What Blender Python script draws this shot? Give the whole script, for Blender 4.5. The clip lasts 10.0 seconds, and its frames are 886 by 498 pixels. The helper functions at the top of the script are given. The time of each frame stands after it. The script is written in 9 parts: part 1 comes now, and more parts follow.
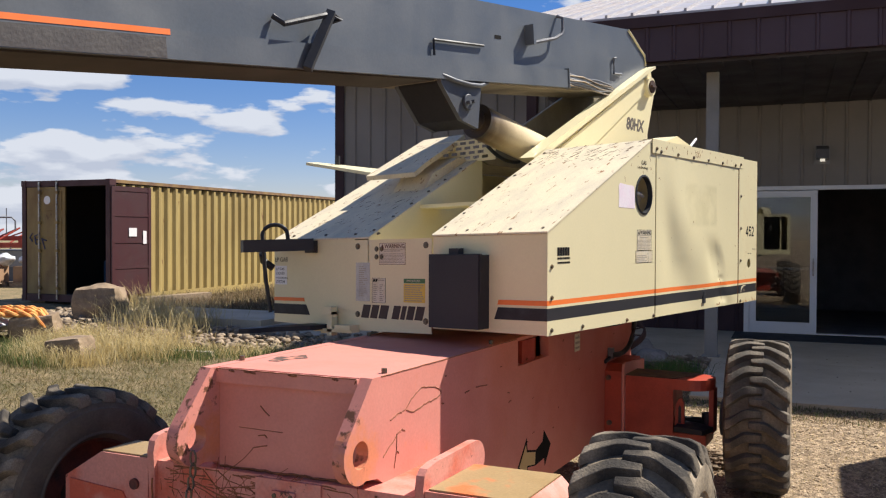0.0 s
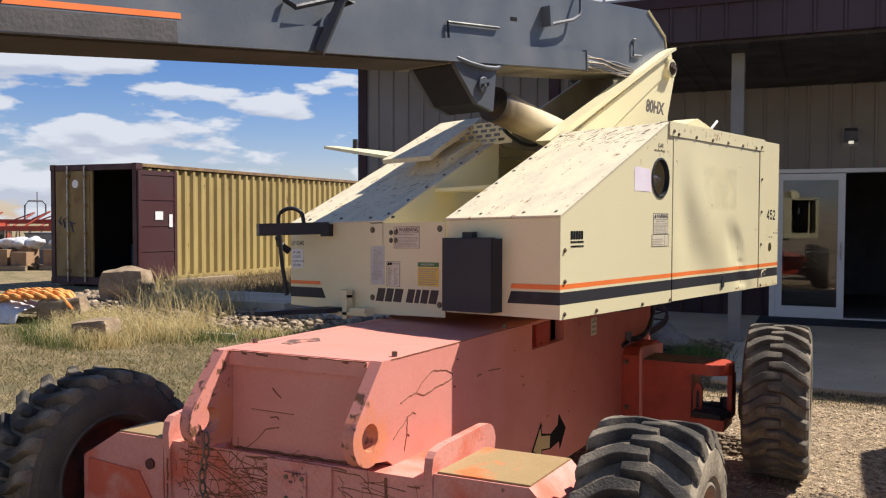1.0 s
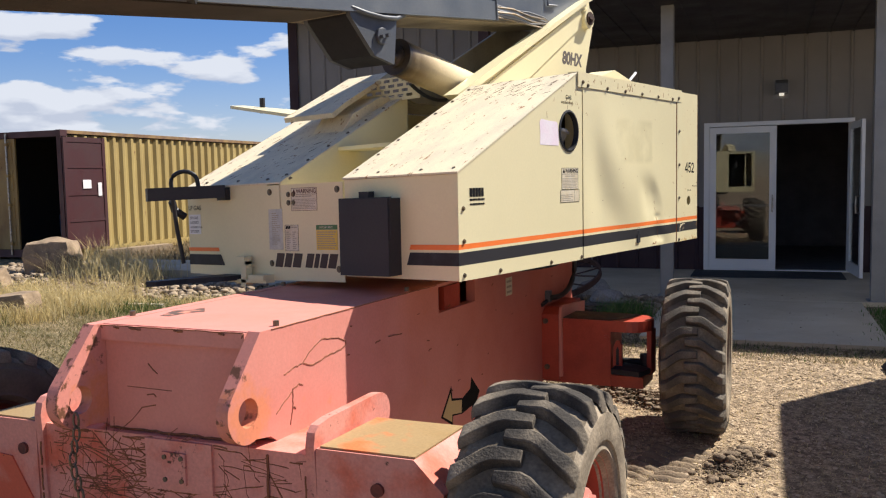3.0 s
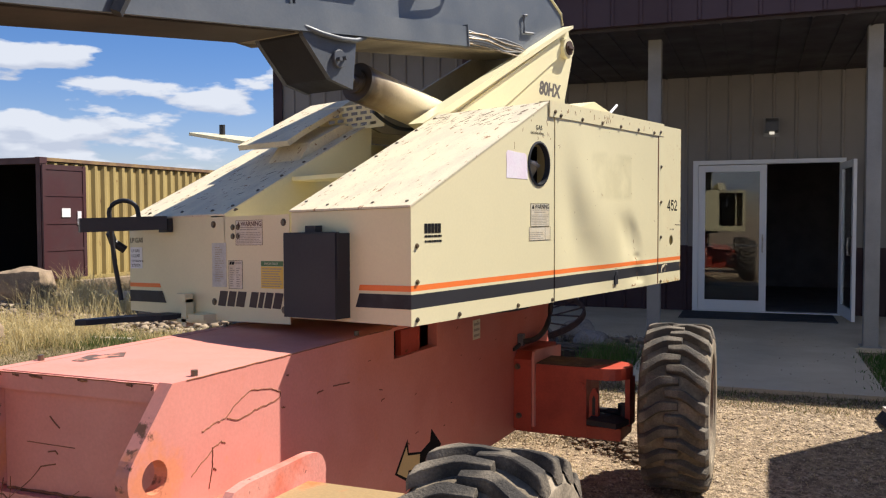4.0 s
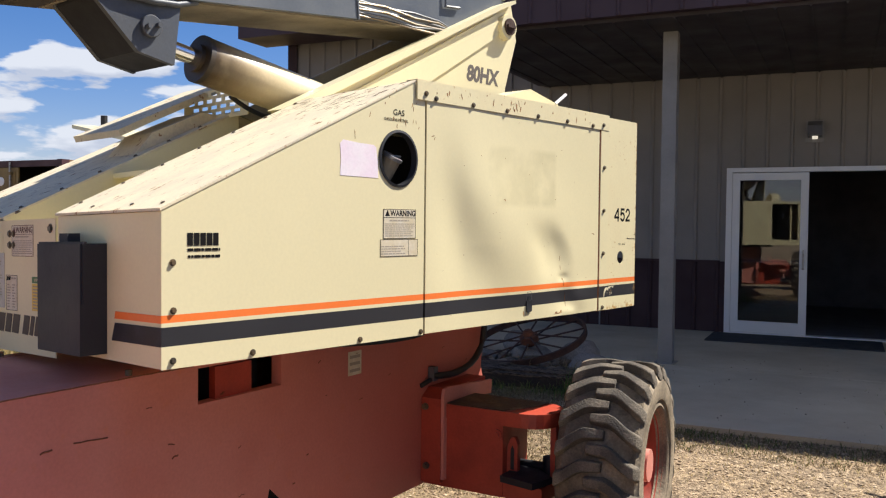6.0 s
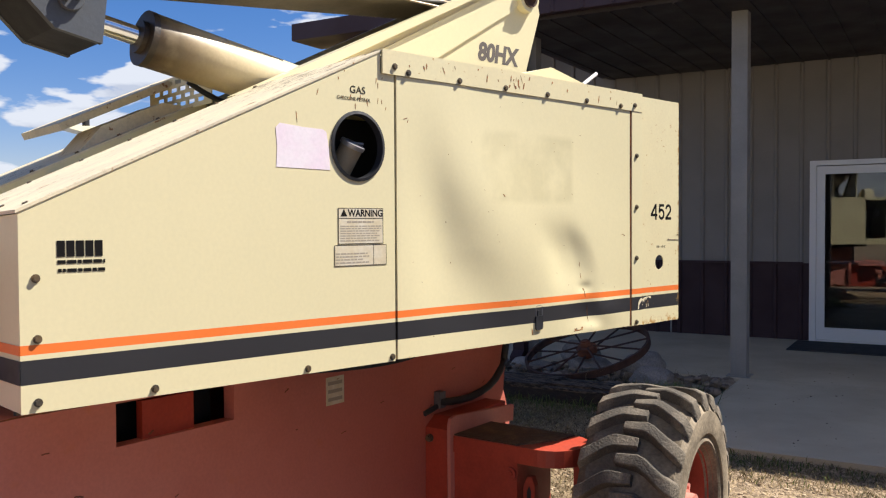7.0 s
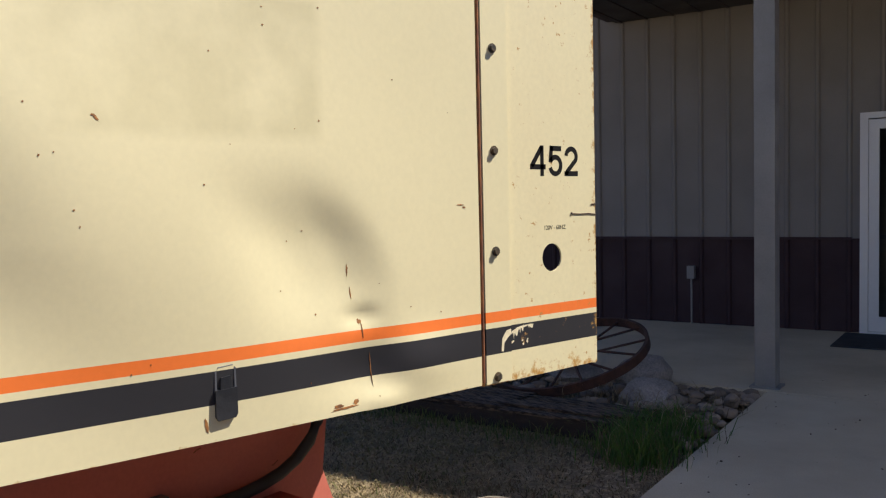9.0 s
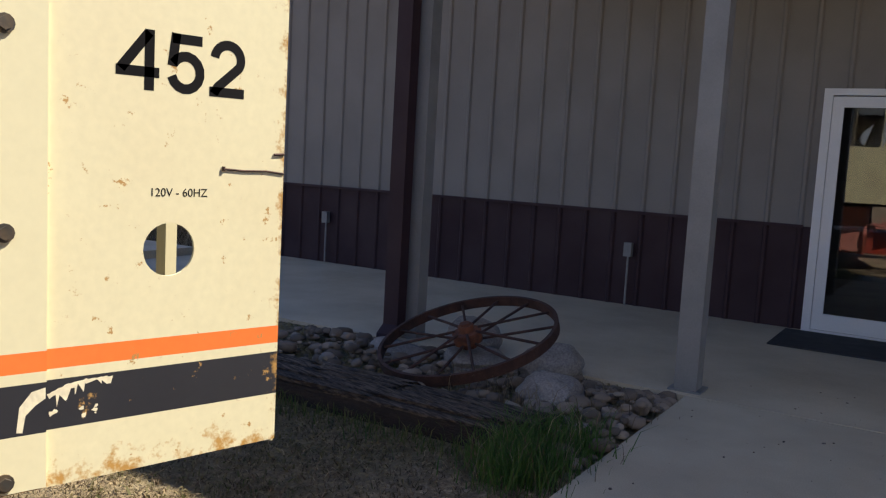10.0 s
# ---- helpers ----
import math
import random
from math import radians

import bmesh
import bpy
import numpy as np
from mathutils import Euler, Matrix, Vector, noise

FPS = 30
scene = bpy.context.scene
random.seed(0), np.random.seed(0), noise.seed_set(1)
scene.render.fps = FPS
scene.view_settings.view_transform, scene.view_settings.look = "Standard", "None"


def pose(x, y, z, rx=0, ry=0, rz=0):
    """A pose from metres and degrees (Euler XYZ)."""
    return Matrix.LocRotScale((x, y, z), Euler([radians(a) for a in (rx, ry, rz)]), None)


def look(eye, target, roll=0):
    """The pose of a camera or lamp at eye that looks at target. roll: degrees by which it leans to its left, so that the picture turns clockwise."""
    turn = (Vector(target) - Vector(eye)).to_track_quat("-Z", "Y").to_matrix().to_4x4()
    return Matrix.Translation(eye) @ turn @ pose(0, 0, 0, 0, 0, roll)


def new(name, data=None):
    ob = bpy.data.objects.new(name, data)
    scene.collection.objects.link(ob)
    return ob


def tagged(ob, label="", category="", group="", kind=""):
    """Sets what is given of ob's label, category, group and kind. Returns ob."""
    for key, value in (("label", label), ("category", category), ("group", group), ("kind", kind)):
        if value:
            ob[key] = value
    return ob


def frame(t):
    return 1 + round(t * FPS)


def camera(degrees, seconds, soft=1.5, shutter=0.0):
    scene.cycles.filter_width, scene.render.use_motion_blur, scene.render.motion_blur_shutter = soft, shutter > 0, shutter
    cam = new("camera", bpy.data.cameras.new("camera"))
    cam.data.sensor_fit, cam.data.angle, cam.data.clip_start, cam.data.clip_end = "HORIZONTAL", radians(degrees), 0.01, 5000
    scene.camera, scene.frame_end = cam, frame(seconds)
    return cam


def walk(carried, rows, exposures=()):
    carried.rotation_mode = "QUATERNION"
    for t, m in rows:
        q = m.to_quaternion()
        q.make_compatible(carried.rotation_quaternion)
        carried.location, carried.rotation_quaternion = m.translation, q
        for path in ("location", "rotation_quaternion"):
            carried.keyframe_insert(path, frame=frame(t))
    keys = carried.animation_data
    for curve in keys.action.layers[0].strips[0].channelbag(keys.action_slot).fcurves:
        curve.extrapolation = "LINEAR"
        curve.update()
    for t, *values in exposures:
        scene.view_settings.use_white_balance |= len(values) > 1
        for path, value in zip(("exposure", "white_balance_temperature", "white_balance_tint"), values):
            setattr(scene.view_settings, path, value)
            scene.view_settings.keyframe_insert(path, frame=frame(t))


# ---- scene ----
cam = camera(54.8, 10.0, soft=1.2)
PATH = [
    (0, (0.05, 0.348, 1.664), (-1.198, 1.911, 1.63), 0.2),
    (0.5, (0.082, 0.37, 1.664), (-1.199, 1.905, 1.606), 0.3),
    (1, (0.094, 0.388, 1.665), (-1.2, 1.911, 1.592), 0.2),
    (1.5, (0.119, 0.414, 1.662), (-1.162, 1.947, 1.577), -0.1),
    (2, (0.184, 0.462, 1.657), (-1.079, 2.008, 1.53), -1.1),
    (2.5, (0.21, 0.535, 1.647), (-1.022, 2.101, 1.471), -1.9),
    (3.8, (0.07, 0.971, 1.651), (-1.105, 2.586, 1.546), 0.3),
    (4, (0.09, 1.041, 1.647), (-1.102, 2.644, 1.564), -0.2),
    (4.5, (0.226, 1.307, 1.659), (-0.968, 2.912, 1.633), -0.9),
    (5, (0.279, 1.527, 1.641), (-0.913, 3.133, 1.629), -1.5),
    (5.2, (0.258, 1.662, 1.621), (-0.938, 3.264, 1.611), -1.2),
    (6.3, (0.267, 2.45, 1.655), (-1.121, 3.89, 1.594), 0.4),
    (6.5, (0.27, 2.565, 1.649), (-1.156, 3.967, 1.607), -0.1),
    (7, (0.111, 2.927, 1.639), (-1.35, 4.292, 1.584), -0.3),
    (7.5, (-0.039, 3.275, 1.622), (-1.541, 4.589, 1.501), -0.5),
    (8, (-0.22, 3.713, 1.629), (-1.805, 4.928, 1.519), -1.1),
    (8.5, (-0.473, 4.142, 1.622), (-2.022, 5.407, 1.577), -1.2),
    (9, (-0.617, 4.67, 1.605), (-2.146, 5.954, 1.497), -1.3),
    (9.5, (-0.75, 5.15, 1.617), (-2.297, 6.411, 1.478), 0.1),
    (10, (-0.971, 5.643, 1.603), (-2.44, 6.983, 1.389), 3.2),
]
walk(cam, [(t, look(eye, target, roll)) for t, eye, target, roll in PATH], exposures=[(0.0, 0.83), (2.5, 0.88), (4.0, 0.94), (4.5, 0.88), (5.0, 0.84), (6.5, 0.98), (8.0, 0.98), (8.6, 0.86), (9.0, 0.85), (9.5, 1.00), (10.0, 1.17)])

# ---------- sky, sun ----------
SUN_DIR = Vector((0.42, 0.78, 1.13)).normalized()
SUN_EL = math.asin(SUN_DIR.z)
SUN_AZ = math.atan2(SUN_DIR.x, SUN_DIR.y)
world = bpy.data.worlds.new("sky")
scene.world = world
world.use_nodes = True


def sky_nodes():
    nt = world.node_tree
    nt.nodes.clear()
    N, L = nt.nodes.new, nt.links.new
    out, bg = N("ShaderNodeOutputWorld"), N("ShaderNodeBackground")
    sky = N("ShaderNodeTexSky")
    sky.sky_type, sky.sun_disc = "NISHITA", False
    sky.sun_elevation, sky.sun_rotation = SUN_EL, SUN_AZ
    sky.air_density, sky.dust_density, sky.ozone_density = 1.0, 0.15, 2.5
    tc, sep = N("ShaderNodeTexCoord"), N("ShaderNodeSeparateXYZ")
    L(tc.outputs["Generated"], sep.inputs[0])

    def cloud_noise(sc, de, ro, lift=0.0):
        at = N("ShaderNodeMapping")
        at.inputs["Location"].default_value = (5.3, 2.2, 0.9 + lift)
        at.inputs["Scale"].default_value = (1.0, 1.0, 3.4)
        L(tc.outputs["Generated"], at.inputs[0])
        n = N("ShaderNodeTexNoise")
        n.inputs["Scale"].default_value, n.inputs["Detail"].default_value, n.inputs["Roughness"].default_value = sc, de, ro
        L(at.outputs[0], n.inputs["Vector"])
        return n.outputs[0]

    def calc(kind, a, b, c=None):
        q = N("ShaderNodeMath")
        q.operation = kind
        for k, v in enumerate((a, b, c)):
            if isinstance(v, float):
                q.inputs[k].default_value = v
            elif v is not None:
                L(v, q.inputs[k])
        return q.outputs[0]
    # cumulus in rows, thickest low over the yard
    rise = N("ShaderNodeMapRange")
    rise.inputs[1].default_value, rise.inputs[2].default_value, rise.inputs[3].default_value, rise.inputs[4].default_value = 0.13, 0.24, 0.035, -0.035
    L(sep.outputs[2], rise.inputs[0])
    puffs = cloud_noise(7.2, 8.0, 0.50)
    cover = calc("MULTIPLY_ADD", cloud_noise(2.2, 1.0, 0.5), 0.30, calc("ADD", puffs, rise.outputs[0]))
    ramp = N("ShaderNodeValToRGB")
    ramp.color_ramp.elements[0].position, ramp.color_ramp.elements[1].position = 0.685, 0.725
    ramp.color_ramp.elements[0].color, ramp.color_ramp.elements[1].color = (0, 0, 0, 1), (0.96, 0.96, 0.96, 1)
    L(cover, ramp.inputs[0])
    # lit heads, grey flat bases
    body = N("ShaderNodeValToRGB")
    body.color_ramp.elements[0].position, body.color_ramp.elements[1].position = 0.30, 0.62
    body.color_ramp.elements[0].color, body.color_ramp.elements[1].color = (0.72, 0.75, 0.82, 1), (1, 1, 1, 1)
    L(calc("MULTIPLY_ADD", calc("SUBTRACT", puffs, cloud_noise(7.2, 8.0, 0.50, 0.045)), 3.2, 0.5), body.inputs[0])
    white = N("ShaderNodeMixRGB")
    white.blend_type = "MULTIPLY"
    white.inputs[0].default_value = 1.0
    white.inputs[2].default_value = (8.1, 8.5, 9.4, 1)
    L(body.outputs[0], white.inputs[1])
    tint = N("ShaderNodeMixRGB")
    L(white.outputs[0], tint.inputs[2])
    L(ramp.outputs[0], tint.inputs[0])
    sat = N("ShaderNodeHueSaturation")
    sat.inputs["Saturation"].default_value = 1.36
    L(sky.outputs[0], sat.inputs["Color"])
    cool = N("ShaderNodeMixRGB")
    cool.blend_type = "MULTIPLY"
    cool.inputs[0].default_value = 1.0
    cool.inputs[2].default_value = (1.10, 0.98, 1.22, 1)
    L(sat.outputs[0], cool.inputs[1])
    L(cool.outputs[0], tint.inputs[1])
    L(tint.outputs[0], bg.inputs[0])
    bg.inputs[1].default_value = 0.051
    L(bg.outputs[0], out.inputs[0])


sky_nodes()
sun_data = bpy.data.lights.new("sun", "SUN")
sun_data.energy, sun_data.angle, sun_data.color = 5.0, radians(0.6), (1.0, 0.945, 0.86)
sun = new("sun", sun_data)
sun.matrix_world = look(SUN_DIR * 40, (0, 0, 0))

# ---------- materials ----------


def mat(name, base, rough=0.6, metal=0.0, other=None, scale=6.0, lo=0.4, hi=0.65, detail=6.0, fine=0.12, fine_scale=90.0,
        bump=0.12, bump_scale=60.0, stretch=(1, 1, 1), spots=None, spot_scale=14.0, spot_at=0.70, rough_var=0.12, layer=None, rand=0.0, coord="Object", patch=None, edge_rust=None, halo=None, rear_tone=None, stain=None):
    """Procedural surface: broad variation to `other`, fine grain, wear spots, relief. layer: (axis, edges, colours) painted bands."""
    m = bpy.data.materials.new(name)
    m.use_nodes = True
    nt = m.node_tree
    N, L = nt.nodes.new, nt.links.new
    b = nt.nodes["Principled BSDF"]
    b.inputs["Roughness"].default_value, b.inputs["Metallic"].default_value = rough, metal
    tc, mp = N("ShaderNodeTexCoord"), N("ShaderNodeMapping")
    mp.inputs["Scale"].default_value = stretch
    L(tc.outputs[coord], mp.inputs[0])

    def noise_node(sc, de=4.0, ro=0.55):
        n = N("ShaderNodeTexNoise")
        n.inputs["Scale"].default_value, n.inputs["Detail"].default_value, n.inputs["Roughness"].default_value = sc, de, ro
        L(mp.outputs[0], n.inputs["Vector"])
        return n

    def ramp_node(src, p0, p1, c0=(0, 0, 0, 1), c1=(1, 1, 1, 1)):
        r = N("ShaderNodeValToRGB")
        r.color_ramp.elements[0].position, r.color_ramp.elements[1].position = p0, p1
        r.color_ramp.elements[0].color, r.color_ramp.elements[1].color = c0, c1
        L(src, r.inputs[0])
        return r

    def mixer(fac, a, c, kind="MIX"):
        x = N("ShaderNodeMixRGB")
        x.blend_type = kind
        for sock, v in ((0, fac), (1, a), (2, c)):
            if isinstance(v, (int, float)):
                x.inputs[sock].default_value = v
            elif isinstance(v, tuple):
                x.inputs[sock].default_value = (*v, 1) if len(v) == 3 else v
            else:
                L(v, x.inputs[sock])
        return x.outputs[0]

    col = base
    wide = noise_node(scale, detail)
    if other is not None:
        col = mixer(ramp_node(wide.outputs[0], lo, hi).outputs[0], col, other)
    if layer:
        axis, edges, colours = layer
        sep = N("ShaderNodeSeparateXYZ")
        L(tc.outputs[coord], sep.inputs[0])
        for (e0, e1), c in zip(edges, colours):
            g, l, mu = N("ShaderNodeMath"), N("ShaderNodeMath"), N("ShaderNodeMath")
            g.operation, l.operation, mu.operation = "GREATER_THAN", "LESS_THAN", "MULTIPLY"
            g.inputs[1].default_value, l.inputs[1].default_value = e0, e1
            L(sep.outputs[axis], g.inputs[0]), L(sep.outputs[axis], l.inputs[0])
            L(g.outputs[0], mu.inputs[0]), L(l.outputs[0], mu.inputs[1])
            col = mixer(mu.outputs[0], col, c)
    if patch:
        (pa, p0, p1), (pb, q0, q1), pc = patch
        sp = N("ShaderNodeSeparateXYZ")
        L(tc.outputs[coord], sp.inputs[0])
        acc = None
        for ax, e0, e1 in ((pa, p0, p1), (pb, q0, q1)):
            for lo_, hi_ in ((e0 - 0.012, e0 + 0.012), (e1 + 0.012, e1 - 0.012)):
                mr = N("ShaderNodeMapRange")
                mr.inputs[1].default_value, mr.inputs[2].default_value = lo_, hi_
                L(sp.outputs[ax], mr.inputs[0])
                if acc is None:
                    acc = mr.outputs[0]
                else:
                    mu = N("ShaderNodeMath")
                    mu.operation = "MULTIPLY"
                    L(acc, mu.inputs[0]), L(mr.outputs[0], mu.inputs[1])
                    acc = mu.outputs[0]
        mu = N("ShaderNodeMath")
        mu.operation = "MULTIPLY"
        L(acc, mu.inputs[0]), L(ramp_node(noise_node(5, 3).outputs[0], 0.35, 0.55).outputs[0], mu.inputs[1])
        col = mixer(mu.outputs[0], col, pc)
    for ea, e0, e1, ec in edge_rust or ():
        sp, mr, ad = N("ShaderNodeSeparateXYZ"), N("ShaderNodeMapRange"), N("ShaderNodeMath")
        L(tc.outputs[coord], sp.inputs[0])
        mr.inputs[1].default_value, mr.inputs[2].default_value = e0, e1
        mr.inputs[3].default_value, mr.inputs[4].default_value = 0.30, 0.0
        L(sp.outputs[ea], mr.inputs[0])
        ad.operation = "ADD"
        L(mr.outputs[0], ad.inputs[0]), L(noise_node(38, 9, 0.7).outputs[0], ad.inputs[1])
        col = mixer(ramp_node(ad.outputs[0], 0.73, 0.85).outputs[0], col, ec)
    for fa, f0, f1, fc in stain or ():
        # oil or dirt that has spread from one end
        sp, mr, mu = N("ShaderNodeSeparateXYZ"), N("ShaderNodeMapRange"), N("ShaderNodeMath")
        L(tc.outputs[coord], sp.inputs[0])
        mr.interpolation_type = "SMOOTHSTEP"
        mr.inputs[1].default_value, mr.inputs[2].default_value, mr.inputs[3].default_value, mr.inputs[4].default_value = f0, f1, 1.0, 0.0
        L(sp.outputs[fa], mr.inputs[0])
        mu.operation = "MULTIPLY"
        L(mr.outputs[0], mu.inputs[0]), L(ramp_node(noise_node(5, 5).outputs[0], 0.05, 0.45).outputs[0], mu.inputs[1])
        col = mixer(mu.outputs[0], col, fc)
    if halo:
        # rust that bleeds out round the tie-down eyes, in the chassis' own turned axes
        hz, r0, r1, hc = halo
        sp, tn, mr, ad = N("ShaderNodeMapping"), N("ShaderNodeVectorMath"), N("ShaderNodeMapRange"), N("ShaderNodeMath")
        sp.vector_type = "POINT"
        sp.inputs["Rotation"].default_value = (0, 0, radians(-11.0))
        shift = N("ShaderNodeVectorMath")
        shift.operation = "ADD"
        shift.inputs[1].default_value = (-2.6, 4.6, 0.0)
        L(tc.outputs[coord], shift.inputs[0])
        L(shift.outputs[0], sp.inputs[0])
        flatten = N("ShaderNodeVectorMath")
        flatten.operation = "MULTIPLY"
        flatten.inputs[1].default_value = (0, 1, 1)
        L(sp.outputs[0], flatten.inputs[0])
        tn.operation = "DISTANCE"
        tn.inputs[1].default_value = (0, 2.842, hz)
        L(flatten.outputs[0], tn.inputs[0])
        mr.inputs[1].default_value, mr.inputs[2].default_value = r0, r1
        mr.inputs[3].default_value, mr.inputs[4].default_value = 0.33, 0.0
        L(tn.outputs["Value"], mr.inputs[0])
        ad.operation = "ADD"
        L(mr.outputs[0], ad.inputs[0]), L(noise_node(12, 7, 0.6).outputs[0], ad.inputs[1])
        col = mixer(ramp_node(ad.outputs[0], 0.62, 0.80).outputs[0], col, hc)
        col = mixer(ramp_node(ad.outputs[0], 0.92, 1.0).outputs[0], col, (0.16, 0.055, 0.02))
        nose, lim, yy, both, more = N("ShaderNodeMapRange"), N("ShaderNodeMapRange"), N("ShaderNodeSeparateXYZ"), N("ShaderNodeMath"), N("ShaderNodeMath")
        nose.inputs[1].default_value, nose.inputs[2].default_value, nose.inputs[4].default_value = 0.082, 0.110, 0.25
        lim.inputs[1].default_value, lim.inputs[2].default_value = 2.90, 2.84
        L(sp.outputs[0], yy.inputs[0])
        L(yy.outputs[1], lim.inputs[0]), L(tn.outputs["Value"], nose.inputs[0])
        both.operation, more.operation = "MULTIPLY", "ADD"
        L(nose.outputs[0], both.inputs[0]), L(lim.outputs[0], both.inputs[1])
        L(both.outputs[0], more.inputs[0]), L(noise_node(22, 8, 0.62).outputs[0], more.inputs[1])
        col = mixer(ramp_node(more.outputs[0], 0.79, 0.86).outputs[0], col, (0.15, 0.06, 0.03))
    # deeper red blended in along the chassis from s0 to s1
    if rear_tone:
        s0, s1, sc_ = rear_tone
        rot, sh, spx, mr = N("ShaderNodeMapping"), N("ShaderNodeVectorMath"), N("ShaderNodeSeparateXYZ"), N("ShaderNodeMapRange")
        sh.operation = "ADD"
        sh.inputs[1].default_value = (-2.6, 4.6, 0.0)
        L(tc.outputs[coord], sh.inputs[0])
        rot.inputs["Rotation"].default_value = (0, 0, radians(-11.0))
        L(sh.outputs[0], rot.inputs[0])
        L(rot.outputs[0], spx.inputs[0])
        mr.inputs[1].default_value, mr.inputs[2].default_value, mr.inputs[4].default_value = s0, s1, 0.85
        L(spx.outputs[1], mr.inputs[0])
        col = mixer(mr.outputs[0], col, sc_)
    if fine:
        f = ramp_node(noise_node(fine_scale, 3.0).outputs[0], 0.3, 0.7, (1 - fine,) * 3 + (1,), (1 + fine,) * 3 + (1,))
        col = mixer(1.0, col, f.outputs[0], "MULTIPLY")
    if rand:
        oi = N("ShaderNodeObjectInfo")
        r = ramp_node(oi.outputs["Random"], 0, 1, (1 - rand,) * 3 + (1,), (1 + rand,) * 3 + (1,))
        col = mixer(1.0, col, r.outputs[0], "MULTIPLY")
    if spots is not None:
        s = ramp_node(noise_node(spot_scale, 9.0, 0.68).outputs[0], spot_at, spot_at + 0.035)
        col = mixer(s.outputs[0], col, spots)
    if isinstance(col, tuple):
        b.inputs["Base Color"].default_value = (*col, 1)
    else:
        L(col, b.inputs["Base Color"])
    if rough_var:
        r = ramp_node(wide.outputs[0], 0.3, 0.7, (max(0, rough - rough_var),) * 3 + (1,), (min(1, rough + rough_var),) * 3 + (1,))
        L(r.outputs[0], b.inputs["Roughness"])
    if bump:
        bp = N("ShaderNodeBump")
        bp.inputs["Strength"].default_value, bp.inputs["Distance"].default_value = bump, 0.02
        L(noise_node(bump_scale, 5.0).outputs[0], bp.inputs["Height"])
        L(bp.outputs[0], b.inputs["Normal"])
    return m


CREAM_C, ORANGE_C, BLACK_C, RUST_C = (0.76, 0.675, 0.418), (0.88, 0.20, 0.04), (0.030, 0.029, 0.032), (0.20, 0.075, 0.022)
STRIPES = (2, ((1.354, 1.376), (1.287, 1.342)), (ORANGE_C, BLACK_C))
CREAM = mat("cream_paint", CREAM_C, 0.42, other=(0.72, 0.64, 0.395), scale=2.2, fine=0.02, bump=0.004, spots=(0.42, 0.27, 0.10), spot_at=0.745, spot_scale=22)
CREAM_STRIPED = mat("cream_striped_paint", CREAM_C, 0.40, other=(0.73, 0.65, 0.40), scale=1.5, fine=0.02, bump=0.004, spots=(0.36, 0.23, 0.09), spot_at=0.765, spot_scale=24, layer=STRIPES)
CREAM_DOOR = mat("cream_door_paint", CREAM_C, 0.40, other=(0.73, 0.65, 0.40), scale=1.5, fine=0.02, bump=0.004, spots=(0.36, 0.23, 0.09), spot_at=0.765, spot_scale=24, layer=STRIPES,
                 patch=((1, 0.38, 0.875), (2, 1.72, 1.96), (0.655, 0.58, 0.35)), edge_rust=((2, 1.221, 1.236, (0.50, 0.28, 0.09)),))
CREAM_RUSTY = mat("rusting_cream_paint", CREAM_C, 0.45, other=(0.73, 0.635, 0.385), scale=3.0, fine=0.03, bump=0.01, spots=(0.46, 0.26, 0.08), spot_at=0.635, spot_scale=46, layer=STRIPES,
                  edge_rust=((2, 1.220, 1.295, (0.50, 0.27, 0.07)), (1, 1.622, 1.595, (0.46, 0.25, 0.07)), (2, 1.221, 1.230, (0.30, 0.12, 0.03))))
CREAM_TOP = mat("weathered_cream_top", (0.74, 0.64, 0.44), 0.7, other=(0.60, 0.52, 0.38), scale=4.0, lo=0.42, hi=0.7, fine=0.08, bump=0.06, spots=(0.30, 0.14, 0.05), spot_at=0.605, spot_scale=17, stretch=(2.4, 1.0, 1.0))
PINK = mat("faded_red_paint", (0.62, 0.245, 0.195), 0.55, other=(0.58, 0.21, 0.16), scale=2.6, fine=0.05, bump=0.03, spots=(0.12, 0.035, 0.015), spot_at=0.735, spot_scale=13)
PINK_EYE = mat("faded_red_frame_paint", (0.62, 0.245, 0.195), 0.55, other=(0.58, 0.21, 0.16), scale=2.6, fine=0.05, bump=0.03, spots=(0.15, 0.05, 0.022), spot_at=0.80, spot_scale=16, halo=(0.888, 0.05, 0.17, (0.62, 0.215, 0.11)), rear_tone=(3.9, 5.6, (0.46, 0.115, 0.08)))
SCRAPE = mat("brown_scrape_rust", (0.165, 0.058, 0.026), 0.85, other=(0.27, 0.105, 0.042), scale=30, fine=0.2, bump=0.1)
PINK_RUST = mat("scuffed_faded_red_paint", (0.60, 0.245, 0.195), 0.6, other=(0.56, 0.11, 0.055), scale=3.2, lo=0.47, hi=0.62, fine=0.1, bump=0.07, spots=(0.09, 0.035, 0.02), spot_at=0.63, spot_scale=10)
RED = mat("red_paint", (0.42, 0.058, 0.03), 0.5, other=(0.31, 0.042, 0.023), scale=5, fine=0.08, bump=0.05, spots=(0.07, 0.03, 0.02), spot_at=0.68, spot_scale=12)
BOOM_GREY = mat("grey_boom_paint", (0.091, 0.103, 0.117), 0.45, other=(0.115, 0.127, 0.140), scale=2.5, fine=0.05, bump=0.03, spots=(0.079, 0.063, 0.051), spot_at=0.72, spot_scale=12)
BOOM_TAN = mat("tan_boom_underside", (0.24, 0.20, 0.135), 0.85, other=(0.13, 0.105, 0.07), scale=3, fine=0.1, bump=0.05)
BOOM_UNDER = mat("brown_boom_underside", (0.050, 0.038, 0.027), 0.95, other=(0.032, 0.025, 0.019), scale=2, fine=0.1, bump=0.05)
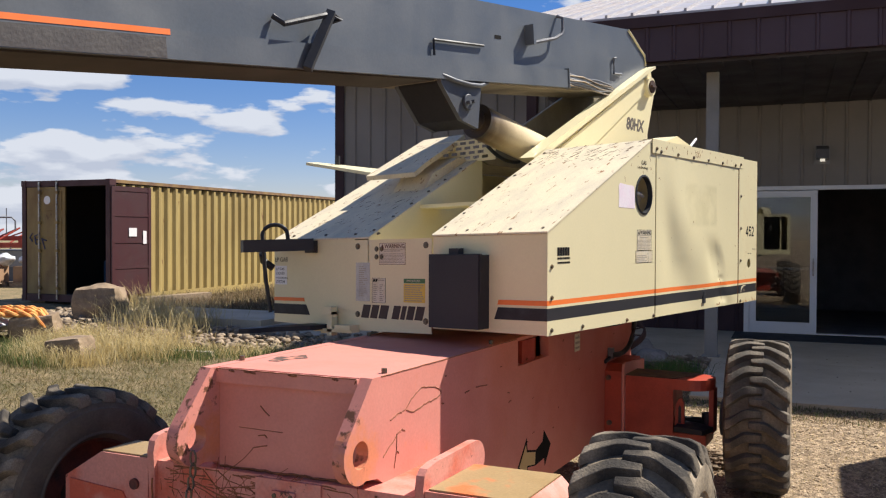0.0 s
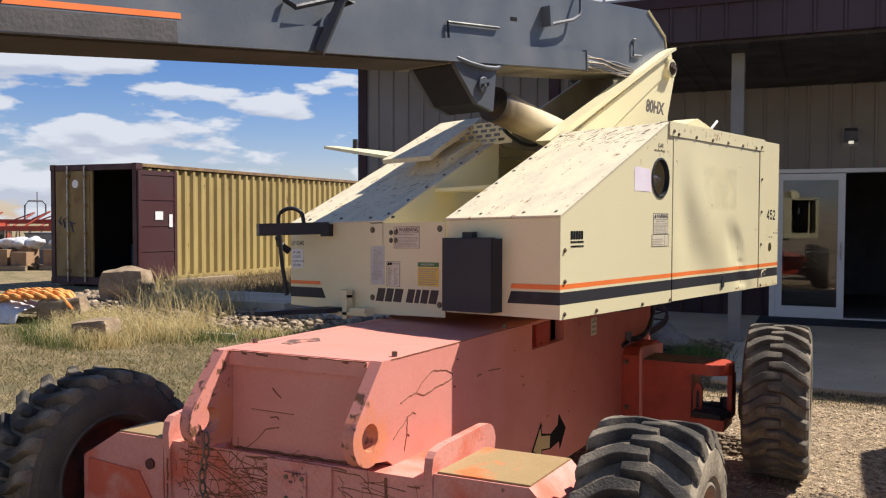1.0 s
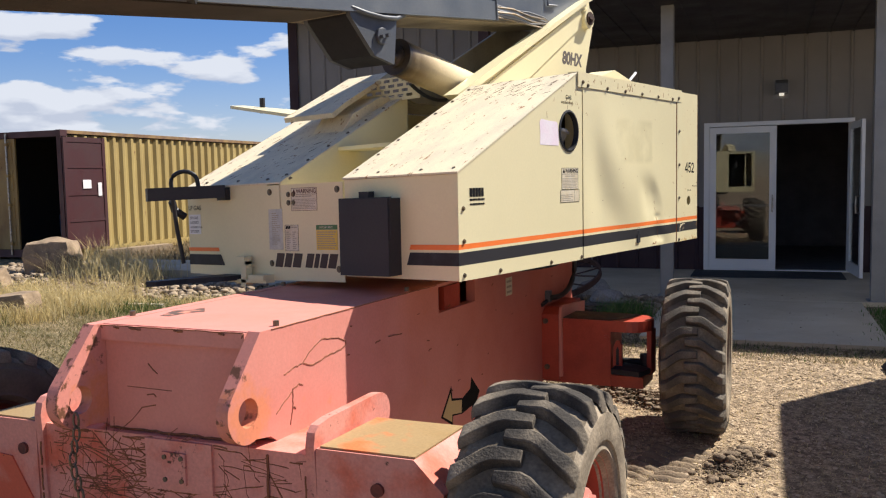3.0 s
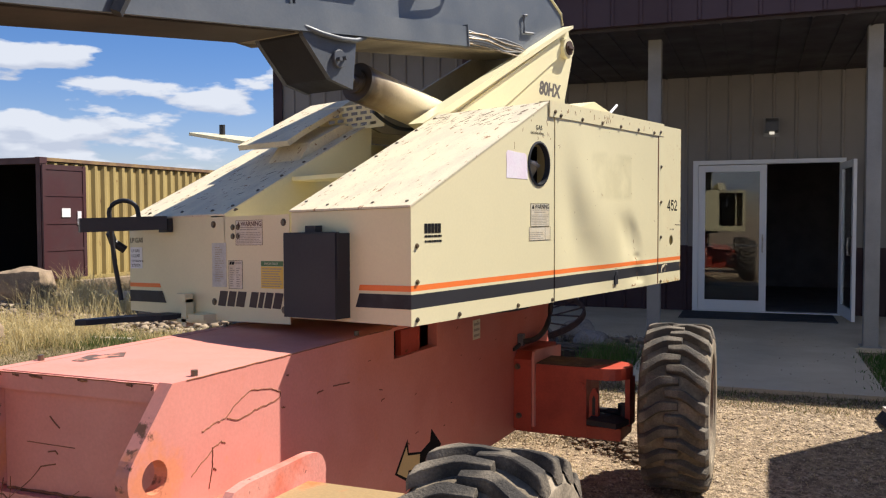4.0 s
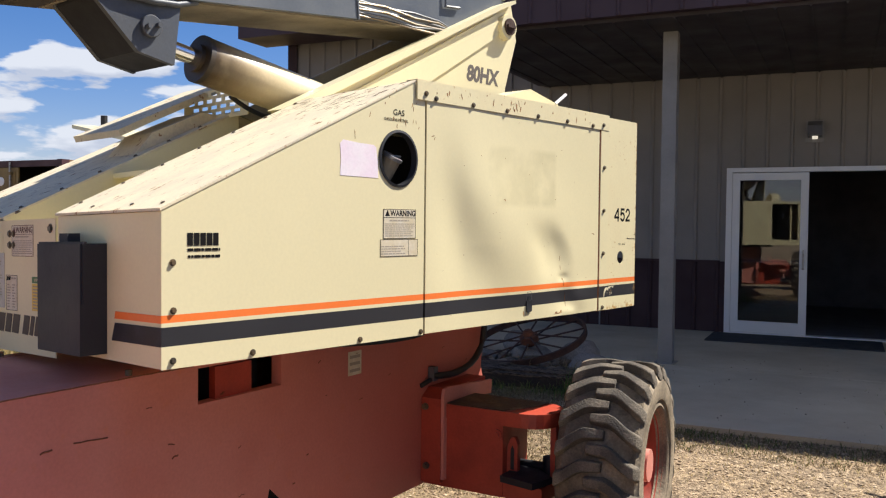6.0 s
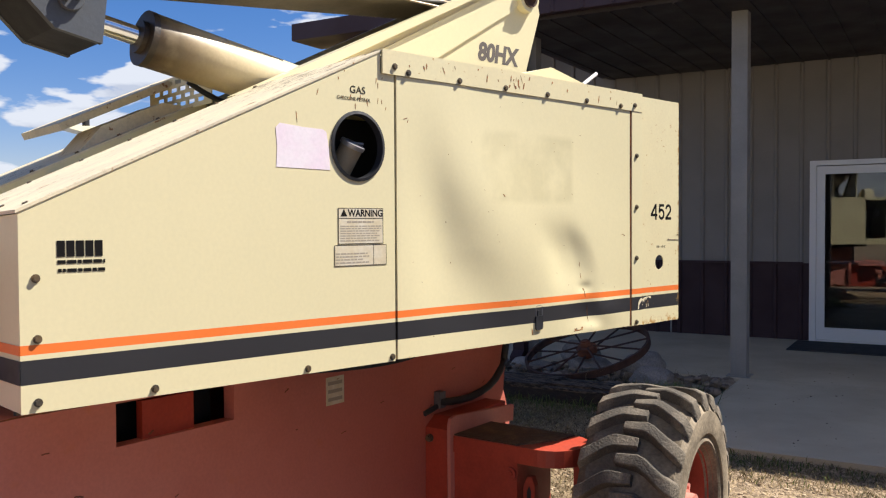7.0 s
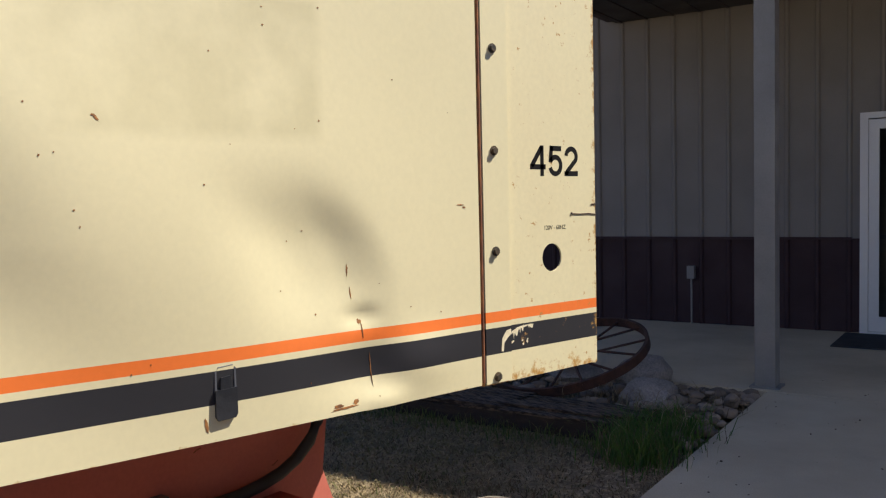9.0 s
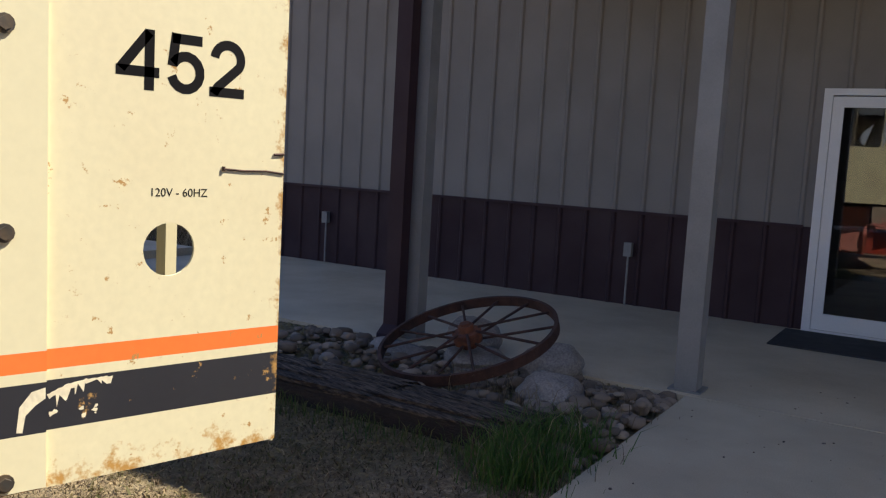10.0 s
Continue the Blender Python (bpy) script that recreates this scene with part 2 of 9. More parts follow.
DARK_STEEL = mat("dark_grey_steel", (0.085, 0.088, 0.10), 0.45, other=(0.12, 0.12, 0.13), scale=6, fine=0.1, bump=0.05)
BRACKET_SIDE = mat("grey_bracket_paint", (0.062, 0.070, 0.084), 0.5, other=(0.048, 0.053, 0.063), scale=5, fine=0.08, bump=0.04, spots=(0.10, 0.06, 0.04), spot_at=0.70, spot_scale=12)
BRACKET = mat("dark_bracket_paint", (0.018, 0.018, 0.022), 0.6, other=(0.11, 0.04, 0.02), scale=5, lo=0.60, hi=0.80, fine=0.08, bump=0.06)
BLACK = mat("black_plastic", (0.012, 0.013, 0.017), 0.55, other=(0.02, 0.02, 0.024), scale=8, fine=0.1, bump=0.08)
GROOVE = mat("dirt_packed_tread_groove", (0.13, 0.104, 0.074), 0.95, other=(0.27, 0.215, 0.15), scale=7, lo=0.42, hi=0.7, fine=0.2, bump=0.4)
RUBBER_DUSTY = mat("dust_caked_tyre_rubber", (0.075, 0.063, 0.050), 0.92, other=(0.36, 0.295, 0.215), scale=5, lo=0.44, hi=0.80, fine=0.25, fine_scale=160, bump=0.4, bump_scale=110)
RUBBER = mat("dusty_tyre_rubber", (0.050, 0.044, 0.038), 0.88, other=(0.28, 0.23, 0.17), scale=6, lo=0.46, hi=0.82, fine=0.22, fine_scale=160, bump=0.35, bump_scale=110, spots=(0.05, 0.042, 0.035), spot_at=0.66, spot_scale=30)
# inner sidewall colour takes in both dark dirt and the wheel's shaded side
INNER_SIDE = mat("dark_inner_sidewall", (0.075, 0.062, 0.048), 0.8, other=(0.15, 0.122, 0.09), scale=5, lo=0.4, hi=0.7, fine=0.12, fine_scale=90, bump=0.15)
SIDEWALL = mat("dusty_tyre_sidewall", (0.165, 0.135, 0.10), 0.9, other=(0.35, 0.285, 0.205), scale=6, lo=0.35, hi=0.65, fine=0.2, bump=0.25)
CHROME = mat("chromed_rod", (0.75, 0.75, 0.76), 0.12, 1.0, fine=0.0, bump=0.0, rough_var=0.05)
STEEL = mat("bare_steel", (0.42, 0.41, 0.39), 0.4, 0.9, other=(0.25, 0.2, 0.15), scale=20, fine=0.1, bump=0.05)
BOLT = mat("dark_bolt_steel", (0.13, 0.115, 0.095), 0.45, 0.7, other=(0.2, 0.14, 0.08), scale=40, fine=0.1, bump=0.05)
CYL = mat("oily_cream_cylinder", (0.72, 0.61, 0.39), 0.32, other=(0.50, 0.40, 0.24), scale=3, lo=0.54, hi=0.78, fine=0.05, bump=0.02, stain=((1, -0.40, 0.15, (0.42, 0.31, 0.16)), (1, -0.41, -0.10, (0.055, 0.034, 0.016))))
BURNT = mat("oil_blackened_cream", (0.028, 0.02, 0.013), 0.45, other=(0.09, 0.06, 0.03), scale=7, lo=0.5, hi=0.8, fine=0.15, bump=0.06)
WHITE = mat("white_decal", (0.80, 0.79, 0.78), 0.5, other=(0.80, 0.72, 0.74), scale=7, fine=0.03, bump=0.0)
PALE = mat("faded_label", (0.62, 0.53, 0.36), 0.55, other=(0.68, 0.62, 0.5), scale=20, fine=0.05, bump=0.0)
PINKTAPE = mat("white_patch", (0.84, 0.76, 0.80), 0.5, other=(0.80, 0.66, 0.74), scale=9, fine=0.04, bump=0.02)
INK = mat("black_ink", (0.008, 0.007, 0.007), 0.95, fine=0.0, bump=0.0)
FAINT = mat("faded_ink", (0.36, 0.31, 0.24), 0.7, fine=0.0, bump=0.0)
YELLOW = mat("yellow_label", (0.72, 0.50, 0.08), 0.5, fine=0.03, bump=0.0)
GREEN = mat("green_label", (0.07, 0.17, 0.06), 0.5, fine=0.03, bump=0.0)
ORANGE = mat("orange_stripe", ORANGE_C, 0.45, fine=0.03, bump=0.0)
STRIPE = mat("black_stripe", BLACK_C, 0.45, other=(0.05, 0.05, 0.055), scale=12, fine=0.05, bump=0.0)
SIDING = mat("grey_beige_metal_siding", (0.215, 0.196, 0.178), 0.6, other=(0.195, 0.178, 0.161), scale=1.5, fine=0.03, bump=0.02)
WAINSCOT = mat("maroon_metal_siding", (0.030, 0.0095, 0.014), 0.7, other=(0.026, 0.0085, 0.012), scale=2, fine=0.05, bump=0.02)
FASCIA = mat("maroon_fascia_metal", (0.043, 0.019, 0.027), 0.55, other=(0.038, 0.017, 0.024), scale=1.2, fine=0.04, bump=0.02)
SOFFIT = mat("dark_soffit_metal", (0.038, 0.029, 0.031), 0.6, other=(0.033, 0.025, 0.027), scale=2, fine=0.04, bump=0.02)
ROOFING = mat("pale_metal_roofing", (0.432, 0.410, 0.403), 0.4, 0.1, other=(0.396, 0.360, 0.346), scale=1.5, fine=0.04, bump=0.02)
POST = mat("grey_steel_post", (0.235, 0.228, 0.218), 0.5, other=(0.205, 0.198, 0.19), scale=4, fine=0.05, bump=0.02)
CONCRETE = mat("broom_finished_concrete", (0.567, 0.474, 0.339), 0.9, other=(0.431, 0.351, 0.246), scale=1.3, lo=0.35, hi=0.7, fine=0.1, fine_scale=140, bump=0.15, bump_scale=120, spots=(0.370, 0.308, 0.234), spot_at=0.72, spot_scale=9)
ALU = mat("white_aluminium_frame", (0.66, 0.66, 0.66), 0.4, 0.1, fine=0.03, bump=0.01)
ROOM = mat("dark_room_plaster", (0.260, 0.234, 0.221), 0.9, other=(0.208, 0.182, 0.182), scale=3, bump=0.05)
MAT_RUBBER = mat("black_door_mat", (0.035, 0.035, 0.037), 0.9, fine=0.3, bump=0.3)
# container yellow darkened for the end turned from the sun, with rust spots
BOX_DOOR = mat("shade_dark_door_yellow", (0.27, 0.185, 0.065), 0.6, other=(0.19, 0.115, 0.045), scale=2.5, fine=0.08, bump=0.04, spots=(0.12, 0.055, 0.025), spot_at=0.62, spot_scale=5, stretch=(1, 1, 0.45))
BOX_YELLOW = mat("faded_yellow_container_paint", (0.396, 0.293, 0.104), 0.65, other=(0.315, 0.225, 0.077), scale=1.6, fine=0.05, bump=0.03, spots=(0.153, 0.072, 0.027), spot_at=0.655, spot_scale=5, stretch=(1, 1, 0.4))
BOX_MAROON = mat("maroon_container_paint", (0.062, 0.019, 0.022), 0.55, other=(0.050, 0.016, 0.018), scale=2, fine=0.06, bump=0.03)
BOX_RAIL = mat("rusted_brown_rail", (0.16, 0.085, 0.045), 0.8, other=(0.27, 0.17, 0.07), scale=4, fine=0.15, bump=0.1)
BOX_SHADE = mat("container_interior", (0.035, 0.03, 0.028), 0.8, other=(0.05, 0.04, 0.035), scale=2, bump=0.03)
ROCK = mat("tan_sandstone", (0.281, 0.200, 0.123), 0.9, other=(0.170, 0.119, 0.075), scale=3.5, lo=0.35, hi=0.65, fine=0.15, fine_scale=40, bump=0.6, bump_scale=14)
GRANITE = mat("speckled_granite", (0.264, 0.230, 0.200), 0.85, other=(0.196, 0.170, 0.145), scale=5, fine=0.3, fine_scale=70, bump=0.25, bump_scale=40)
TIMBER = mat("weathered_creosote_timber", (0.024, 0.016, 0.011), 0.9, other=(0.060, 0.042, 0.028), scale=5, lo=0.45, hi=0.75, fine=0.25, fine_scale=30, bump=0.9, bump_scale=18, stretch=(1, 6, 6))
WOOD = mat("old_pallet_wood", (0.30, 0.22, 0.145), 0.85, other=(0.20, 0.15, 0.10), scale=5, fine=0.15, fine_scale=30, bump=0.3, stretch=(1, 5, 5))
RUSTED = mat("rusted_iron", (0.068, 0.027, 0.016), 0.85, other=(0.036, 0.018, 0.013), scale=9, fine=0.2, bump=0.3)
BAG = mat("white_plastic_bag", (0.62, 0.62, 0.63), 0.45, other=(0.50, 0.49, 0.48), scale=6, fine=0.05, bump=0.3, bump_scale=14)
NET_O = mat("orange_webbing", (0.75, 0.24, 0.05), 0.75, other=(0.70, 0.42, 0.12), scale=14, fine=0.15, bump=0.3)
NET_G = mat("green_webbing", (0.16, 0.18, 0.06), 0.8, fine=0.15, bump=0.3)

for dull in (INK, RUBBER, GROOVE, SIDEWALL, STRIPE, BRACKET):
    dull.node_tree.nodes["Principled BSDF"].inputs["Specular IOR Level"].default_value = 0.15
# red darkened for the shade inside the wheels; bosses and knuckles share it
INNER_RIM = mat("shade_dark_rim_red", (0.17, 0.036, 0.022), 0.8, other=(0.045, 0.025, 0.02), scale=6, fine=0.15, bump=0.1)
PLANK = mat("split_timber_face", (0.135, 0.095, 0.062), 0.9, other=(0.028, 0.019, 0.014), scale=9, lo=0.42, hi=0.58, fine=0.25, fine_scale=40, bump=0.8, bump_scale=20, stretch=(1, 7, 7), rand=0.3)
RED_WORN = mat("worn_bright_red_paint", (0.56, 0.10, 0.05), 0.55, other=(0.60, 0.26, 0.20), scale=5, lo=0.5, hi=0.66, fine=0.06, bump=0.05, spots=(0.10, 0.035, 0.02), spot_at=0.69, spot_scale=12)

# ---------- mesh helpers ----------
V = Vector


def prism(bm, poly, axis, a, b):
    """Extrude a 2D polygon along an axis (0, 1 or 2) from a to b; the polygon's coordinates are the other two axes in order."""
    def at(p, w):
        q = list(p)
        q.insert(axis, w)
        return bm.verts.new(q)
    va, vb = [at(p, a) for p in poly], [at(p, b) for p in poly]
    n = len(poly)
    fs = [bm.faces.new(va), bm.faces.new(vb[::-1])]
    for i in range(n):
        fs.append(bm.faces.new((va[i], vb[i], vb[(i + 1) % n], va[(i + 1) % n])))
    return fs


def cuboid(bm, lo, hi):
    return prism(bm, [(lo[1], lo[2]), (hi[1], lo[2]), (hi[1], hi[2]), (lo[1], hi[2])], 0, lo[0], hi[0])


def rod(bm, p0, p1, r, seg=12, r2=None):
    p0, p1 = V(p0), V(p1)
    d = p1 - p0
    q = d.to_track_quat("Z", "Y").to_matrix().to_4x4()
    return bmesh.ops.create_cone(bm, cap_ends=True, segments=seg, radius1=r, radius2=r if r2 is None else r2, depth=d.length,
                                 matrix=Matrix.Translation((p0 + p1) / 2) @ q)["verts"]


def pipe(bm, pts, r, seg=8):
    """A bent tube through points."""
    pts = [V(p) for p in pts]
    rings = []
    for i, p in enumerate(pts):
        d = (pts[min(i + 1, len(pts) - 1)] - pts[max(i - 1, 0)]).normalized()
        ref = V((0, 0, 1)) if abs(d.z) < 0.9 else V((1, 0, 0))
        s = d.cross(ref).normalized()
        u = s.cross(d)
        rings.append([bm.verts.new(p + r * (math.cos(k * math.tau / seg) * s + math.sin(k * math.tau / seg) * u)) for k in range(seg)])
    for a, b in zip(rings, rings[1:]):
        for k in range(seg):
            bm.faces.new((a[k], b[k], b[(k + 1) % seg], a[(k + 1) % seg]))
    bm.faces.new(rings[0]), bm.faces.new(rings[-1][::-1])


def arc_pts(a, b, sag, n=8, side=(0, 0, -1)):
    a, b, side = V(a), V(b), V(side)
    return [a.lerp(b, i / n) + side * sag * 4 * (i / n) * (1 - i / n) for i in range(n + 1)]


def sheet(bm, outer, holes, to3, thick):
    """A plate with holes. to3(u, v, w) gives the place; w runs from 0 to thick."""
    loops = [outer] + holes
    front, back, edges = [], [], []
    for lp in loops:
        f = [bm.verts.new(to3(u, v, 0.0)) for u, v in lp]
        b = [bm.verts.new(to3(u, v, thick)) for u, v in lp]
        front.append(f), back.append(b)
    for group in (front, back):
        es = []
        for lp in group:
            es += [bm.edges.new((lp[i], lp[(i + 1) % len(lp)])) for i in range(len(lp))]
        bmesh.ops.triangle_fill(bm, use_beauty=True, edges=es)
    for f, b in zip(front, back):
        for i in range(len(f)):
            j = (i + 1) % len(f)
            bm.faces.new((f[i], f[j], b[j], b[i]))


def ring_pts(cu, cv, r, n=28, rv=None):
    return [(cu + r * math.cos(k * math.tau / n), cv + (rv or r) * math.sin(k * math.tau / n)) for k in range(n)]


def soften(bm, w=0.006, seg=2, angle=0.5):
    es = [e for e in bm.edges if len(e.link_faces) == 2 and e.calc_face_angle(0) > angle]
    bmesh.ops.bevel(bm, geom=es, offset=w, segments=seg, profile=0.7, affect="EDGES", clamp_overlap=True)


def part(name, bm, material, parent=None, label="", m=None, smooth=0.0, place=None):
    """Link a bmesh as one mesh object. m is applied to the mesh; place sets the object's own pose under its parent."""
    if m is not None:
        bmesh.ops.transform(bm, matrix=m, verts=bm.verts)
    if parent is not None and place is None:
        top = parent
        while top.parent:
            top = top.parent
        bmesh.ops.translate(bm, vec=-top.location, verts=bm.verts)
    bmesh.ops.recalc_face_normals(bm, faces=bm.faces)
    me = bpy.data.meshes.new(name)
    bm.to_mesh(me)
    bm.free()
    for mm in (material if isinstance(material, (list, tuple)) else [material]):
        me.materials.append(mm)
    if smooth:
        me.polygons.foreach_set("use_smooth", [True] * len(me.polygons))
        me.set_sharp_from_angle(angle=smooth)
    ob = new(name, me)
    ob.parent = parent
    if place is not None:
        ob.matrix_basis = place
    return tagged(ob, label) if label else ob


def thing(name, at, label, category, group="", kind=""):
    ob = new(name)
    ob.empty_display_size = 0.2
    ob.location = at
    return tagged(ob, label, category, group, kind)


def boxpart(name, lo, hi, material, parent, label="", bev=0.006, m=None, seg=2):
    bm = bmesh.new()
    cuboid(bm, lo, hi)
    if bev:
        soften(bm, bev, seg)
    return part(name, bm, material, parent, label, m)


def structure(name, bm, material, label, category):
    return tagged(part(name, bm, material), label, category, kind="structure")


def lettering(name, text, size, place, material, parent, label="", bold=0.0, squeeze=1.0, shear=0.0):
    """Raised letters from the built-in font, as a mesh. place: the pose of the text's lower left corner, reading along x, up along y."""
    cu = bpy.data.curves.new(name, "FONT")
    cu.body, cu.size, cu.extrude, cu.offset, cu.shear = text, size, 0.00015, bold, shear
    tmp = bpy.data.objects.new(name, cu)
    scene.collection.objects.link(tmp)
    me = bpy.data.meshes.new_from_object(tmp.evaluated_get(bpy.context.evaluated_depsgraph_get()))
    bpy.data.objects.remove(tmp)
    bm = bmesh.new()
    bm.from_mesh(me)
    bpy.data.meshes.remove(me)
    bmesh.ops.transform(bm, matrix=Matrix.Diagonal((squeeze, 1, 1, 1)), verts=bm.verts)
    return part(name, bm, material, parent, label, m=place)


def raw_mesh(name, verts, faces, material):
    me = bpy.data.meshes.new(name)
    me.from_pydata(verts, [], faces)
    me.update()
    me.materials.append(material)
    return new(name, me)


# ---------- frames of reference ----------
YARD = radians(16.5)          # the building's turn
BEX, BEY = V((math.cos(YARD), math.sin(YARD), 0)), V((-math.sin(YARD), math.cos(YARD), 0))
B = Matrix.Rotation(YARD, 4, "Z")


def smooth01(v):
    v = min(1.0, max(0.0, v))
    return v * v * (3 - 2 * v)


def ground_z(x, y):
    bx, by = x * BEX.x + y * BEX.y, x * BEY.x + y * BEY.y
    z = 0.05 + 0.105 * smooth01((by - 6.2) / 2.1) * smooth01((bx + 6.5) / 3.0) + 0.08 * smooth01((-bx - 2.5) / 9.0)
    d = math.hypot(x, y)
    z += 0.03 * (noise.noise((x * 0.35, y * 0.35, 3.1))) * smooth01((d - 5) / 6) + 0.008 * noise.noise((x * 1.7, y * 1.7, 0.4))
    return z - 0.004 * max(0.0, d - 40)


def on_ground(bx, by, lift=0.0):
    p = BEX * bx + BEY * by
    return V((p.x, p.y, ground_z(p.x, p.y) + lift))


# ---------- ground ----------
def ground_material():
    m = bpy.data.materials.new("gravel_and_dry_grass_ground")
    m.use_nodes = True
    nt = m.node_tree
    N, L = nt.nodes.new, nt.links.new
    b = nt.nodes["Principled BSDF"]
    b.inputs["Roughness"].default_value = 0.95
    tc = N("ShaderNodeTexCoord")

    def tex(sc, de=6.0, ro=0.6):
        n = N("ShaderNodeTexNoise")
        n.inputs["Scale"].default_value, n.inputs["Detail"].default_value, n.inputs["Roughness"].default_value = sc, de, ro
        L(tc.outputs["Object"], n.inputs["Vector"])
        return n.outputs[0]

    def ramp(src, p0, p1, c0=(0, 0, 0, 1), c1=(1, 1, 1, 1)):
        r = N("ShaderNodeValToRGB")
        r.color_ramp.elements[0].position, r.color_ramp.elements[1].position = p0, p1
        r.color_ramp.elements[0].color, r.color_ramp.elements[1].color = c0, c1
        L(src, r.inputs[0])
        return r.outputs[0]

    def mix(f, a, c, kind="MIX"):
        x = N("ShaderNodeMixRGB")
        x.blend_type = kind
        for k, v in ((0, f), (1, a), (2, c)):
            if isinstance(v, (tuple, float)):
                x.inputs[k].default_value = v
            else:
                L(v, x.inputs[k])
        return x.outputs[0]

    vor = N("ShaderNodeTexVoronoi")
    vor.inputs["Scale"].default_value = 36
    L(tc.outputs["Object"], vor.inputs["Vector"])
    stone = ramp(vor.outputs["Color"], 0.0, 1.0, (0.15, 0.10, 0.06, 1), (0.56, 0.43, 0.285, 1))
    gravel = mix(ramp(tex(1.2), 0.35, 0.65), stone, (0.36, 0.26, 0.155, 1))
    gravel = mix(0.75, gravel, ramp(tex(85, 6), 0.3, 0.7, (0.30, 0.28, 0.26, 1), (1.6, 1.6, 1.6, 1)), "MULTIPLY")
    gravel = mix(0.85, gravel, ramp(tex(16, 5), 0.35, 0.65, (0.42, 0.40, 0.38, 1), (1.45, 1.45, 1.45, 1)), "MULTIPLY")
    straw = mix(ramp(tex(2.2), 0.4, 0.62), (0.25, 0.185, 0.095, 1), (0.15, 0.122, 0.055, 1))
    straw = mix(0.8, straw, ramp(tex(24, 7, 0.7), 0.3, 0.7, (0.30, 0.30, 0.30, 1), (1.7, 1.7, 1.7, 1)), "MULTIPLY")
    sep = N("ShaderNodeSeparateXYZ")
    L(tc.outputs["Object"], sep.inputs[0])
    edge = N("ShaderNodeMath")
    edge.operation = "MULTIPLY_ADD"
    edge.inputs[1].default_value = 3.0
    L(tex(0.8, 4), edge.inputs[0])
    L(sep.outputs[0], edge.inputs[2])
    mr = N("ShaderNodeMapRange")
    mr.inputs[1].default_value, mr.inputs[2].default_value = -1.0, -2.6
    L(edge.outputs[0], mr.inputs[0])
    L(mix(mr.outputs[0], gravel, straw), b.inputs["Base Color"])
    bp = N("ShaderNodeBump")
    bp.inputs["Strength"].default_value, bp.inputs["Distance"].default_value = 1.0, 0.03
    L(tex(55, 5), bp.inputs["Height"])
    L(bp.outputs[0], b.inputs["Normal"])
    return m


def build_ground():
    def line(a, b, step, far):
        near = list(np.arange(a, b + 1e-6, step))
        grow, w = [], step
        x = near[-1]
        while x < far:
            w *= 1.35
            x += w
            grow.append(x)
        lo, w, x = [], step, near[0]
        while x > -far:
            w *= 1.35
            x -= w
            lo.append(x)
        return lo[::-1] + near + grow
    xs, ys = line(-20, 4, 0.2, 1500), line(-2, 16, 0.2, 1500)
    verts = [(x, y, ground_z(x, y)) for y in ys for x in xs]
    n = len(xs)
    faces = [(j * n + i, j * n + i + 1, (j + 1) * n + i + 1, (j + 1) * n + i) for j in range(len(ys) - 1) for i in range(n - 1)]
    g = raw_mesh("ground", verts, faces, ground_material())
    g.data.polygons.foreach_set("use_smooth", [True] * len(g.data.polygons))
    tagged(g, "sunlit gravel yard running into dry grass", "ground", kind="structure")


build_ground()

# ---------- building ----------
WALL_BY, SLAB_Z, SOFFIT_Z = 14.15, 0.195, 3.63


def siding(name, x0, x1, z0, z1, by, material, label, thick=0.12, holes=()):
    """A wall with standing ribs every 0.3 m. Openings (a, b, top) go through it."""
    bm = bmesh.new()
    spans, x = [], x0
    for a, b, top in sorted(holes):
        spans.append((x, a, z0)), spans.append((a, b, top))
        x = b
    spans.append((x, x1, z0))
    for a, b, base in spans:
        if b - a > 0.005 and z1 - base > 0.005:
            cuboid(bm, (a, by, base), (b, by + thick, z1))
    ribs = []
    k = math.ceil((x0 + 0.05) / 0.3)
    while k * 0.3 < x1 - 0.05:
        c = k * 0.3
        base = z0
        for a, b, top in holes:
            if a - 0.03 < c < b + 0.03:
                base = top + 0.02
        if z1 - base > 0.02:
            ribs.append((c, base))
        k += 1
    ob = part(name, bm, material, m=B)
    shared = {}
    for c, base in ribs:
        if base not in shared:
            rb = bmesh.new()
            prism(rb, [(-0.03, 0.002), (-0.012, -0.022), (0.012, -0.022), (0.03, 0.002)], 2, base, z1)
            first = part("rib", rb, material, ob, place=B @ Matrix.Translation((c, by, 0)))
            shared[base] = first.data
        else:
            o = new("rib", shared[base])
            o.parent = ob
            o.matrix_basis = B @ Matrix.Translation((c, by, 0))
    return tagged(ob, label, "wall", kind="structure")


DOOR_X0, DOOR_X1, DOOR_TOP = -0.48, 1.53, 2.385
siding("wall_front", -7.56, 9.0, 1.15, 4.95, WALL_BY, SIDING, "grey-beige ribbed metal wall in the porch shade", holes=((DOOR_X0, DOOR_X1, DOOR_TOP),))
siding("wall_wainscot", -7.56, 9.0, 0.0, 1.148, WALL_BY - 0.004, WAINSCOT, "dark maroon ribbed metal wainscot along the wall base", holes=((DOOR_X0, DOOR_X1, 1.148),), thick=0.12)


